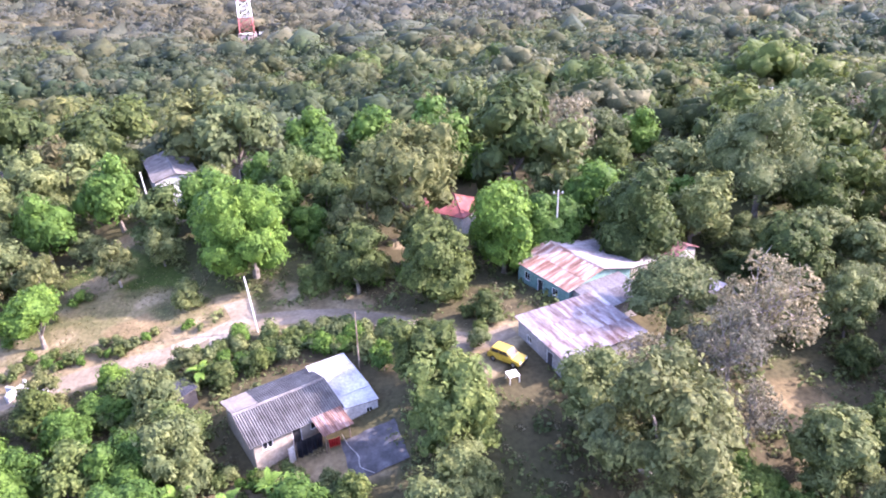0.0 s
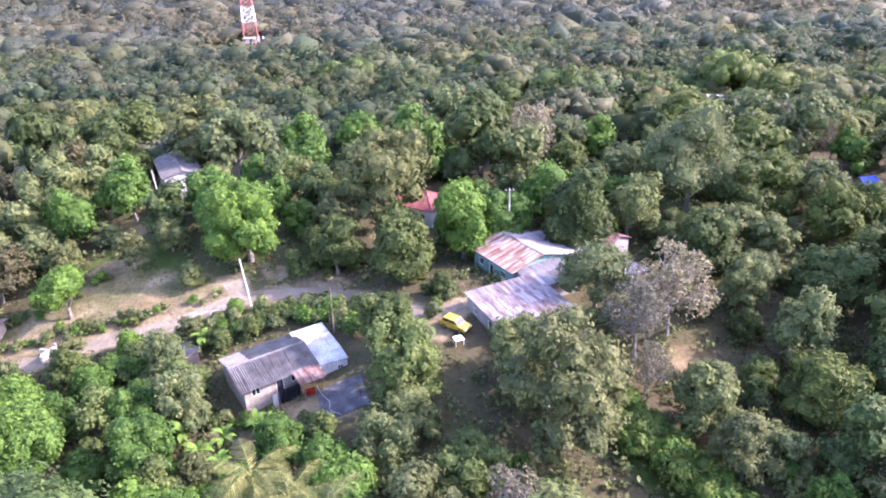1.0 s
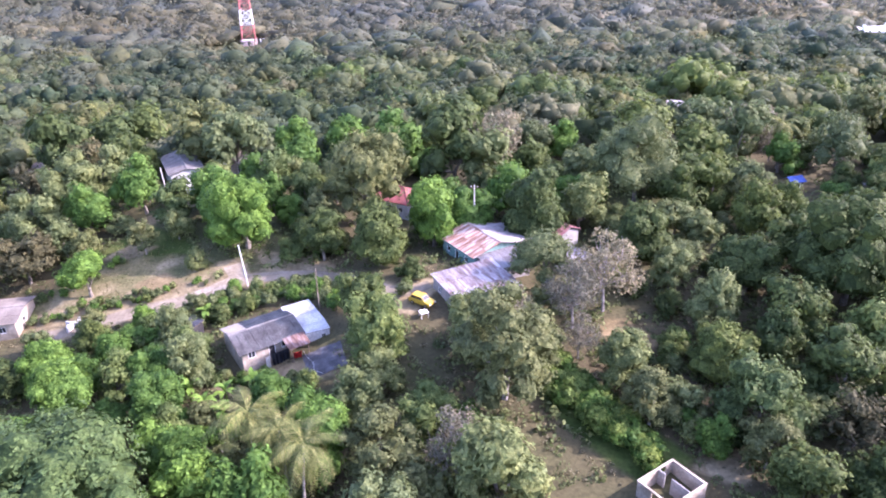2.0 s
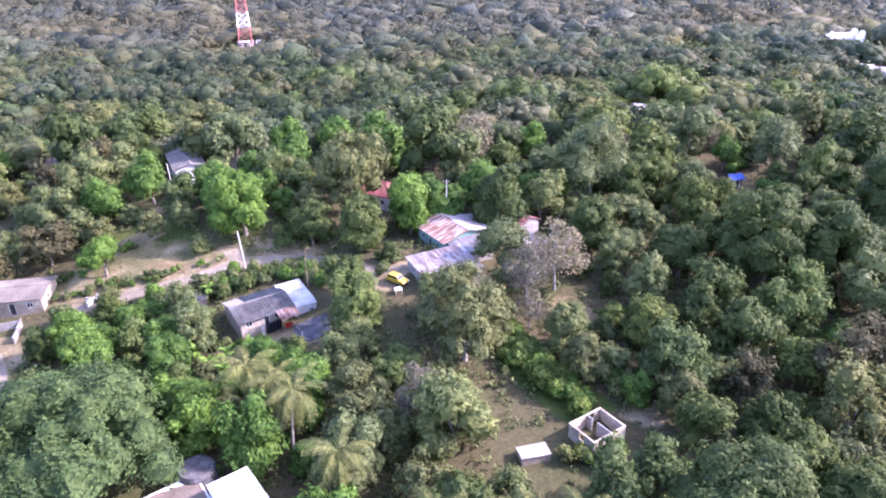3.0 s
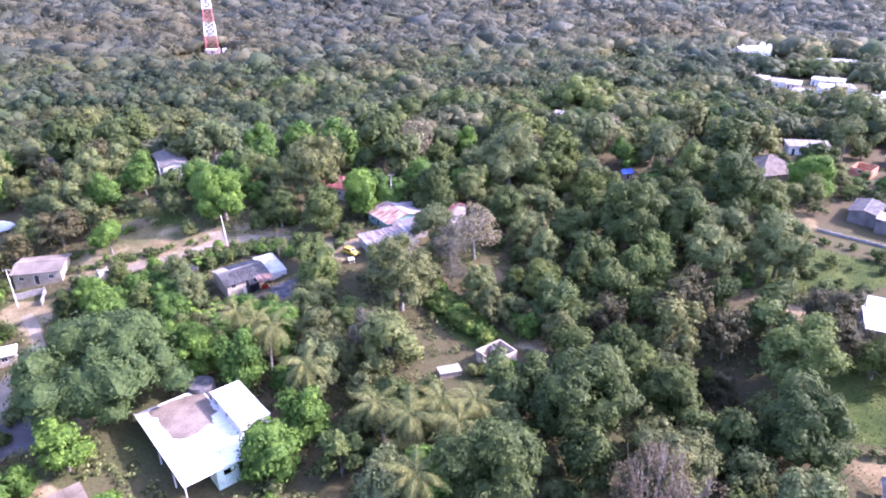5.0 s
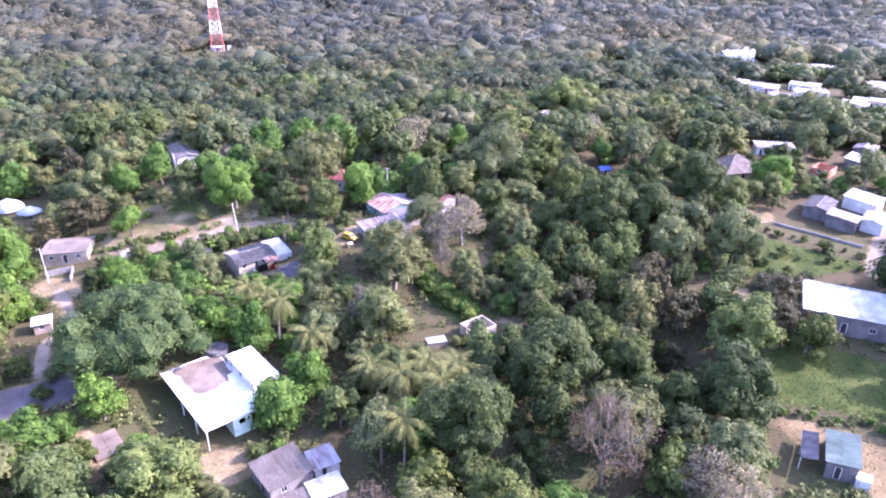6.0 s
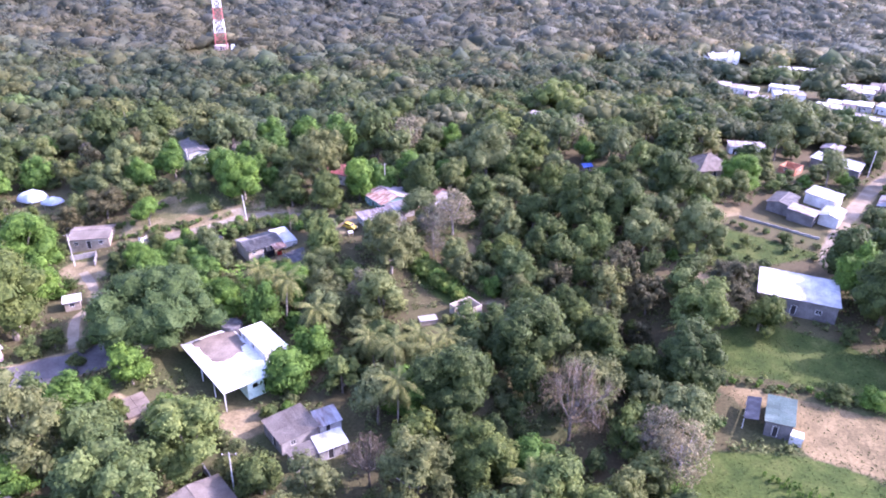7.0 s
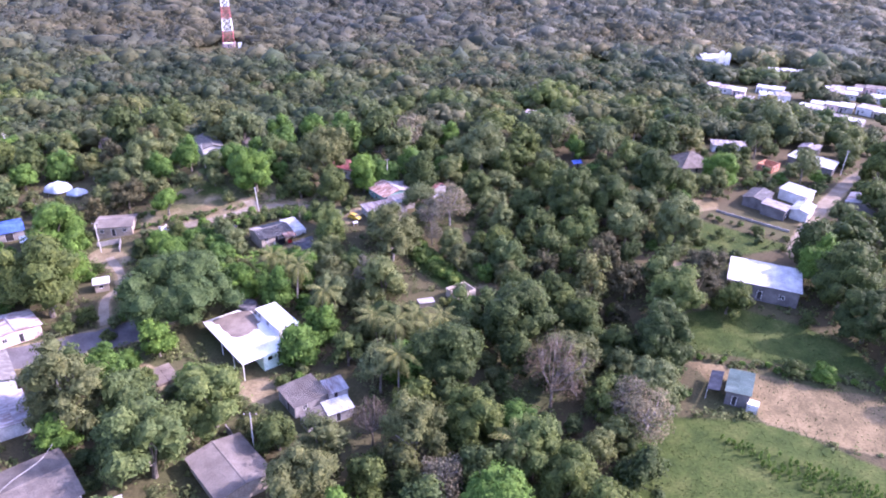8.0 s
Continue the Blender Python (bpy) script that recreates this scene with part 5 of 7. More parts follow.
def satellite_dish(x, y, yaw):
    ob = thing("satellite_dish", "white satellite dish on a steel post", "dish", x, y, yaw)
    bm = bmesh.new()
    tube(bm, [(0, 0, -0.5), (0, 0, 2.6)], [0.06, 0.05], 7)
    part("post", bm, STEEL, ob)
    bm = bmesh.new()
    n, rows = 24, []
    for j in range(7):
        r = 0.95 * j / 6 + 0.02
        rows.append([bm.verts.new((r * math.cos(2 * math.pi * i / n), r * math.sin(2 * math.pi * i / n), 0.36 * r * r)) for i in range(n)])
    bm.faces.new(rows[0][::-1])
    for a, b in zip(rows, rows[1:]):
        for i in range(n):
            bm.faces.new((a[i], a[(i + 1) % n], b[(i + 1) % n], b[i]))
    bmesh.ops.solidify(bm, geom=bm.faces[:], thickness=0.03)
    part("reflector", bm, WHITE_PAINT, ob, m=pose(0, 0, 2.7, 48, 0, 0))
    bm = bmesh.new()
    tube(bm, [(0, -0.3, 2.6), (0, -1.0, 3.4)], [0.02, 0.02], 5)
    part("feed_arm", bm, STEEL, ob)
    return ob


satellite_dish(-37.9, 108.6, 10)


def hanging_line(name, label, category, pts, radius, material):
    """A cable, rope or hose that lies or hangs through the given places."""
    bm = bmesh.new()
    smooth = []
    for a, b, c, d in zip([pts[0]] + pts[:-2], pts[:-1], pts[1:], pts[2:] + [pts[-1]]):
        a, b, c, d = (Vector(q) for q in (a, b, c, d))
        smooth += [0.5 * (2 * b + (c - a) * f + (2 * a - 5 * b + 4 * c - d) * f * f + (3 * b - a - 3 * c + d) * f ** 3) for f in (0, 0.2, 0.4, 0.6, 0.8)]
    smooth.append(Vector(pts[-1]))
    tube(bm, smooth, [radius] * len(smooth), 5)
    me = bpy.data.meshes.new(name)
    bm.to_mesh(me), bm.free()
    me.materials.append(material)
    return tagged(new(name, me), label, category)


hanging_line("garden_hose", "pale garden hose lying across the yard", "hose", [(x, y, gz(x, y) + 0.3) for x, y in ((-10.8, 49.8), (-10.0, 48.4), (-9.0, 47.2), (-8.7, 46.0), (-7.4, 45.2))], 0.022, CONCRETE)
hanging_line("power_cable", "white cable lying over the grey roof", "cable", [(-36.6, -26.6, 4.2), (-36.6, -29.4, 4.3), (-37.4, -32.0, 4.4), (-38.6, -34.4, 4.5), (-40.2, -36.6, 3.6)], 0.03, CONCRETE)


def patio(x, y, yaw, w, d):
    """A cracked concrete floor of poured fields."""
    ob = thing("patio", "worn brownish concrete patio under garden trees", "patio", x, y, yaw)
    for i in range(3):
        for j in range(2):
            bm = bmesh.new()
            box(bm, w * (i / 3 - 0.5) + 0.02, w * ((i + 1) / 3 - 0.5) - 0.02, d * (j / 2 - 0.5) + 0.02, d * ((j + 1) / 2 - 0.5) - 0.02, -0.9, 0.32 + 0.015 * ((i + j) % 2))
            part("slab", bm, SLAB_DIRT, ob)
    return ob


patio(-28.6, -0.6, -52, 6.0, 4.4)


# ---- the yellow car and the yard table ----
def yellow_car(x, y, yaw):
    ob = thing("car", "yellow hatchback car parked by the barn", "car", x, y, yaw)
    L, W = 3.7, 1.6
    bm = bmesh.new()
    prism(bm, [(-1.85, 0.3), (1.8, 0.3), (1.85, 0.55), (1.8, 0.78), (0.95, 0.9), (-1.7, 0.95), (-1.85, 0.75)], -W / 2, W / 2)
    bmesh.ops.recalc_face_normals(bm, faces=bm.faces)
    bmesh.ops.bevel(bm, geom=bm.edges[:], offset=0.06, segments=2, affect="EDGES")
    body = part("body", bm, CAR_YELLOW, ob)
    bm = bmesh.new()
    prism(bm, [(-1.65, 0.93), (0.95, 0.88), (0.35, 1.42), (-1.4, 1.45)], -W / 2 + 0.12, W / 2 - 0.12)
    bmesh.ops.recalc_face_normals(bm, faces=bm.faces)
    bmesh.ops.bevel(bm, geom=bm.edges[:], offset=0.05, segments=2, affect="EDGES")
    cabin = part("cabin", bm, CAR_YELLOW, ob)
    for s in (-1, 1):
        for pts in ([(-1.42, 1.0), (-0.55, 1.0), (-0.55, 1.36), (-1.3, 1.36)], [(-0.48, 1.0), (0.7, 1.0), (0.3, 1.36), (-0.48, 1.36)]):
            bm = bmesh.new()
            y0 = s * (W / 2 - 0.12)
            prism(bm, pts, min(y0, y0 + s * 0.012), max(y0, y0 + s * 0.012))
            bmesh.ops.recalc_face_normals(bm, faces=bm.faces)
            part("side_window", bm, GLASS, cabin)
    for pts in ([(0.87, 0.97), (0.43, 1.37), (0.45, 1.385), (0.89, 0.985)], [(-1.62, 1.02), (-1.44, 1.38), (-1.46, 1.385), (-1.64, 1.025)]):
        bm = bmesh.new()
        prism(bm, pts, -W / 2 + 0.24, W / 2 - 0.24)
        bmesh.ops.recalc_face_normals(bm, faces=bm.faces)
        part("windscreen", bm, GLASS, cabin)
    for px in (-1.15, 1.15):
        for s in (-1, 1):
            bm = bmesh.new()
            bmesh.ops.create_cone(bm, cap_ends=True, segments=20, radius1=0.3, radius2=0.3, depth=0.2)
            bmesh.ops.bevel(bm, geom=bm.edges[:], offset=0.03, segments=1)
            w = part("wheel", bm, RUBBER, ob, m=pose(px, s * (W / 2 - 0.08), 0.3, 90, 0, 0))
            bm = bmesh.new()
            bmesh.ops.create_cone(bm, cap_ends=True, segments=16, radius1=0.19, radius2=0.17, depth=0.215)
            part("rim", bm, STEEL, w)
    for s in (-1, 1):
        bm = bmesh.new()
        box(bm, 1.8, 1.87, s * 0.55 - 0.16, s * 0.55 + 0.16, 0.58, 0.72)
        part("headlight", bm, WHITE_PAINT, body)
        bm = bmesh.new()
        box(bm, -1.88, -1.82, s * 0.62 - 0.1, s * 0.62 + 0.1, 0.62, 0.82)
        part("tail_light", bm, RED_PAINT, body)
    for a, b in ((1.8, 1.92), (-1.92, -1.8)):
        bm = bmesh.new()
        box(bm, a, b, -W / 2 + 0.05, W / 2 - 0.05, 0.32, 0.48)
        part("bumper", bm, RUBBER, body)
    return ob


yellow_car(5.0, 56.6, -36)


def yard_table(x, y, yaw):
    ob = thing("table", "white plastic table standing in the yard", "table", x, y, yaw)
    bm = bmesh.new()
    box(bm, -0.55, 0.55, -0.55, 0.55, 0.7, 0.75)
    bmesh.ops.bevel(bm, geom=bm.edges[:], offset=0.02, segments=1)
    part("tabletop", bm, WHITE_PAINT, ob)
    for sx in (-1, 1):
        for sy in (-1, 1):
            bm = bmesh.new()
            tube(bm, [(sx * 0.5, sy * 0.5, -0.1), (sx * 0.46, sy * 0.46, 0.7)], [0.035, 0.04], 6)
            part("leg", bm, WHITE_PAINT, ob)
    return ob


yard_table(5.3, 53.9, 20)


# ---- plants ----
PHI = (1 + 5 ** 0.5) / 2
ICO_V = np.array([(-1, PHI, 0), (1, PHI, 0), (-1, -PHI, 0), (1, -PHI, 0), (0, -1, PHI), (0, 1, PHI), (0, -1, -PHI), (0, 1, -PHI), (PHI, 0, -1), (PHI, 0, 1), (-PHI, 0, -1), (-PHI, 0, 1)]) / math.hypot(1, PHI)
ICO_F = np.array([(0, 11, 5), (0, 5, 1), (0, 1, 7), (0, 7, 10), (0, 10, 11), (1, 5, 9), (5, 11, 4), (11, 10, 2), (10, 7, 6), (7, 1, 8)] +
                 [(3, 9, 4), (3, 4, 2), (3, 2, 6), (3, 6, 8), (3, 8, 9), (4, 9, 5), (2, 4, 11), (6, 2, 10), (8, 6, 7), (9, 8, 1)])


def fast_mesh(name, verts, quads, tris, material):
    me = bpy.data.meshes.new(name)
    nq, nt = len(quads), len(tris)
    me.vertices.add(len(verts))
    me.vertices.foreach_set("co", np.asarray(verts, np.float32).reshape(-1))
    me.loops.add(nq * 4 + nt * 3)
    me.loops.foreach_set("vertex_index", np.concatenate([np.asarray(quads, np.int32).reshape(-1), np.asarray(tris, np.int32).reshape(-1)]))
    me.polygons.add(nq + nt)
    me.polygons.foreach_set("loop_start", np.concatenate([np.arange(nq) * 4, nq * 4 + np.arange(nt) * 3]).astype(np.int32))
    me.update(calc_edges=True)
    me.materials.append(material)
    return me


def unit(rng, n):
    v = rng.normal(size=(n, 3))
    return v / np.linalg.norm(v, axis=1, keepdims=True)


def leaf_quads(rng, p, normal, size, wide=0.6):
    """Leaf sprays as bent kites at the points p, facing along normal."""
    n = len(p)
    t = np.cross(normal, unit(rng, n))
    t /= np.linalg.norm(t, axis=1, keepdims=True) + 1e-9
    b = np.cross(normal, t)
    a = (size * rng.uniform(0.7, 1.35, n))[:, None]
    sag = normal * a * 0.3
    v = np.stack([p - t * a - sag, p + b * a * wide, p + t * a - sag, p - b * a * wide], 1).reshape(-1, 3)
    return v, np.arange(4 * n).reshape(-1, 4)


ICO2_V, ICO2_F = [], []
for fa in ICO_F:
    tri = [ICO_V[i] for i in fa]
    mids = [(tri[i] + tri[(i + 1) % 3]) / 2 for i in range(3)]
    k = len(ICO2_V)
    ICO2_V += [v / np.linalg.norm(v) for v in tri + mids]
    ICO2_F += [(k, k + 3, k + 5), (k + 3, k + 1, k + 4), (k + 5, k + 4, k + 2), (k + 3, k + 4, k + 5)]
ICO2_V, ICO2_F = np.array(ICO2_V), np.array(ICO2_F)


def leaf_tris(rng, p, normal, size, wide=0.55):
    """Leaf sprays as single pointed blades at the points p, facing along normal."""
    n = len(p)
    t = np.cross(normal, unit(rng, n))
    t /= np.linalg.norm(t, axis=1, keepdims=True) + 1e-9
    b = np.cross(normal, t)
    a = (size * rng.uniform(0.6, 1.45, n))[:, None]
    v = np.stack([p + t * a * 1.15 - normal * a * 0.3, p - t * a * 0.6 + b * a * wide, p - t * a * 0.6 - b * a * wide], 1).reshape(-1, 3)
    return v, np.arange(3 * n).reshape(-1, 3)


def ripples(rng, lengths, each=7):
    """A rolling relief in space, made of a few waves of each length; returns a function of points."""
    k = np.concatenate([unit(rng, each) * (2 * math.pi / q) * rng.uniform(0.75, 1.3, (each, 1)) for q in lengths])
    ph = rng.uniform(0, 6.28, len(k))
    return lambda p: np.cos(p @ k.T + ph).sum(-1) / math.sqrt(len(k) / 2)


def crown_arrays(rng, lobes, leaves, size, core=0.8, bump=0.16, holes=-1.3, spread=0.45, rise=0.3, flat=0.9, wide=0.55, fine=True):
    """Leafy lobes with a rolling relief, gaps in the hollows, and rough leafy cores inside."""
    c = np.array([q[:3] for q in lobes])
    r = np.array([q[3] for q in lobes])
    mean = float(r.mean())
    relief = ripples(rng, (mean * 1.5, mean * 0.75))
    squash = np.array([1, 1, flat])
    n = int(leaves * 1.7)
    which = rng.choice(len(lobes), n, p=r ** 2 / (r ** 2).sum())
    d = unit(rng, n)
    d[:, 2] = np.where((d[:, 2] < -0.2) & (rng.random(n) < 0.6), -d[:, 2], d[:, 2])
    p = c[which] + d * squash * r[which][:, None]
    up = relief(p)
    p = p + d * (r[which] * (bump * up + rng.uniform(-0.12, 0.1, n)))[:, None]
    keep = up > holes + 0.35 * rng.normal(size=n)
    for k in range(len(lobes)):
        keep &= (np.linalg.norm((p - c[k]) / squash, axis=1) > 0.78 * r[k]) | (which == k)
    p, d = p[keep][:leaves], d[keep][:leaves]
    nn = d + spread * unit(rng, len(p)) + np.array([0, 0, rise])
    nn /= np.linalg.norm(nn, axis=1, keepdims=True)
    v, t = leaf_tris(rng, p, nn, size, wide)
    if core:
        iv, jf = (ICO2_V, ICO2_F) if fine else (ICO_V, ICO_F)
        base = (iv[None] * squash * r[:, None, None] + c[:, None]).reshape(-1, 3)
        lift = core * (1 + 1.3 * bump * relief(base)).reshape(len(lobes), -1, 1)
        cv = (iv[None] * squash * r[:, None, None] * lift + c[:, None]).reshape(-1, 3)
        t = np.concatenate([t, (jf[None] + (np.arange(len(lobes)) * len(iv))[:, None, None] + len(v)).reshape(-1, 3)])
        v = np.concatenate([v, cv])
    return v, NO_QUADS, t


NO_QUADS = np.zeros((0, 4), int)


def lobes_for(rng, R, H, z0, n, size, hollow=0.5, uneven=0.12):
    """Lobes heaped as an uneven dome of radius R and height H standing on z0."""
    out = []
    bias = rng.uniform(-0.12, 0.12, 2) * R
    for i in range(n):
        a, e = i * 2.39996 + rng.uniform(-0.4, 0.4), rng.uniform(-0.5, 1.0)
        h = math.sqrt(max(1 - max(e, 0) ** 2, 0.05)) * rng.uniform(0.85, 1.0)
        f = rng.uniform(hollow, 1.0) ** 0.6 * (1 + uneven * rng.normal())
        s = size * rng.uniform(0.7, 1.25)
        out.append((bias[0] + math.cos(a) * h * (R - s) * f, bias[1] + math.sin(a) * h * (R - s) * f, z0 + H * 0.42 + e * (H * 0.56 - s * 0.5) * f, s))
    return out


def limbs(rng, lumps, z_fork, radius, count=7, twigs=0):
    """A tapered trunk that forks into limbs which reach for the lumps."""
    bm = bmesh.new()
    sides = 5 if count < 6 else 7
    lean = rng.uniform(-0.3, 0.3, 2)
    fork = Vector((lean[0], lean[1], z_fork))
    tube(bm, [(0, 0, -0.8), (lean[0] * 0.3, lean[1] * 0.3, z_fork * 0.4), fork], [radius * 1.35, radius, radius * 0.85], sides)
    for k in rng.choice(len(lumps), min(count, len(lumps)), replace=False):
        tip = Vector(lumps[k][:3])
        mid = fork.lerp(tip, 0.5) + Vector(rng.uniform(-0.5, 0.5, 3)) + Vector((0, 0, 0.25))
        tube(bm, [fork - Vector((0, 0, 0.2)), mid, tip], [radius * 0.6, radius * 0.38, radius * 0.14], sides - 2)
        for _ in range(twigs):
            a = mid.lerp(tip, rng.uniform(0.1, 1.0))
            b = a + Vector(rng.normal(size=3)) * lumps[k][3] * (0.4 if twigs > 10 else 0.9) + Vector((0, 0, lumps[k][3] * (2.2 if twigs > 10 else 0.7)))
            tube(bm, [a, a.lerp(b, 0.5) + Vector(rng.uniform(-0.15, 0.15, 3)), b], [radius * 0.2, radius * 0.12, radius * 0.05], 3)
    return bm


# kind: crown radius, crown height, its foot, lobes, lobe size, leaves, leaf size, core, trunk radius, relief, gaps
KINDS = {
    "mango": (5.0, 9.8, -0.2, 19, 1.9, 3300, 0.27, 0.84, 0.32, 0.15, -1.5),
    "olive": (5.0, 10.0, -0.2, 22, 1.55, 3000, 0.25, 0.76, 0.26, 0.2, -1.0),
    "grey": (5.0, 10.2, 0.1, 24, 1.4, 3000, 0.23, 0.68, 0.24, 0.24, -0.8),
    "dark": (5.0, 10.2, -0.2, 19, 1.8, 3200, 0.26, 0.82, 0.3, 0.17, -1.3),
    "yellow": (4.2, 8.7, -0.3, 18, 1.35, 2600, 0.23, 0.76, 0.24, 0.2, -1.0),
    "feather": (5.0, 7.4, 2.2, 15, 1.9, 3200, 0.2, 0.72, 0.24, 0.12, -1.2),
    "dusky": (5.0, 9.0, 0.4, 26, 1.25, 2800, 0.21, 0.6, 0.22, 0.26, -0.7),
    "dry": (4.6, 8.2, 1.8, 30, 1.05, 3400, 0.18, 0.0, 0.2, 0.3, -0.9),
    "bare": (4.4, 10.5, 1.0, 30, 1.0, 2000, 0.14, 0.0, 0.18, 0.3, -0.9),
    "broad": (9.5, 8.2, 2.2, 60, 2.1, 9500, 0.27, 0.8, 0.55, 0.14, -1.2),
}
LABELS = {
    "mango": ("mango_tree", "dense round mango tree with bright green leaves"),
    "olive": ("broadleaf_tree", "loose broadleaf tree with dull olive green foliage"),
    "grey": ("grey_leaved_tree", "open broadleaf tree with dusty grey-green foliage"),
    "dark": ("evergreen_tree", "dense broadleaf tree with dark green foliage"),
    "yellow": ("young_tree", "young broadleaf tree with fresh yellowish green foliage"),
    "feather": ("acacia_tree", "spreading acacia with soft feathery olive foliage"),
    "dusky": ("withering_tree", "sparse tree with dull brownish green foliage"),
    "dry": ("dry_tree", "half-bare dry tree with greyish brown twigs and leaves"),
    "bare": ("bare_tree", "almost leafless tree with purplish brown twigs"),
    "broad": ("shade_tree", "very wide shade tree with a dense green canopy"),
}
MODELS = {}


def tree_model(kind, variant, coarse):
    key = (kind, variant, coarse)
    if key not in MODELS:
        R, H, z0, n, s, leaves, leaf, core, tr, bump, holes = KINDS[kind]
        rng = np.random.default_rng(1000 * sorted(KINDS).index(kind) + 10 * variant + coarse)
        leaves, leaf = int(leaves * (1.0, 0.62, 0.34, 1.9)[coarse]), leaf * (1.0, 1.25, 1.65, 0.72)[coarse]
        if coarse == 3 and kind != "broad":
            n, s = int(n * 1.5), s * 0.84
        n, s = (int(n * 0.7), s * 1.12) if coarse == 2 else (n, s)
        lobes = lobes_for(rng, R, H, z0, n, s)
        v, q, t = crown_arrays(rng, lobes, leaves, leaf, core, bump, holes, {"dry": 1.0, "bare": 1.0, "feather": 0.9}.get(kind, 0.5), fine=coarse in (0, 3))
        crown = fast_mesh("crown", v, q, t, LEAF[kind])
        bm = limbs(rng, lobes, z0 + H * 0.22, tr, 16 if kind in ("dry", "bare") else 4 if coarse in (1, 2) else 6, 0 if coarse == 2 else {"dry": 5, "bare": 14}.get(kind, 0))
        trunk = bpy.data.meshes.new("trunk")
        bm.to_mesh(trunk), bm.free()
        trunk.materials.append(PALE_BARK if kind in ("dry", "grey") else BARK)
        MODELS[key] = (trunk, crown)
    return MODELS[key]


PLACED = []
TREE_RNG = random.Random(11)


def detail(x, y, r):
    """Full detail near the first houses and for large crowns, less farther off."""
    if y > 96 or x > 118 or x < -80:
        return 2
    return 3 if r > 5.6 else 0 if r > 3 and 28 < y < 82 and -50 < x < 46 or r > 4.8 else 1


def plant(kind, x, y, r, tall=1.0):
    trunk, crown = tree_model(kind, TREE_RNG.randrange(5), detail(x, y, r))
    name, label = LABELS[kind]
    ob = new(name)
    tagged(ob, label, "tree", "trees of the wooded village")
    k = 1.1 * r / KINDS[kind][0]
    ob.matrix_basis = pose(x, y, gz(x, y), 0, 0, TREE_RNG.uniform(0, 360)) @ Matrix.Diagonal((k, k * TREE_RNG.uniform(0.88, 1.1), k * tall * TREE_RNG.uniform(0.9, 1.1), 1))
    part("trunk", trunk, None, ob)
    part("crown", crown, None, ob)
    PLACED.append((x, y, r))
    return ob


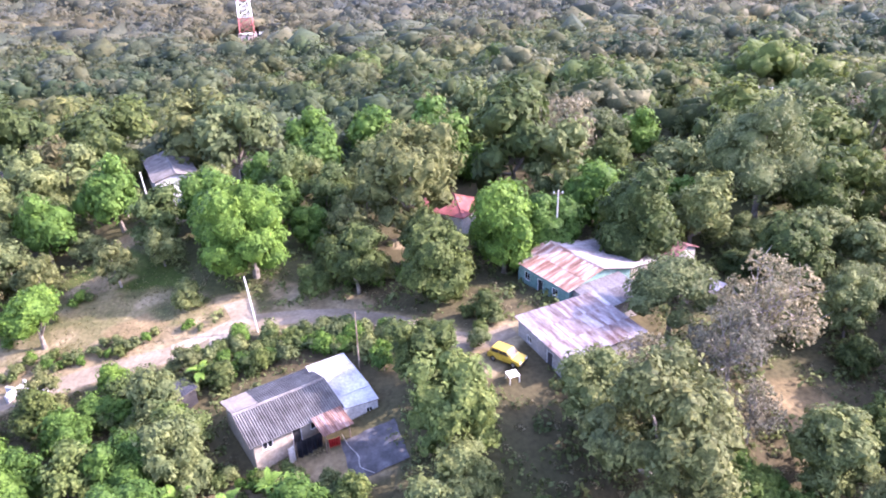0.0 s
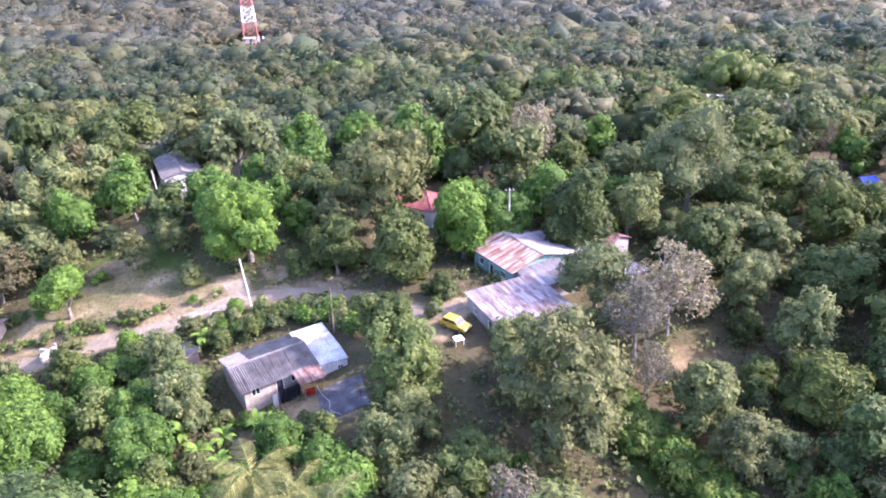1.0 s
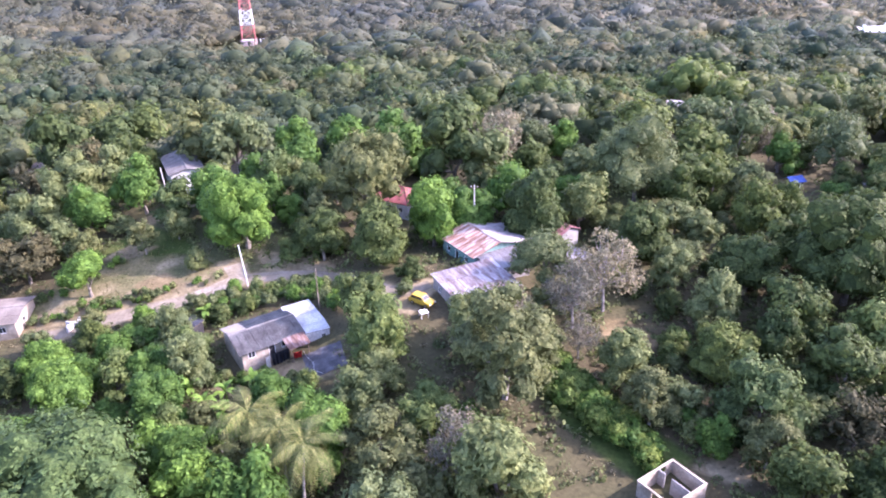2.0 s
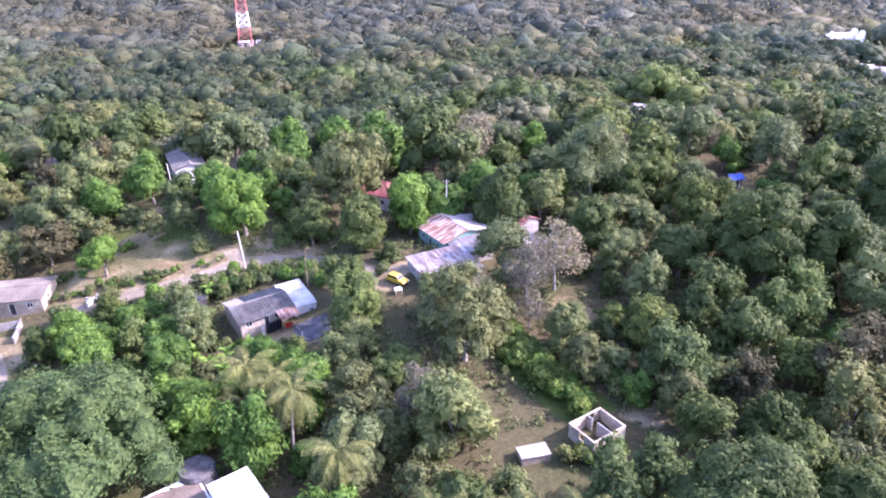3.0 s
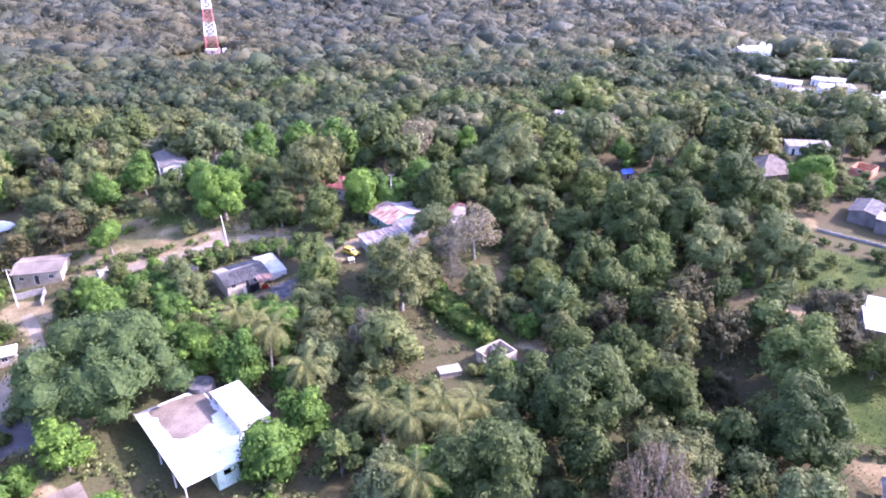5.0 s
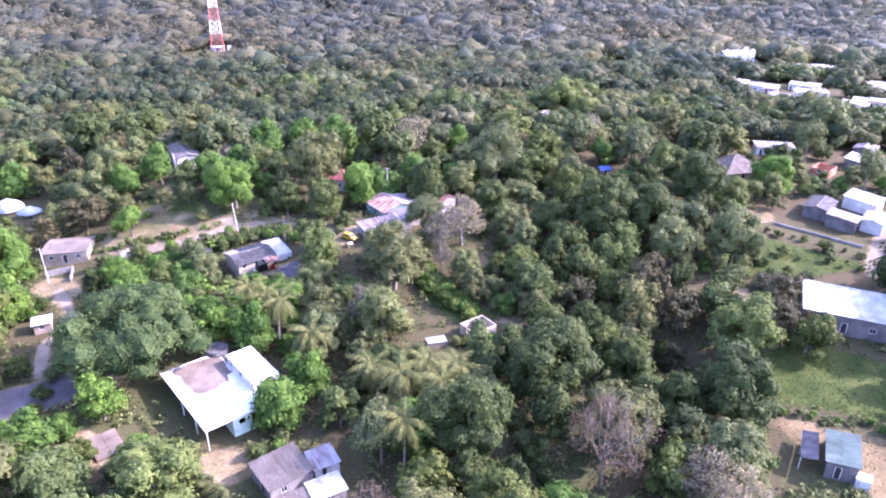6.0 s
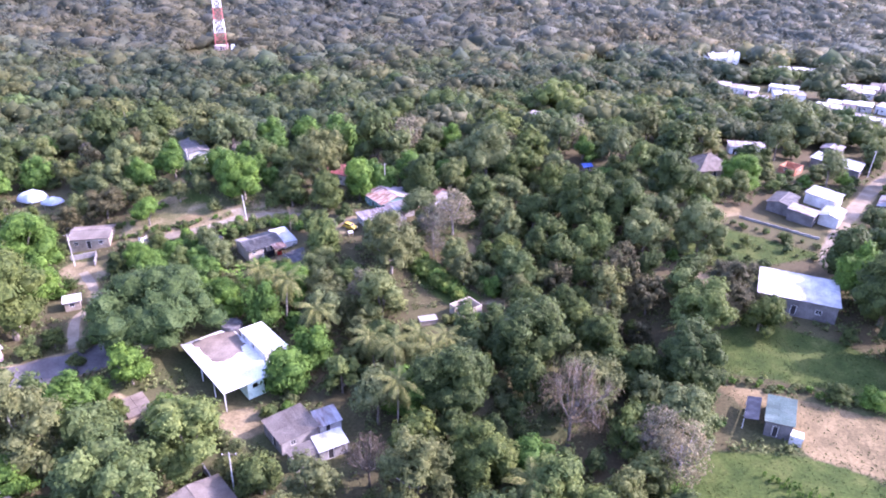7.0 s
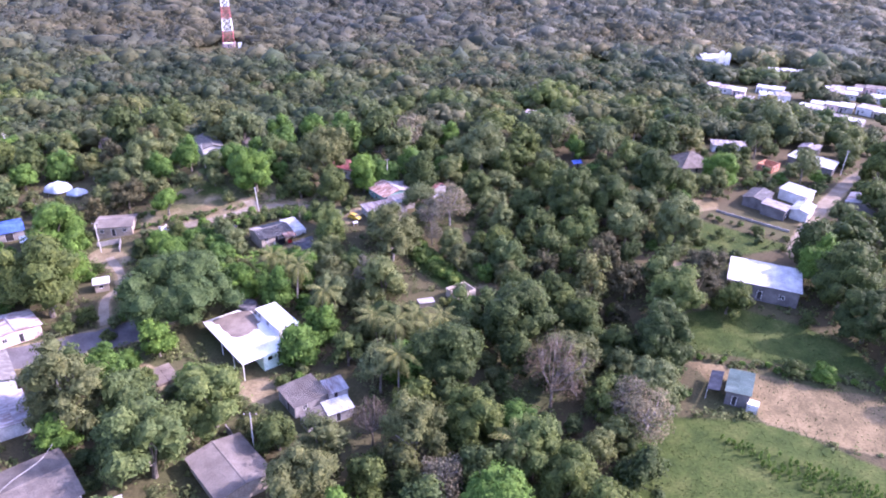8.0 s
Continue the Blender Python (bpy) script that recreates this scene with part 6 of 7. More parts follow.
# the trees that can be told apart, and a few added in a shaded gap near (63, 10): place and crown radius
SPOTS = {
    ("bare", 0): [(45.9, -11.5, 6.0), (13.2, -18.8, 4.0)],
    ("broad", 0): [(-31.2, 18.6, 12.2)],
    ("dark", 0): [(10.1, 103.5, 7.8), (-2.8, 54.7, 3.6), (23.0, 77.8, 5.6), (56.2, 99.4, 5.9), (48.9, 85.6, 5.3), (39.1, 71.6, 4.6), (-77.9, 122.3, 7.3), (-70.3, 130.6, 6.6), (-63.8, 136.6, 6.9), (54.5, 86.3, 4.5), (50.7, 113.2, 6.6), (51.6, 60.8, 5.2), (41.8, 43.0, 4.4), (53.0, 48.5, 4.6), (51.3, 23.7, 4.2), (42.8, 9.5, 7.7), (57.1, 13.0, 5.0), (13.9, 12.0, 4.9), (53.5, 19.5, 3.9), (64.0, 57.1, 7.2), (72.8, 56.1, 7.1), (91.3, 71.2, 6.7), (28.1, -4.1, 7.4), (19.9, -12.6, 4.7), (90.3, 15.8, 4.1), (62.0, 1.1, 4.5), (40.9, -0.6, 4.4), (29.7, -21.0, 5.8)],
    ("dark", 1): [(44.1, -33.4, 6.0), (30.9, -30.4, 4.5), (-2.9, -19.9, 3.9), (130.5, 38.0, 6.2), (115.5, 15.4, 7.4), (152.5, 63.0, 5.2), (12.9, -30.0, 4.0), (113.9, 3.4, 5.8), (56.0, -31.5, 4.5), (69.4, -1.4, 6.4), (3.6, 64.0, 1.7), (94.4, 19.6, 2.6), (105.4, 9.8, 1.7), (-58.4, 19, 8.4)],
    ("dry", 0): [(17.4, 50.9, 3.2), (30.6, 57.6, 5.1), (25.4, 47.5, 2.5), (10.2, 28.9, 4.3), (58.6, -15.5, 3.9), (61.1, -20.9, 4.9), (24.5, -31.5, 4.0), (25.6, 53.2, 4.0)],
    ("dusky", 0): [(67.0, 16.0, 3.0), (62.0, 20.0, 2.6), (60.0, 9.0, 2.8), (65.0, 9.5, 2.4), (64.9, 31.8, 5.4), (52.3, 31.0, 3.7), (70.1, 24.8, 4.8)],
    ("feather", 0): [(22.4, 61.6, 4.6), (42.0, 88.0, 7.6)],
    ("grey", 0): [(10.4, 16.9, 3.4), (16.7, 12.9, 2.9), (6.0, 24.2, 3.1), (-6.4, 87.6, 7.6), (-13.0, 82.1, 3.7), (-44.2, 117.7, 7.4), (-42.1, 76.3, 2.7), (19.3, 45.2, 4.0), (1.4, 29.3, 4.3), (31.9, 36.6, 3.5), (42.7, 29.9, 3.2), (15.4, 40.4, 6.5), (58.9, 19.6, 3.9), (51.7, 4.9, 3.3), (51.3, -4.0, 6.0), (73.6, 6.0, 3.6), (-38.8, -15.2, 7.0), (2.7, -32.7, 5.9), (20.1, -23.1, 6.6), (5.6, -23.9, 4.7), ],
    ("mango", 0): [(6.3, 76.2, 5.2), (-47.2, 90.1, 4.6), (-34.7, 90.2, 4.0), (-25.1, 77.3, 5.9), (-14.4, 121.9, 5.7), (-2.5, 113.7, 6.3), (-23.7, 115.7, 5.1), (33.7, 117.1, 3.8), (-47.5, 66.6, 3.8), (-29.1, 45.5, 3.5), (-38.1, 45.5, 2.6), (-37.0, 50.5, 2.6), (20.6, 89.7, 4.7), (-27.0, 39.1, 3.8), (-23.7, 32.2, 2.8), (-7.4, 36.4, 3.0), (-38.1, 32.9, 3.4), (-20.3, 30.1, 3.6), (0.8, 10.6, 4.2), (-2.7, 3.3, 4.7), (-37.9, -3.1, 4.2), (-39.0, -21.1, 3.4), (-38.5, 41.0, 3.8), (-43.0, 46.5, 3.4), (-22.0, 109.1, 5.0), (-55.0, 84.0, 4.2), (-71, 51, 7.4)],
    ("olive", 0): [(20.1, 15.9, 3.2), (6.3, 24.7, 2.8), (17.8, 98.9, 5.6), (-60.4, 91.3, 6.1), (-37.7, 80.0, 2.6), (-32.0, 71.7, 2.0), (0.7, 41.8, 3.1), (11.7, 48.3, 3.7), (41.2, 61.9, 3.5), (30.3, 42.6, 3.8), (31.2, 81.6, 5.2), (-29.7, 54.1, 3.0), (35.6, 100.2, 4.7), (-36.8, 125.8, 4.8), (-14.5, 107.2, 3.7), (4.1, 136.1, 5.7), (-56.5, 98.0, 4.7), (-1.5, 37.3, 3.3), (43.3, 51.8, 4.1), (-63.2, 83.0, 5.6), (13.7, 24.6, 5.6), (75.3, 45.3, 5.8), (82.0, 55.3, 5.1), (88.1, 44.8, 6.0), (65.0, -11.3, 5.4), (56.1, -21.6, 3.9), (151.2, 120.4, 8.0), (-36.6, 112.0, 6.5), (-24.3, 45.9, 3.6)],
    ("yellow", 0): [(-0.3, 47.0, 4.2), (6.5, 35.0, 3.5), (43.5, 34.7, 4.6), (-8.5, 42.2, 1.8), (31.3, 13.8, 4.4), (62.9, 44.7, 5.6), (58.5, 5.3, 3.4), (77.6, 25.1, 4.8), (54.1, -13.7, 3.6), (76.9, 15.4, 6.2), (-15.1, -14.5, 6.8), (-29.9, -13.1, 5.3), (7.2, 3.3, 3.6), (-21.9, -26.5, 7.1), (39.8, -27.9, 5.7), (57.9, -11.3, 3.7), (-33.5, 44.0, 3.0), (-24.5, 36.0, 2.6), (36.0, 17.5, 3.8), (20.9, -36.8, 4.6), (-28.4, -24.0, 4.0)],
}
for (kind, _), spots in SPOTS.items():
    for x, y, r in spots:
        plant(kind, x, y, r)

# ground that no tree grows on: houses, lots, lanes
FOOTPRINTS = [(o.location.x, o.location.y, 6.2) for o in list(bpy.data.objects) if o.parent is None and o.type == "EMPTY" and o.get("category") in ("house", "barn", "outbuilding", "ruin", "tent", "shelter", "church", "mast", "car", "hut", "pen", "booth")]
FOOTPRINTS += [(-8.6, 13.1, 6.5), (-4.0, 15.5, 3.0), (-12.0, 5.0, 8.5), (-18.0, 12.0, 5.5), (102, 25, 10.0), (-8, 46, 4.0), (-40.5, -32, 8.5), (-10, -26, 8.0), (-88, 60, 7.0), (-44, 22, 5.0)]
LOTS = GRASS[:6] + SOIL[:7] + SOIL[9:11] + SOIL[12:13] + [[(-64, 50), (-52, 44), (-50, 56), (-60, 56)], [(-10, 80), (3, 82), (2, 91), (-8, 92)], [(112, 30), (130, 56), (128, 70), (112, 70), (98, 62), (98, 40)], [(-52, 0), (-36, 10), (-36, 18), (-52, 10)], [(-22, 60), (-10, 61), (-5, 59.5), (-4, 66), (-14, 68), (-22, 66)], CLAY[4], [(5, 43), (8, 43), (8, 48), (5, 48)], [(15, 34), (18, 36), (22, 31), (20, 29)], [(-33, 1), (-27, 5), (-23, 2), (-27, -4), (-32, -2)], [(-18, 16), (-13, 17), (-14, 21), (-18, 21)]]


# places kept in the camera's sight: no filling trees before them
KEPT_IN_SIGHT = [(o.location.x, o.location.y, 4.6) for o in list(bpy.data.objects) if o.parent is None and o.type == "EMPTY" and o.get("category") in ("house", "barn", "ruin", "tent", "shelter", "booth", "car", "hut", "church", "lean-to")
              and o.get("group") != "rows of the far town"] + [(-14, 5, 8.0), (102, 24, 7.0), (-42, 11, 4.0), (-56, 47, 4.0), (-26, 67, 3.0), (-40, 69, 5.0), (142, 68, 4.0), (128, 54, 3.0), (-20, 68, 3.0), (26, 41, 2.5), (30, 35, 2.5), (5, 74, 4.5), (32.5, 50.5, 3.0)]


def hides_from_camera(x, y, r):
    """Whether a tree of that size would hide one of these places from the camera's side."""
    for a, b, c in KEPT_IN_SIGHT:
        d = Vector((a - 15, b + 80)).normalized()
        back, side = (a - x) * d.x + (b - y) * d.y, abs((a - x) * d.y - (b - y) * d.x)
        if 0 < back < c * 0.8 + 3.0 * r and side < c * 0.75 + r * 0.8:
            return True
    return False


def near_lot(poly, x, y, r):
    return min(p[0] for p in poly) - r < x < max(p[0] for p in poly) + r and min(p[1] for p in poly) - r < y < max(p[1] for p in poly) + r


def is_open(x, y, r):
    if hides_from_camera(x, y, r):
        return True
    if any(math.hypot(x - a, y - b) < c + r * 0.55 for a, b, c in FOOTPRINTS):
        return True
    if any(near_lot(p, x, y, r) and float(inside(p, x, y)) > -r * 0.6 for p in LOTS):
        return True
    return any(near_lot(line, x, y, w + r) and float(from_line(line, x, y)) < w + r * 0.75 for line, w, _ in ROADS.values())


def crowded(x, y, r, k):
    return any(abs(x - a) < (r + c) * k and math.hypot(x - a, y - b) < (r + c) * k for a, b, c in PLACED)


def fill_woods():
    """The wooded ground between the known trees."""
    rng = random.Random(21)
    step = 5.3
    y = -48.0
    while y < 122:
        x0, x1 = -64 - 0.58 * max(y + 30, 0), 98 + 0.78 * max(y + 36, 0)
        x = x0
        while x < x1:
            px, py = x + rng.uniform(-2.6, 2.6), y + rng.uniform(-2.6, 2.6)
            tone = noise.noise((px * 0.03, py * 0.03, 3.0)) + rng.uniform(-0.45, 0.45)
            # dark-leaved kinds come up more often beyond x = 40
            dark_bias = noise.noise((px * 0.022, py * 0.022, 9.0)) + (0.25 if px > 40 else -0.05)
            r = rng.uniform(5.2, 7.0) if rng.random() < 0.2 else rng.uniform(2.6, 5.0)
            if not is_open(px, py, r) and not crowded(px, py, r, 0.68):
                if px < -12 and py < 60:
                    kind = rng.choices(("mango", "yellow", "dark", "olive"), (50, 22, 16, 12))[0]
                elif dark_bias > 0.2:
                    kind = rng.choices(("dark", "dusky", "olive", "grey", "feather"), (50, 16, 14, 10, 10))[0]
                elif tone > 0.22:
                    kind = rng.choices(("mango", "olive", "yellow"), (60, 25, 15))[0] if px < 50 else rng.choice(("feather", "yellow", "olive"))
                elif tone < -0.62 and px > 8:
                    kind = "dry"
                else:
                    kind = rng.choices(("olive", "dark", "grey", "mango", "feather"), (22, 34, 9, 23, 12))[0]
                plant(kind, px, py, r, rng.uniform(0.85, 1.2))
            x += step
        y += step * 0.9


def fill_gaps():
    """Young trees that close the gaps between the crowns."""
    rng = random.Random(22)
    y = -46.0
    while y < 110:
        x0, x1 = -62 - 0.5 * max(y + 30, 0), 96 + 0.55 * max(y + 36, 0)
        x = x0
        while x < x1:
            px, py, r = x + rng.uniform(-1.7, 1.7), y + rng.uniform(-1.7, 1.7), rng.uniform(1.7, 2.9)
            if not is_open(px, py, r) and not crowded(px, py, r, 0.76):
                plant(rng.choice(("olive", "grey", "yellow", "mango", "dark", "dark")), px, py, r, rng.uniform(0.7, 1.0))
            x += 3.4
        y += 3.4


fill_woods()
fill_gaps()


# ---- palms and banana plants ----
def frond_mesh(length, droop, material, leaflets=13, width=0.62):
    """A feathered leaf: an arched midrib with leaflets hanging on both sides."""
    verts, quads = [], []

    def at(f):
        return Vector((length * f * (1 - 0.18 * droop * f), 0, length * (0.42 * f - droop * f * f)))

    def quad(a, b, c, d):
        k = len(verts)
        verts.extend((tuple(a), tuple(b), tuple(c), tuple(d)))
        quads.append((k, k + 1, k + 2, k + 3))

    for i in range(6):
        a, b = at(i / 6), at((i + 1) / 6)
        w0, w1 = Vector((0, 0.05 * (1 - i / 7), 0)), Vector((0, 0.05 * (1 - (i + 1) / 7), 0))
        quad(a - w0, b - w1, b + w1, a + w0)
    for i in range(leaflets):
        f = 0.12 + 0.88 * i / (leaflets - 1)
        p, fw = at(f), (at(min(f + 0.03, 1.02)) - at(f - 0.03)).normalized()
        for s in (-1, 1):
            w = width * math.sin(math.pi * min(f * 0.8 + 0.14, 1)) + 0.18
            tip = p + fw * w * 0.75 + Vector((0, s * w, -w * 0.55))
            k = fw * 0.062
            quad(p - k, p + k, tip + k * 0.3, tip - k * 0.3)
    return fast_mesh("frond", np.array(verts), np.array(quads), np.zeros((0, 3), int), material)


FRONDS = [frond_mesh(4.4, d, PALM_LEAF, 19, 0.75) for d in (0.7, 1.0, 1.35)]


COCONUT = fast_mesh("coconut", ICO_V * np.array([0.13, 0.13, 0.17]), np.zeros((0, 4), int), ICO_F, PALM_LEAF)


def palm(x, y, high, seed, size=1.0):
    rng = random.Random(seed)
    high += 1.2
    ob = thing("palm_tree", "coconut palm with arching yellowish green fronds", "tree", x, y, rng.uniform(0, 360), group="coconut palms")
    bx = rng.uniform(0.3, 1.2)
    bm = bmesh.new()
    tube(bm, [(0, 0, -0.6), (bx * 0.15, 0, high * 0.3), (bx * 0.5, 0, high * 0.65), (bx, 0, high)], [0.24, 0.17, 0.14, 0.12], 8)
    part("trunk", bm, PALE_BARK, ob)
    n = 22
    for i in range(n):
        up = i / n
        m = Matrix.Translation((bx, 0, high)) @ Matrix.Rotation(i * 2.4 + rng.uniform(-0.15, 0.15), 4, "Z") @ Matrix.Rotation(radians(52 - 102 * up + rng.uniform(-7, 7)), 4, "Y") @ Matrix.Scale(size * rng.uniform(0.85, 1.1), 4)
        part("frond", FRONDS[0 if up > 0.7 else 1 if up > 0.35 else 2], None, ob, m=m)
    for i in range(5):
        part("coconut", COCONUT, None, ob, m=Matrix.Translation((bx + 0.28 * math.cos(i * 1.26), 0.28 * math.sin(i * 1.26), high - 0.25)))
    PLACED.append((x, y, 2.0))


for i, (x, y, high) in enumerate(((-12.6, 30.6, 8.0), (-6.0, 24.2, 8.5), (0.2, 16.2, 8.0), (16.8, 3.4, 8.5), (17.5, -7.3, 9.0), (24.1, 2.9, 8.5), (20.8, 7.6, 8.5), (-8.5, 28.0, 7.0), (36.2, -29.4, 8.0),
                                  (-83.0, 150.5, 9.0), (74.5, 104.5, 8.0), (27.0, 7.0, 7.5), (13.0, 8.0, 7.0))):
    palm(x, y, high, i)


def blade_mesh():
    """A broad banana leaf, arched and folded along its midrib."""
    verts, quads = [], []
    n = 7
    for i in range(n + 1):
        f = i / n
        w = 0.3 * math.sin(math.pi * min(0.08 + f * 0.9, 1.0)) + 0.02
        p = Vector((2.0 * f * (1 - 0.2 * f), 0, 2.0 * (0.75 * f - 0.72 * f * f)))
        verts += [(p.x, -w, p.z + 0.14 * w), (p.x, 0, p.z), (p.x, w, p.z + 0.14 * w)]
        if i:
            k = 3 * i
            quads += [(k - 3, k, k + 1, k - 2), (k - 2, k + 1, k + 2, k - 1)]
    return fast_mesh("leaf", np.array(verts), np.array(quads), np.zeros((0, 3), int), BANANA_LEAF)


BLADE = blade_mesh()
for i, (x, y) in enumerate(((-26.6, 58.6), (-23.9, 42.7), (-21.3, 40.3), (-16.0, 43.4), (-14.2, 42.6), (-19.0, 42.0), (-25.2, 40.6), (-12.4, 41.2), (-18.4, 38.4))):
    rng = random.Random(i)
    ob = thing("banana_plant", "banana plant with broad arching green leaves", "plant", x, y, rng.uniform(0, 360), group="banana plants")
    bm = bmesh.new()
    tube(bm, [(0, 0, -0.4), (0.05, 0, 1.0), (0.1, 0, 2.0)], [0.16, 0.12, 0.07], 7)
    part("stem", bm, BANANA_LEAF, ob)
    for k in range(9):
        part("leaf", BLADE, None, ob, m=pose(0.1, 0, 1.8 + 0.04 * k, 0, rng.uniform(-45, 15), k * 137 + rng.uniform(-10, 10)) @ Matrix.Scale(rng.uniform(0.8, 1.15), 4))


# ---- hedges and garden shrubs ----
SHRUBS, SHRUB_SHAPES = [], []
SHRUB_LEAF = ("mango", "olive", "yellow", "dark", "lime")
SHRUB_TONE = ("bright green", "dull olive green", "yellowish green", "dark green", "fresh lime green")
for variant in range(4):
    srng = np.random.default_rng(70 + variant)
    lobes = lobes_for(srng, 1.3, 2.0, 0.0, 7, 0.58)
    shape = crown_arrays(srng, lobes, 360, 0.15, 0.74, 0.2, -1.2, fine=False)
    SHRUB_SHAPES.append(shape)
    SHRUBS.append([fast_mesh("leaves", *shape, LEAF[k]) for k in SHRUB_LEAF])
STEM = bmesh.new()
tube(STEM, [(0, 0, -0.3), (0.04, 0.02, 0.5), (0.0, 0.1, 1.1)], [0.07, 0.05, 0.03], 5)
STEM_ME = bpy.data.meshes.new("stem")
STEM.to_mesh(STEM_ME), STEM.free()
STEM_ME.materials.append(BARK)


COUNTED, THICKETS = [0], {k: [] for k in range(5)}


def shrub(x, y, r, tone, rng):
    if COUNTED[0] >= 290:
        v, q, t = SHRUB_SHAPES[rng.randrange(4)]
        a, k = rng.uniform(0, 6.28), r / 1.3
        c, s = math.cos(a) * k, math.sin(a) * k
        THICKETS[tone].append((np.stack([x + c * v[:, 0] - s * v[:, 1], y + s * v[:, 0] + c * v[:, 1], gz(x, y) + k * v[:, 2]], 1), q, t))
        return
    COUNTED[0] += 1
    ob = new("shrub")
    tagged(ob, SHRUB_TONE[tone] + " leafy garden shrub", "shrub", "garden shrubs")
    k = r / 1.3
    ob.matrix_basis = pose(x, y, gz(x, y), 0, 0, rng.uniform(0, 360)) @ Matrix.Diagonal((k, k, k * rng.uniform(0.8, 1.2), 1))
    part("stem", STEM_ME, None, ob)
    part("leaves", SHRUBS[rng.randrange(4)][tone], None, ob)


HEDGES = [([(18, 47), (22.5, 41), (27, 35), (30, 30.5)], 1.7, 0.42), ([(20, 48), (24.5, 42.5), (29, 36), (31.5, 32)], 1.6, 0.5), ([(27.5, 23.5), (31, 22.5), (34.5, 24)], 1.3, 0.7), ([(3, 34), (9, 31.5), (14, 33), (16, 35)], 1.7, 0.8), ([(5, 30), (11, 28), (17, 29.5)], 1.6, 0.9), ([(33, 38), (37, 34), (41, 33)], 1.5, 0.9), ([(48, -40), (54, -30), (62, -19), (70, -10)], 1.8, 0.9), ([(56, -30), (64, -17), (73, -9)], 1.1, 1.0),
          ([(-27.5, 57.5), (-22.5, 60.5), (-16, 62.8), (-10, 61.5), (-7, 58.5)], 1.35, 0.62), ([(-27, 60.5), (-20, 63), (-12, 64.5), (-6, 62.5)], 1.2, 0.8), ([(-35, 58), (-31, 55.5), (-26, 51.8), (-25, 49)], 1.4, 0.6), ([(-38, 56.5), (-33, 53.5), (-30, 50)], 1.5, 0.8),
          ([(-25, 46.5), (-19, 45), (-14, 45.2), (-9, 43.5)], 1.0, 0.6), ([(-57, 61), (-50, 62.2), (-42, 63.6), (-36, 65.4)], 0.8, 0.7), ([(-56, 66), (-50, 70), (-44, 75)], 0.9, 1.6), ([(31, 45), (36, 46), (41, 50)], 1.4, 1.0), ([(-31, 61.0), (-24, 64.4), (-17, 65.6), (-10, 64.0), (-5, 61.0)], 1.3, 0.9), ([(-14, 73.5), (-9, 75.5), (-3, 77.0)], 1.2, 1.0), ([(-50, 64.0), (-42, 64.6), (-34, 66.5), (-28, 69)], 0.9, 1.5),
          ([(-30, 49), (-28, 40), (-22, 36), (-10, 36), (-2, 38)], 1.5, 1.2), ([(20, 48), (25, 41), (30, 33.5)], 1.5, 0.9), ([(-56, 40), (-60, 30), (-66, 22)], 1.6, 1.5), ([(2, 58), (4, 65), (0, 66)], 1.2, 1.3),
          ([(78, 1.5), (88, -2.0), (98, -6.5), (112, -12)], 0.8, 1.1), ([(100, 60), (112, 52), (120, 46)], 1.0, 2.2), ([(-5, 8), (-1, 0), (-6, -4)], 1.5, 1.3),
          ([(-20, -3), (-14, -8), (-8, -12)], 1.5, 1.6), ([(-46, 0), (-42, 8), (-44, 18)], 1.5, 1.8)]
for line, r, gap in HEDGES:
    hrng = random.Random(round(line[0][0] * 7))
    for (x0, y0), (x1, y1) in zip(line, line[1:]):
        n = max(1, round(math.hypot(x1 - x0, y1 - y0) / gap))
        for i in range(n):
            f = (i + hrng.random()) / n
            shrub(x0 + (x1 - x0) * f + hrng.uniform(-1, 1), y0 + (y1 - y0) * f + hrng.uniform(-1, 1), r * hrng.uniform(0.6, 1.2), hrng.choice((0, 4, 4) if line[0][0] in (18, 20) and line[0][1] > 46 else (0, 0, 1, 1, 2, 3)), hrng)


COUNTED[0] = 290
hrng = random.Random(8)
for _ in range(56):
    x, y = hrng.uniform(84, 118), hrng.uniform(39, 59)
    if float(inside(GRASS[3], x, y)) > -2:
        shrub(x, y, hrng.uniform(0.3, 0.9) ** 2 * 2.4, hrng.choice((1, 1, 3)), hrng)
for tone, heap in THICKETS.items():
    if heap:
        starts = np.cumsum([0] + [len(h[0]) for h in heap[:-1]])
        me = fast_mesh("thicket", np.concatenate([h[0] for h in heap]), np.concatenate([h[1] + s for h, s in zip(heap, starts)]), np.concatenate([h[2] + s for h, s in zip(heap, starts)]), LEAF[SHRUB_LEAF[tone]])
        tagged(new("thicket", me), SHRUB_TONE[tone] + " thicket of bushes along the yards", "bushes", kind="stuff")


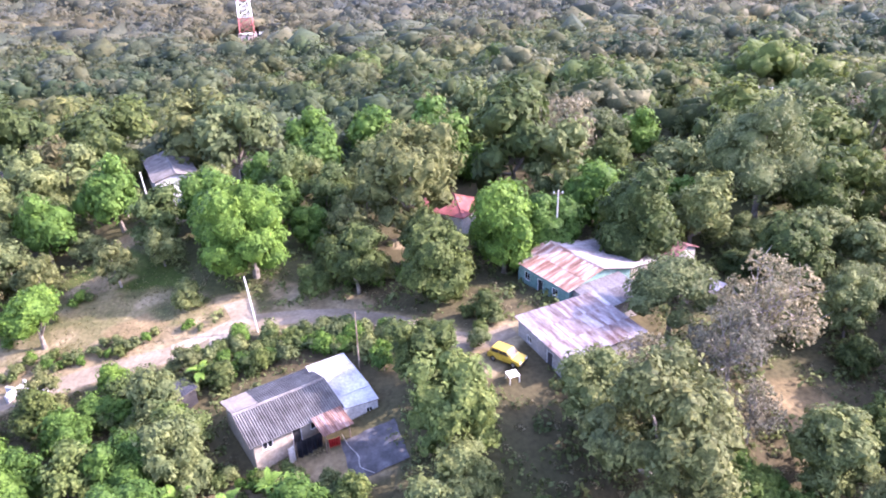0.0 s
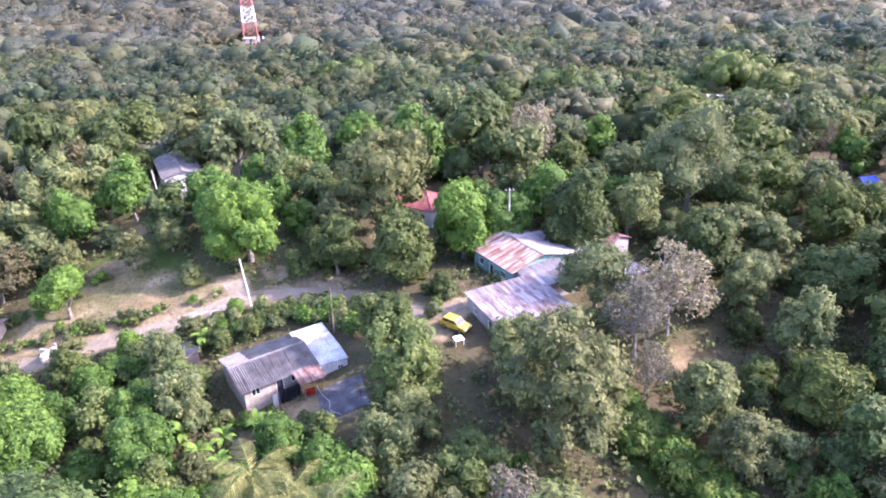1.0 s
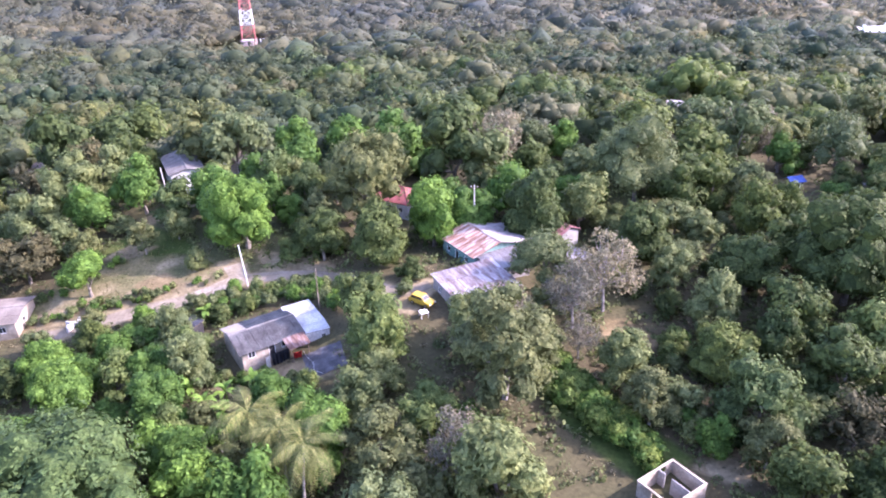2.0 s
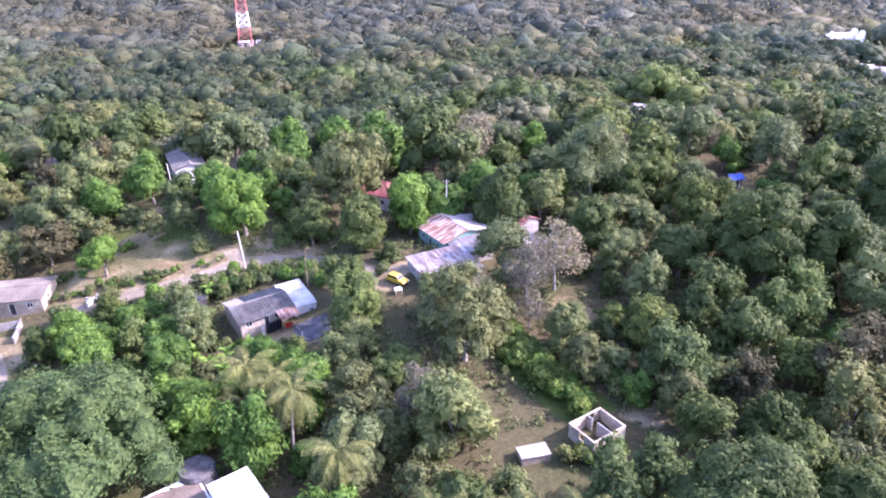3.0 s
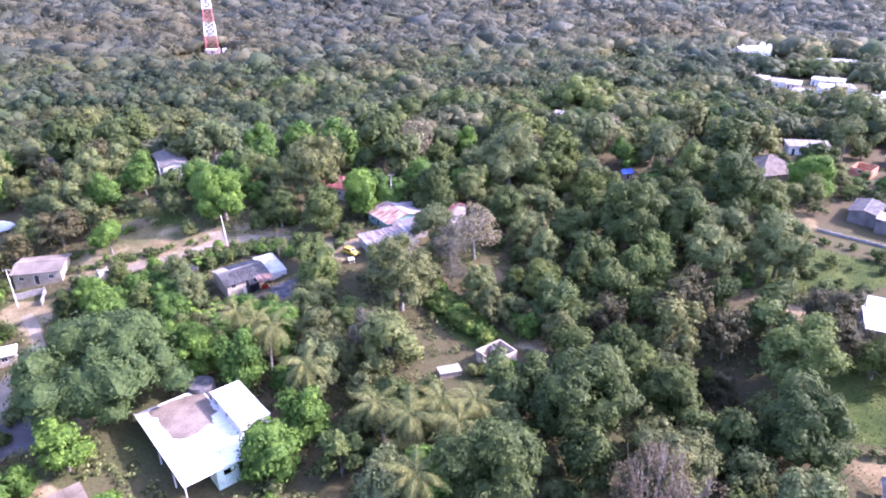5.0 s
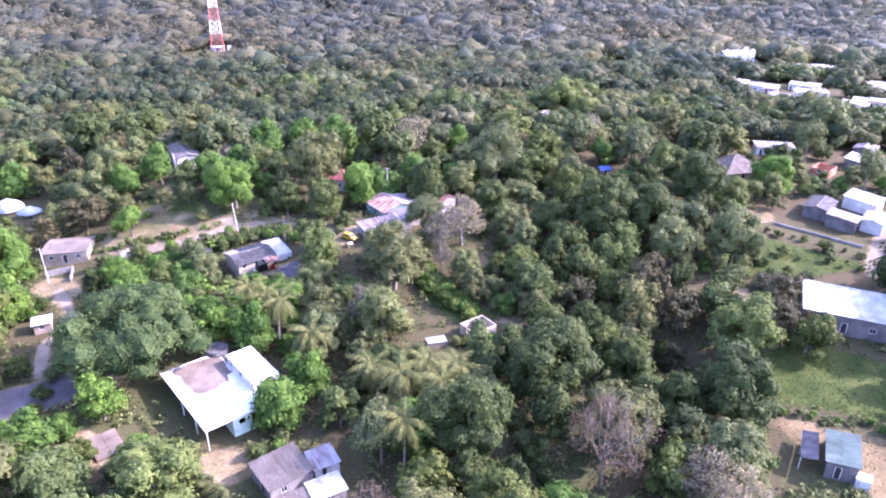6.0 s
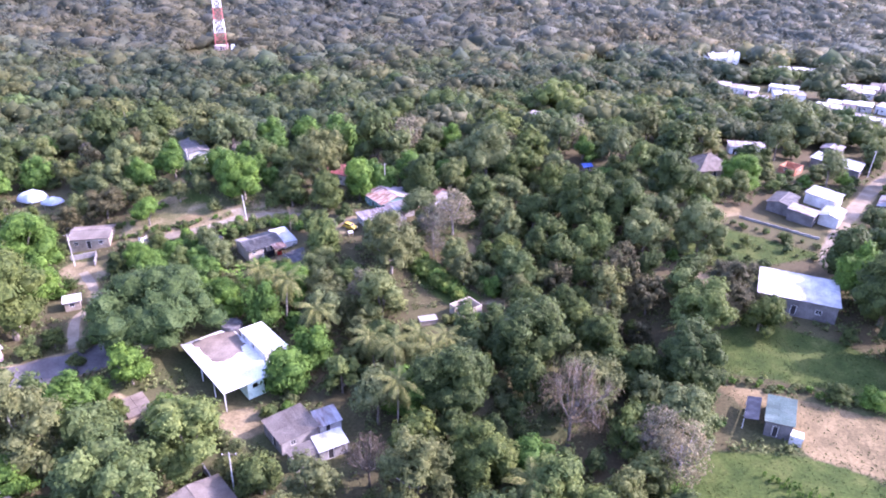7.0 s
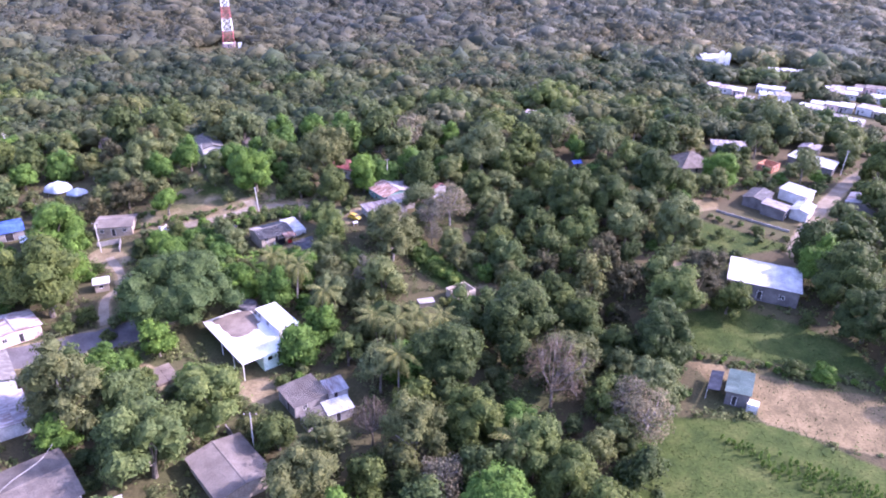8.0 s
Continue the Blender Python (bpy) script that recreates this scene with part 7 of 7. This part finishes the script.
# ---- undergrowth, grass, crops and far woods: uncounted greenery ----
def undergrowth(name, label, kind, seed, n, x0, x1, y0, y1, low, high, per=15, leaf=0.24):
    """Low plants scattered over the ground that stays free of houses, lots and lanes."""
    rng = np.random.default_rng(seed)
    y = rng.uniform(y0, y1, n)
    x = rng.uniform(0, 1, n) * (x1 - x0 + 1.3 * (y - y0)) + x0 - 0.55 * (y - y0)
    keep = []
    for px, py in zip(x, y):
        shut = any(math.hypot(px - a, py - b) < c * 0.8 for a, b, c in FOOTPRINTS) or any(near_lot(l, px, py, w + 1) and float(from_line(l, px, py)) < w + 0.8 for l, w, _ in ROADS.values()) or any(near_lot(p, px, py, 0) and float(inside(p, px, py)) > 0.5 for p in LOTS)
        keep.append(not shut)
    x, y = x[keep], y[keep]
    m = len(x)
    base = np.stack([x, y, ground_z(x, y)], 1)
    r = rng.uniform(low, high, m)
    d = unit(rng, m * per)
    d[:, 2] = np.abs(d[:, 2])
    p = np.repeat(base, per, 0) + d * (np.repeat(r, per) * rng.uniform(0.5, 1.1, m * per))[:, None]
    nn = d + 0.7 * unit(rng, m * per) + np.array([0, 0, 0.4])
    nn /= np.linalg.norm(nn, axis=1, keepdims=True)
    v, q = leaf_quads(rng, p, nn, leaf, 0.65)
    me = fast_mesh(name, v, q, np.zeros((0, 3), int), LEAF[kind])
    tagged(new(name, me), label, "undergrowth", kind="stuff")


def blades(name, polys, n, size, label, seed, material=GRASS_BLADE):
    rng = np.random.default_rng(seed)
    pts = []
    for p in polys:
        a = np.array(p)
        x, y = rng.uniform(a[:, 0].min() - 1, a[:, 0].max() + 1, n), rng.uniform(a[:, 1].min() - 1, a[:, 1].max() + 1, n)
        k = (inside(p, x, y) > -0.8) & (rng.random(n) < 0.4 + 0.6 * np.clip(np.sin(x * 0.5) + np.cos(y * 0.61 + x * 0.2), 0, 1))
        pts.append(np.stack([x[k], y[k], ground_z(x[k], y[k]) + size * 0.35], 1))
    p = np.concatenate(pts)
    nn = unit(rng, len(p)) * 0.8 + np.array([0, 0, 0.5])
    nn /= np.linalg.norm(nn, axis=1, keepdims=True)
    v, q = leaf_quads(rng, p, nn, size, 0.4)
    me = fast_mesh(name, v, q, np.zeros((0, 3), int), material)
    tagged(new(name, me), label, "grass", kind="stuff")


def crops():
    rng = np.random.default_rng(33)
    pts = []
    for i in range(9):
        for j in range(26):
            x, y = 74 + 0.83 * j * 1.0 + 0.56 * i * 1.6 + rng.uniform(-0.3, 0.3), -20.5 - 0.56 * j * 1.0 + 0.83 * i * 0 - i * 1.5 + rng.uniform(-0.3, 0.3)
            if rng.random() < 0.7:
                pts.append((x, y, 0.9 + 0.6 * rng.random()))
    p = np.array([(x, y, gz(x, y) + h * 0.5) for x, y, h in pts])
    per = 14
    d = unit(rng, len(p) * per)
    v, q = leaf_quads(rng, np.repeat(p, per, 0) + d * np.array([0.26, 0.26, 0.6]), d * np.array([1, 1, 0.3]), 0.3, 0.35)
    me = fast_mesh("crop_rows", v, q, np.zeros((0, 3), int), LEAF["mango"])
    tagged(new("crop_rows", me), "rows of young green crop plants in the field", "crops", kind="stuff")


def far_woods(name, label, material, seed, y0, y1, step, keep, lobes, leaves, grow=0.3):
    """Distant tree crowns of mixed size, each of a few leafy lobes, too many to count."""
    rng = np.random.default_rng(seed)
    V, T, C, at = [], [], [], 0
    y = y0
    while y < y1:
        s = step * (1 + grow * (y - y0) / (y1 - y0))
        x0, x1 = -66 - 0.58 * (y + 30), 100 + 0.8 * (y + 36)
        for x in np.arange(x0, x1, s):
            px, py = x + rng.uniform(-0.5, 0.5) * s, y + rng.uniform(-0.5, 0.5) * s
            if not keep(px, py, rng):
                continue
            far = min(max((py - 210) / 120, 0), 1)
            R = s * min(0.5 + 0.16 * far + 0.2 * rng.exponential(1.0), 1.15)
            z, tall = gz(px, py), rng.uniform(0.8 + 0.1 * far, 1.15 - 0.1 * far) * (1 - 0.5 * far)
            a = rng.uniform(0, 6.28) + np.arange(lobes) * 2.4
            rad = R * np.sqrt(np.arange(lobes) / lobes) * 0.8
            size = R * (1.0 if lobes == 1 else 0.5)
            heap = [(px + q * math.cos(w), py + q * math.sin(w), z + tall * (1.0 + R * rng.uniform(0.6, 0.85) - q * 0.35), size * rng.uniform(0.75, 1.2)) for q, w in zip(rad, a)]
            v, _, t = crown_arrays(rng, heap, leaves, 0.055 * R + 0.2 + 0.25 * far, 0.84, 0.2 + 0.14 * far, -1.6, 0.6 + 0.5 * far, 0.3, 0.85 - 0.3 * far, 0.7, fine=False)
            V.append(v), T.append(t + at)
            patch = noise.noise((px * 0.016, py * 0.016, 7.0)) + 0.6 * noise.noise((px * 0.05, py * 0.05, 2.0))
            # lit also climbs towards the far right, a brighter haze painted in
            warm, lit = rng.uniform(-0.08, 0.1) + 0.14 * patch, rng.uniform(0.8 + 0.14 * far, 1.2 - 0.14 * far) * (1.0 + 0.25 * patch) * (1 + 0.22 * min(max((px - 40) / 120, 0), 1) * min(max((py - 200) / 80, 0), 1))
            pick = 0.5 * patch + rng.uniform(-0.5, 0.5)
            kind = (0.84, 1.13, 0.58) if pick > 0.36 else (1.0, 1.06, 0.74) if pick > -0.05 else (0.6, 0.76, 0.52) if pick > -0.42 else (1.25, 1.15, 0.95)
            # greyer and bluer with distance: haze put into the crown colour
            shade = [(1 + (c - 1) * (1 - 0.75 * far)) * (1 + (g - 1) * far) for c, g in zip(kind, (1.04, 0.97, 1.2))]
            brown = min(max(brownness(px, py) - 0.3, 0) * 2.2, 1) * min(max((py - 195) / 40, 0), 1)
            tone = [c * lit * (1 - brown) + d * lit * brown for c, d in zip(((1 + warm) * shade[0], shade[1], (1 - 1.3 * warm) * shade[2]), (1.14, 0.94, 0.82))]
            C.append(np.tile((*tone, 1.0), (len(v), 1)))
            at += len(v)
        y += s * 0.85
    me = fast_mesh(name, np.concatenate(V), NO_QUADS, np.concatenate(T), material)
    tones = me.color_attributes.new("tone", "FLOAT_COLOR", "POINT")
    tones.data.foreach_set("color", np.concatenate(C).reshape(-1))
    return tagged(new(name, me), label, "woods", kind="stuff")


def far_house(x, y):
    return any(b > 110 and math.hypot(x - a, y - b) < c for a, b, c in FOOTPRINTS)


def in_town(x, y):
    """Ground kept free of trees: the town's rows, the street, the church and the mast, with gaps on their camera side
    to keep them in view.
    """
    if far_house(x, y) or math.hypot(x - 198, y - 287) < 18 or float(from_line(ROADS["village_street"][0], x, y)) < 6 or math.hypot((x + 89) / 16, (y - 304) / 26) < 1 or math.hypot(x - 194, (y - 268) / 1.7) < 13:
        return True
    if not (155 < x < 275 and 140 < y < 270):
        return False
    return any(from_line(list(row), x, y) < 9 or from_line([(row[0][0] - 4, row[0][1] - 7), (row[1][0] - 4, row[1][1] - 7)], x, y) < 8 for row in TOWN)


def brownness(x, y):
    return 0.55 * math.exp(-(((x + 150) / 110) ** 2 + ((y - 370) / 70) ** 2)) + 0.75 * math.exp(-(((x - 175) / 80) ** 2 + ((y - 350) / 50) ** 2)) + 0.4 * math.exp(-(((x + 70) / 60) ** 2 + ((y - 300) / 60) ** 2)) + 0.3 * noise.noise((x * 0.012, y * 0.012, 4.0))


undergrowth("undergrowth", "low scrubby undergrowth between the trees", "olive", 31, 5200, -62, 98, -46, 100, 0.6, 1.8, 15, 0.3)
undergrowth("green_scrub", "olive green weeds and low bushes round the houses", "olive", 32, 2600, -50, 50, 8, 80, 0.35, 1.15, 18, 0.14)
undergrowth("pale_scrub", "pale dry grass and weeds round the houses", "dry", 33, 2200, -50, 50, 26, 80, 0.2, 0.7, 16, 0.11)
blades("meadow_grass", GRASS[:2] + GRASS[3:4], 8000, 0.16, "green meadow grass with darker tufts", 41)
blades("yard_grass", [GRASS[2], GRASS[4], GRASS[3], SOIL[3]], 2600, 0.14, "thin dry yard grass", 42, DRY_BLADE)
blades("lot_weeds", [SOIL[0]], 1500, 0.2, "scattered green weeds on the bare lot", 43)
crops()
bare = [GRASS[7], SOIL[13]]


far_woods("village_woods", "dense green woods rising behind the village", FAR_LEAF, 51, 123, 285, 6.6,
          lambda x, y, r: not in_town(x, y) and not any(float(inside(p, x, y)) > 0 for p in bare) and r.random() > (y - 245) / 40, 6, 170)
far_woods("far_woods", "closed woods to the horizon, leaf colour greyed by painted haze", FAR_LEAF, 52, 250, 760, 7.4,
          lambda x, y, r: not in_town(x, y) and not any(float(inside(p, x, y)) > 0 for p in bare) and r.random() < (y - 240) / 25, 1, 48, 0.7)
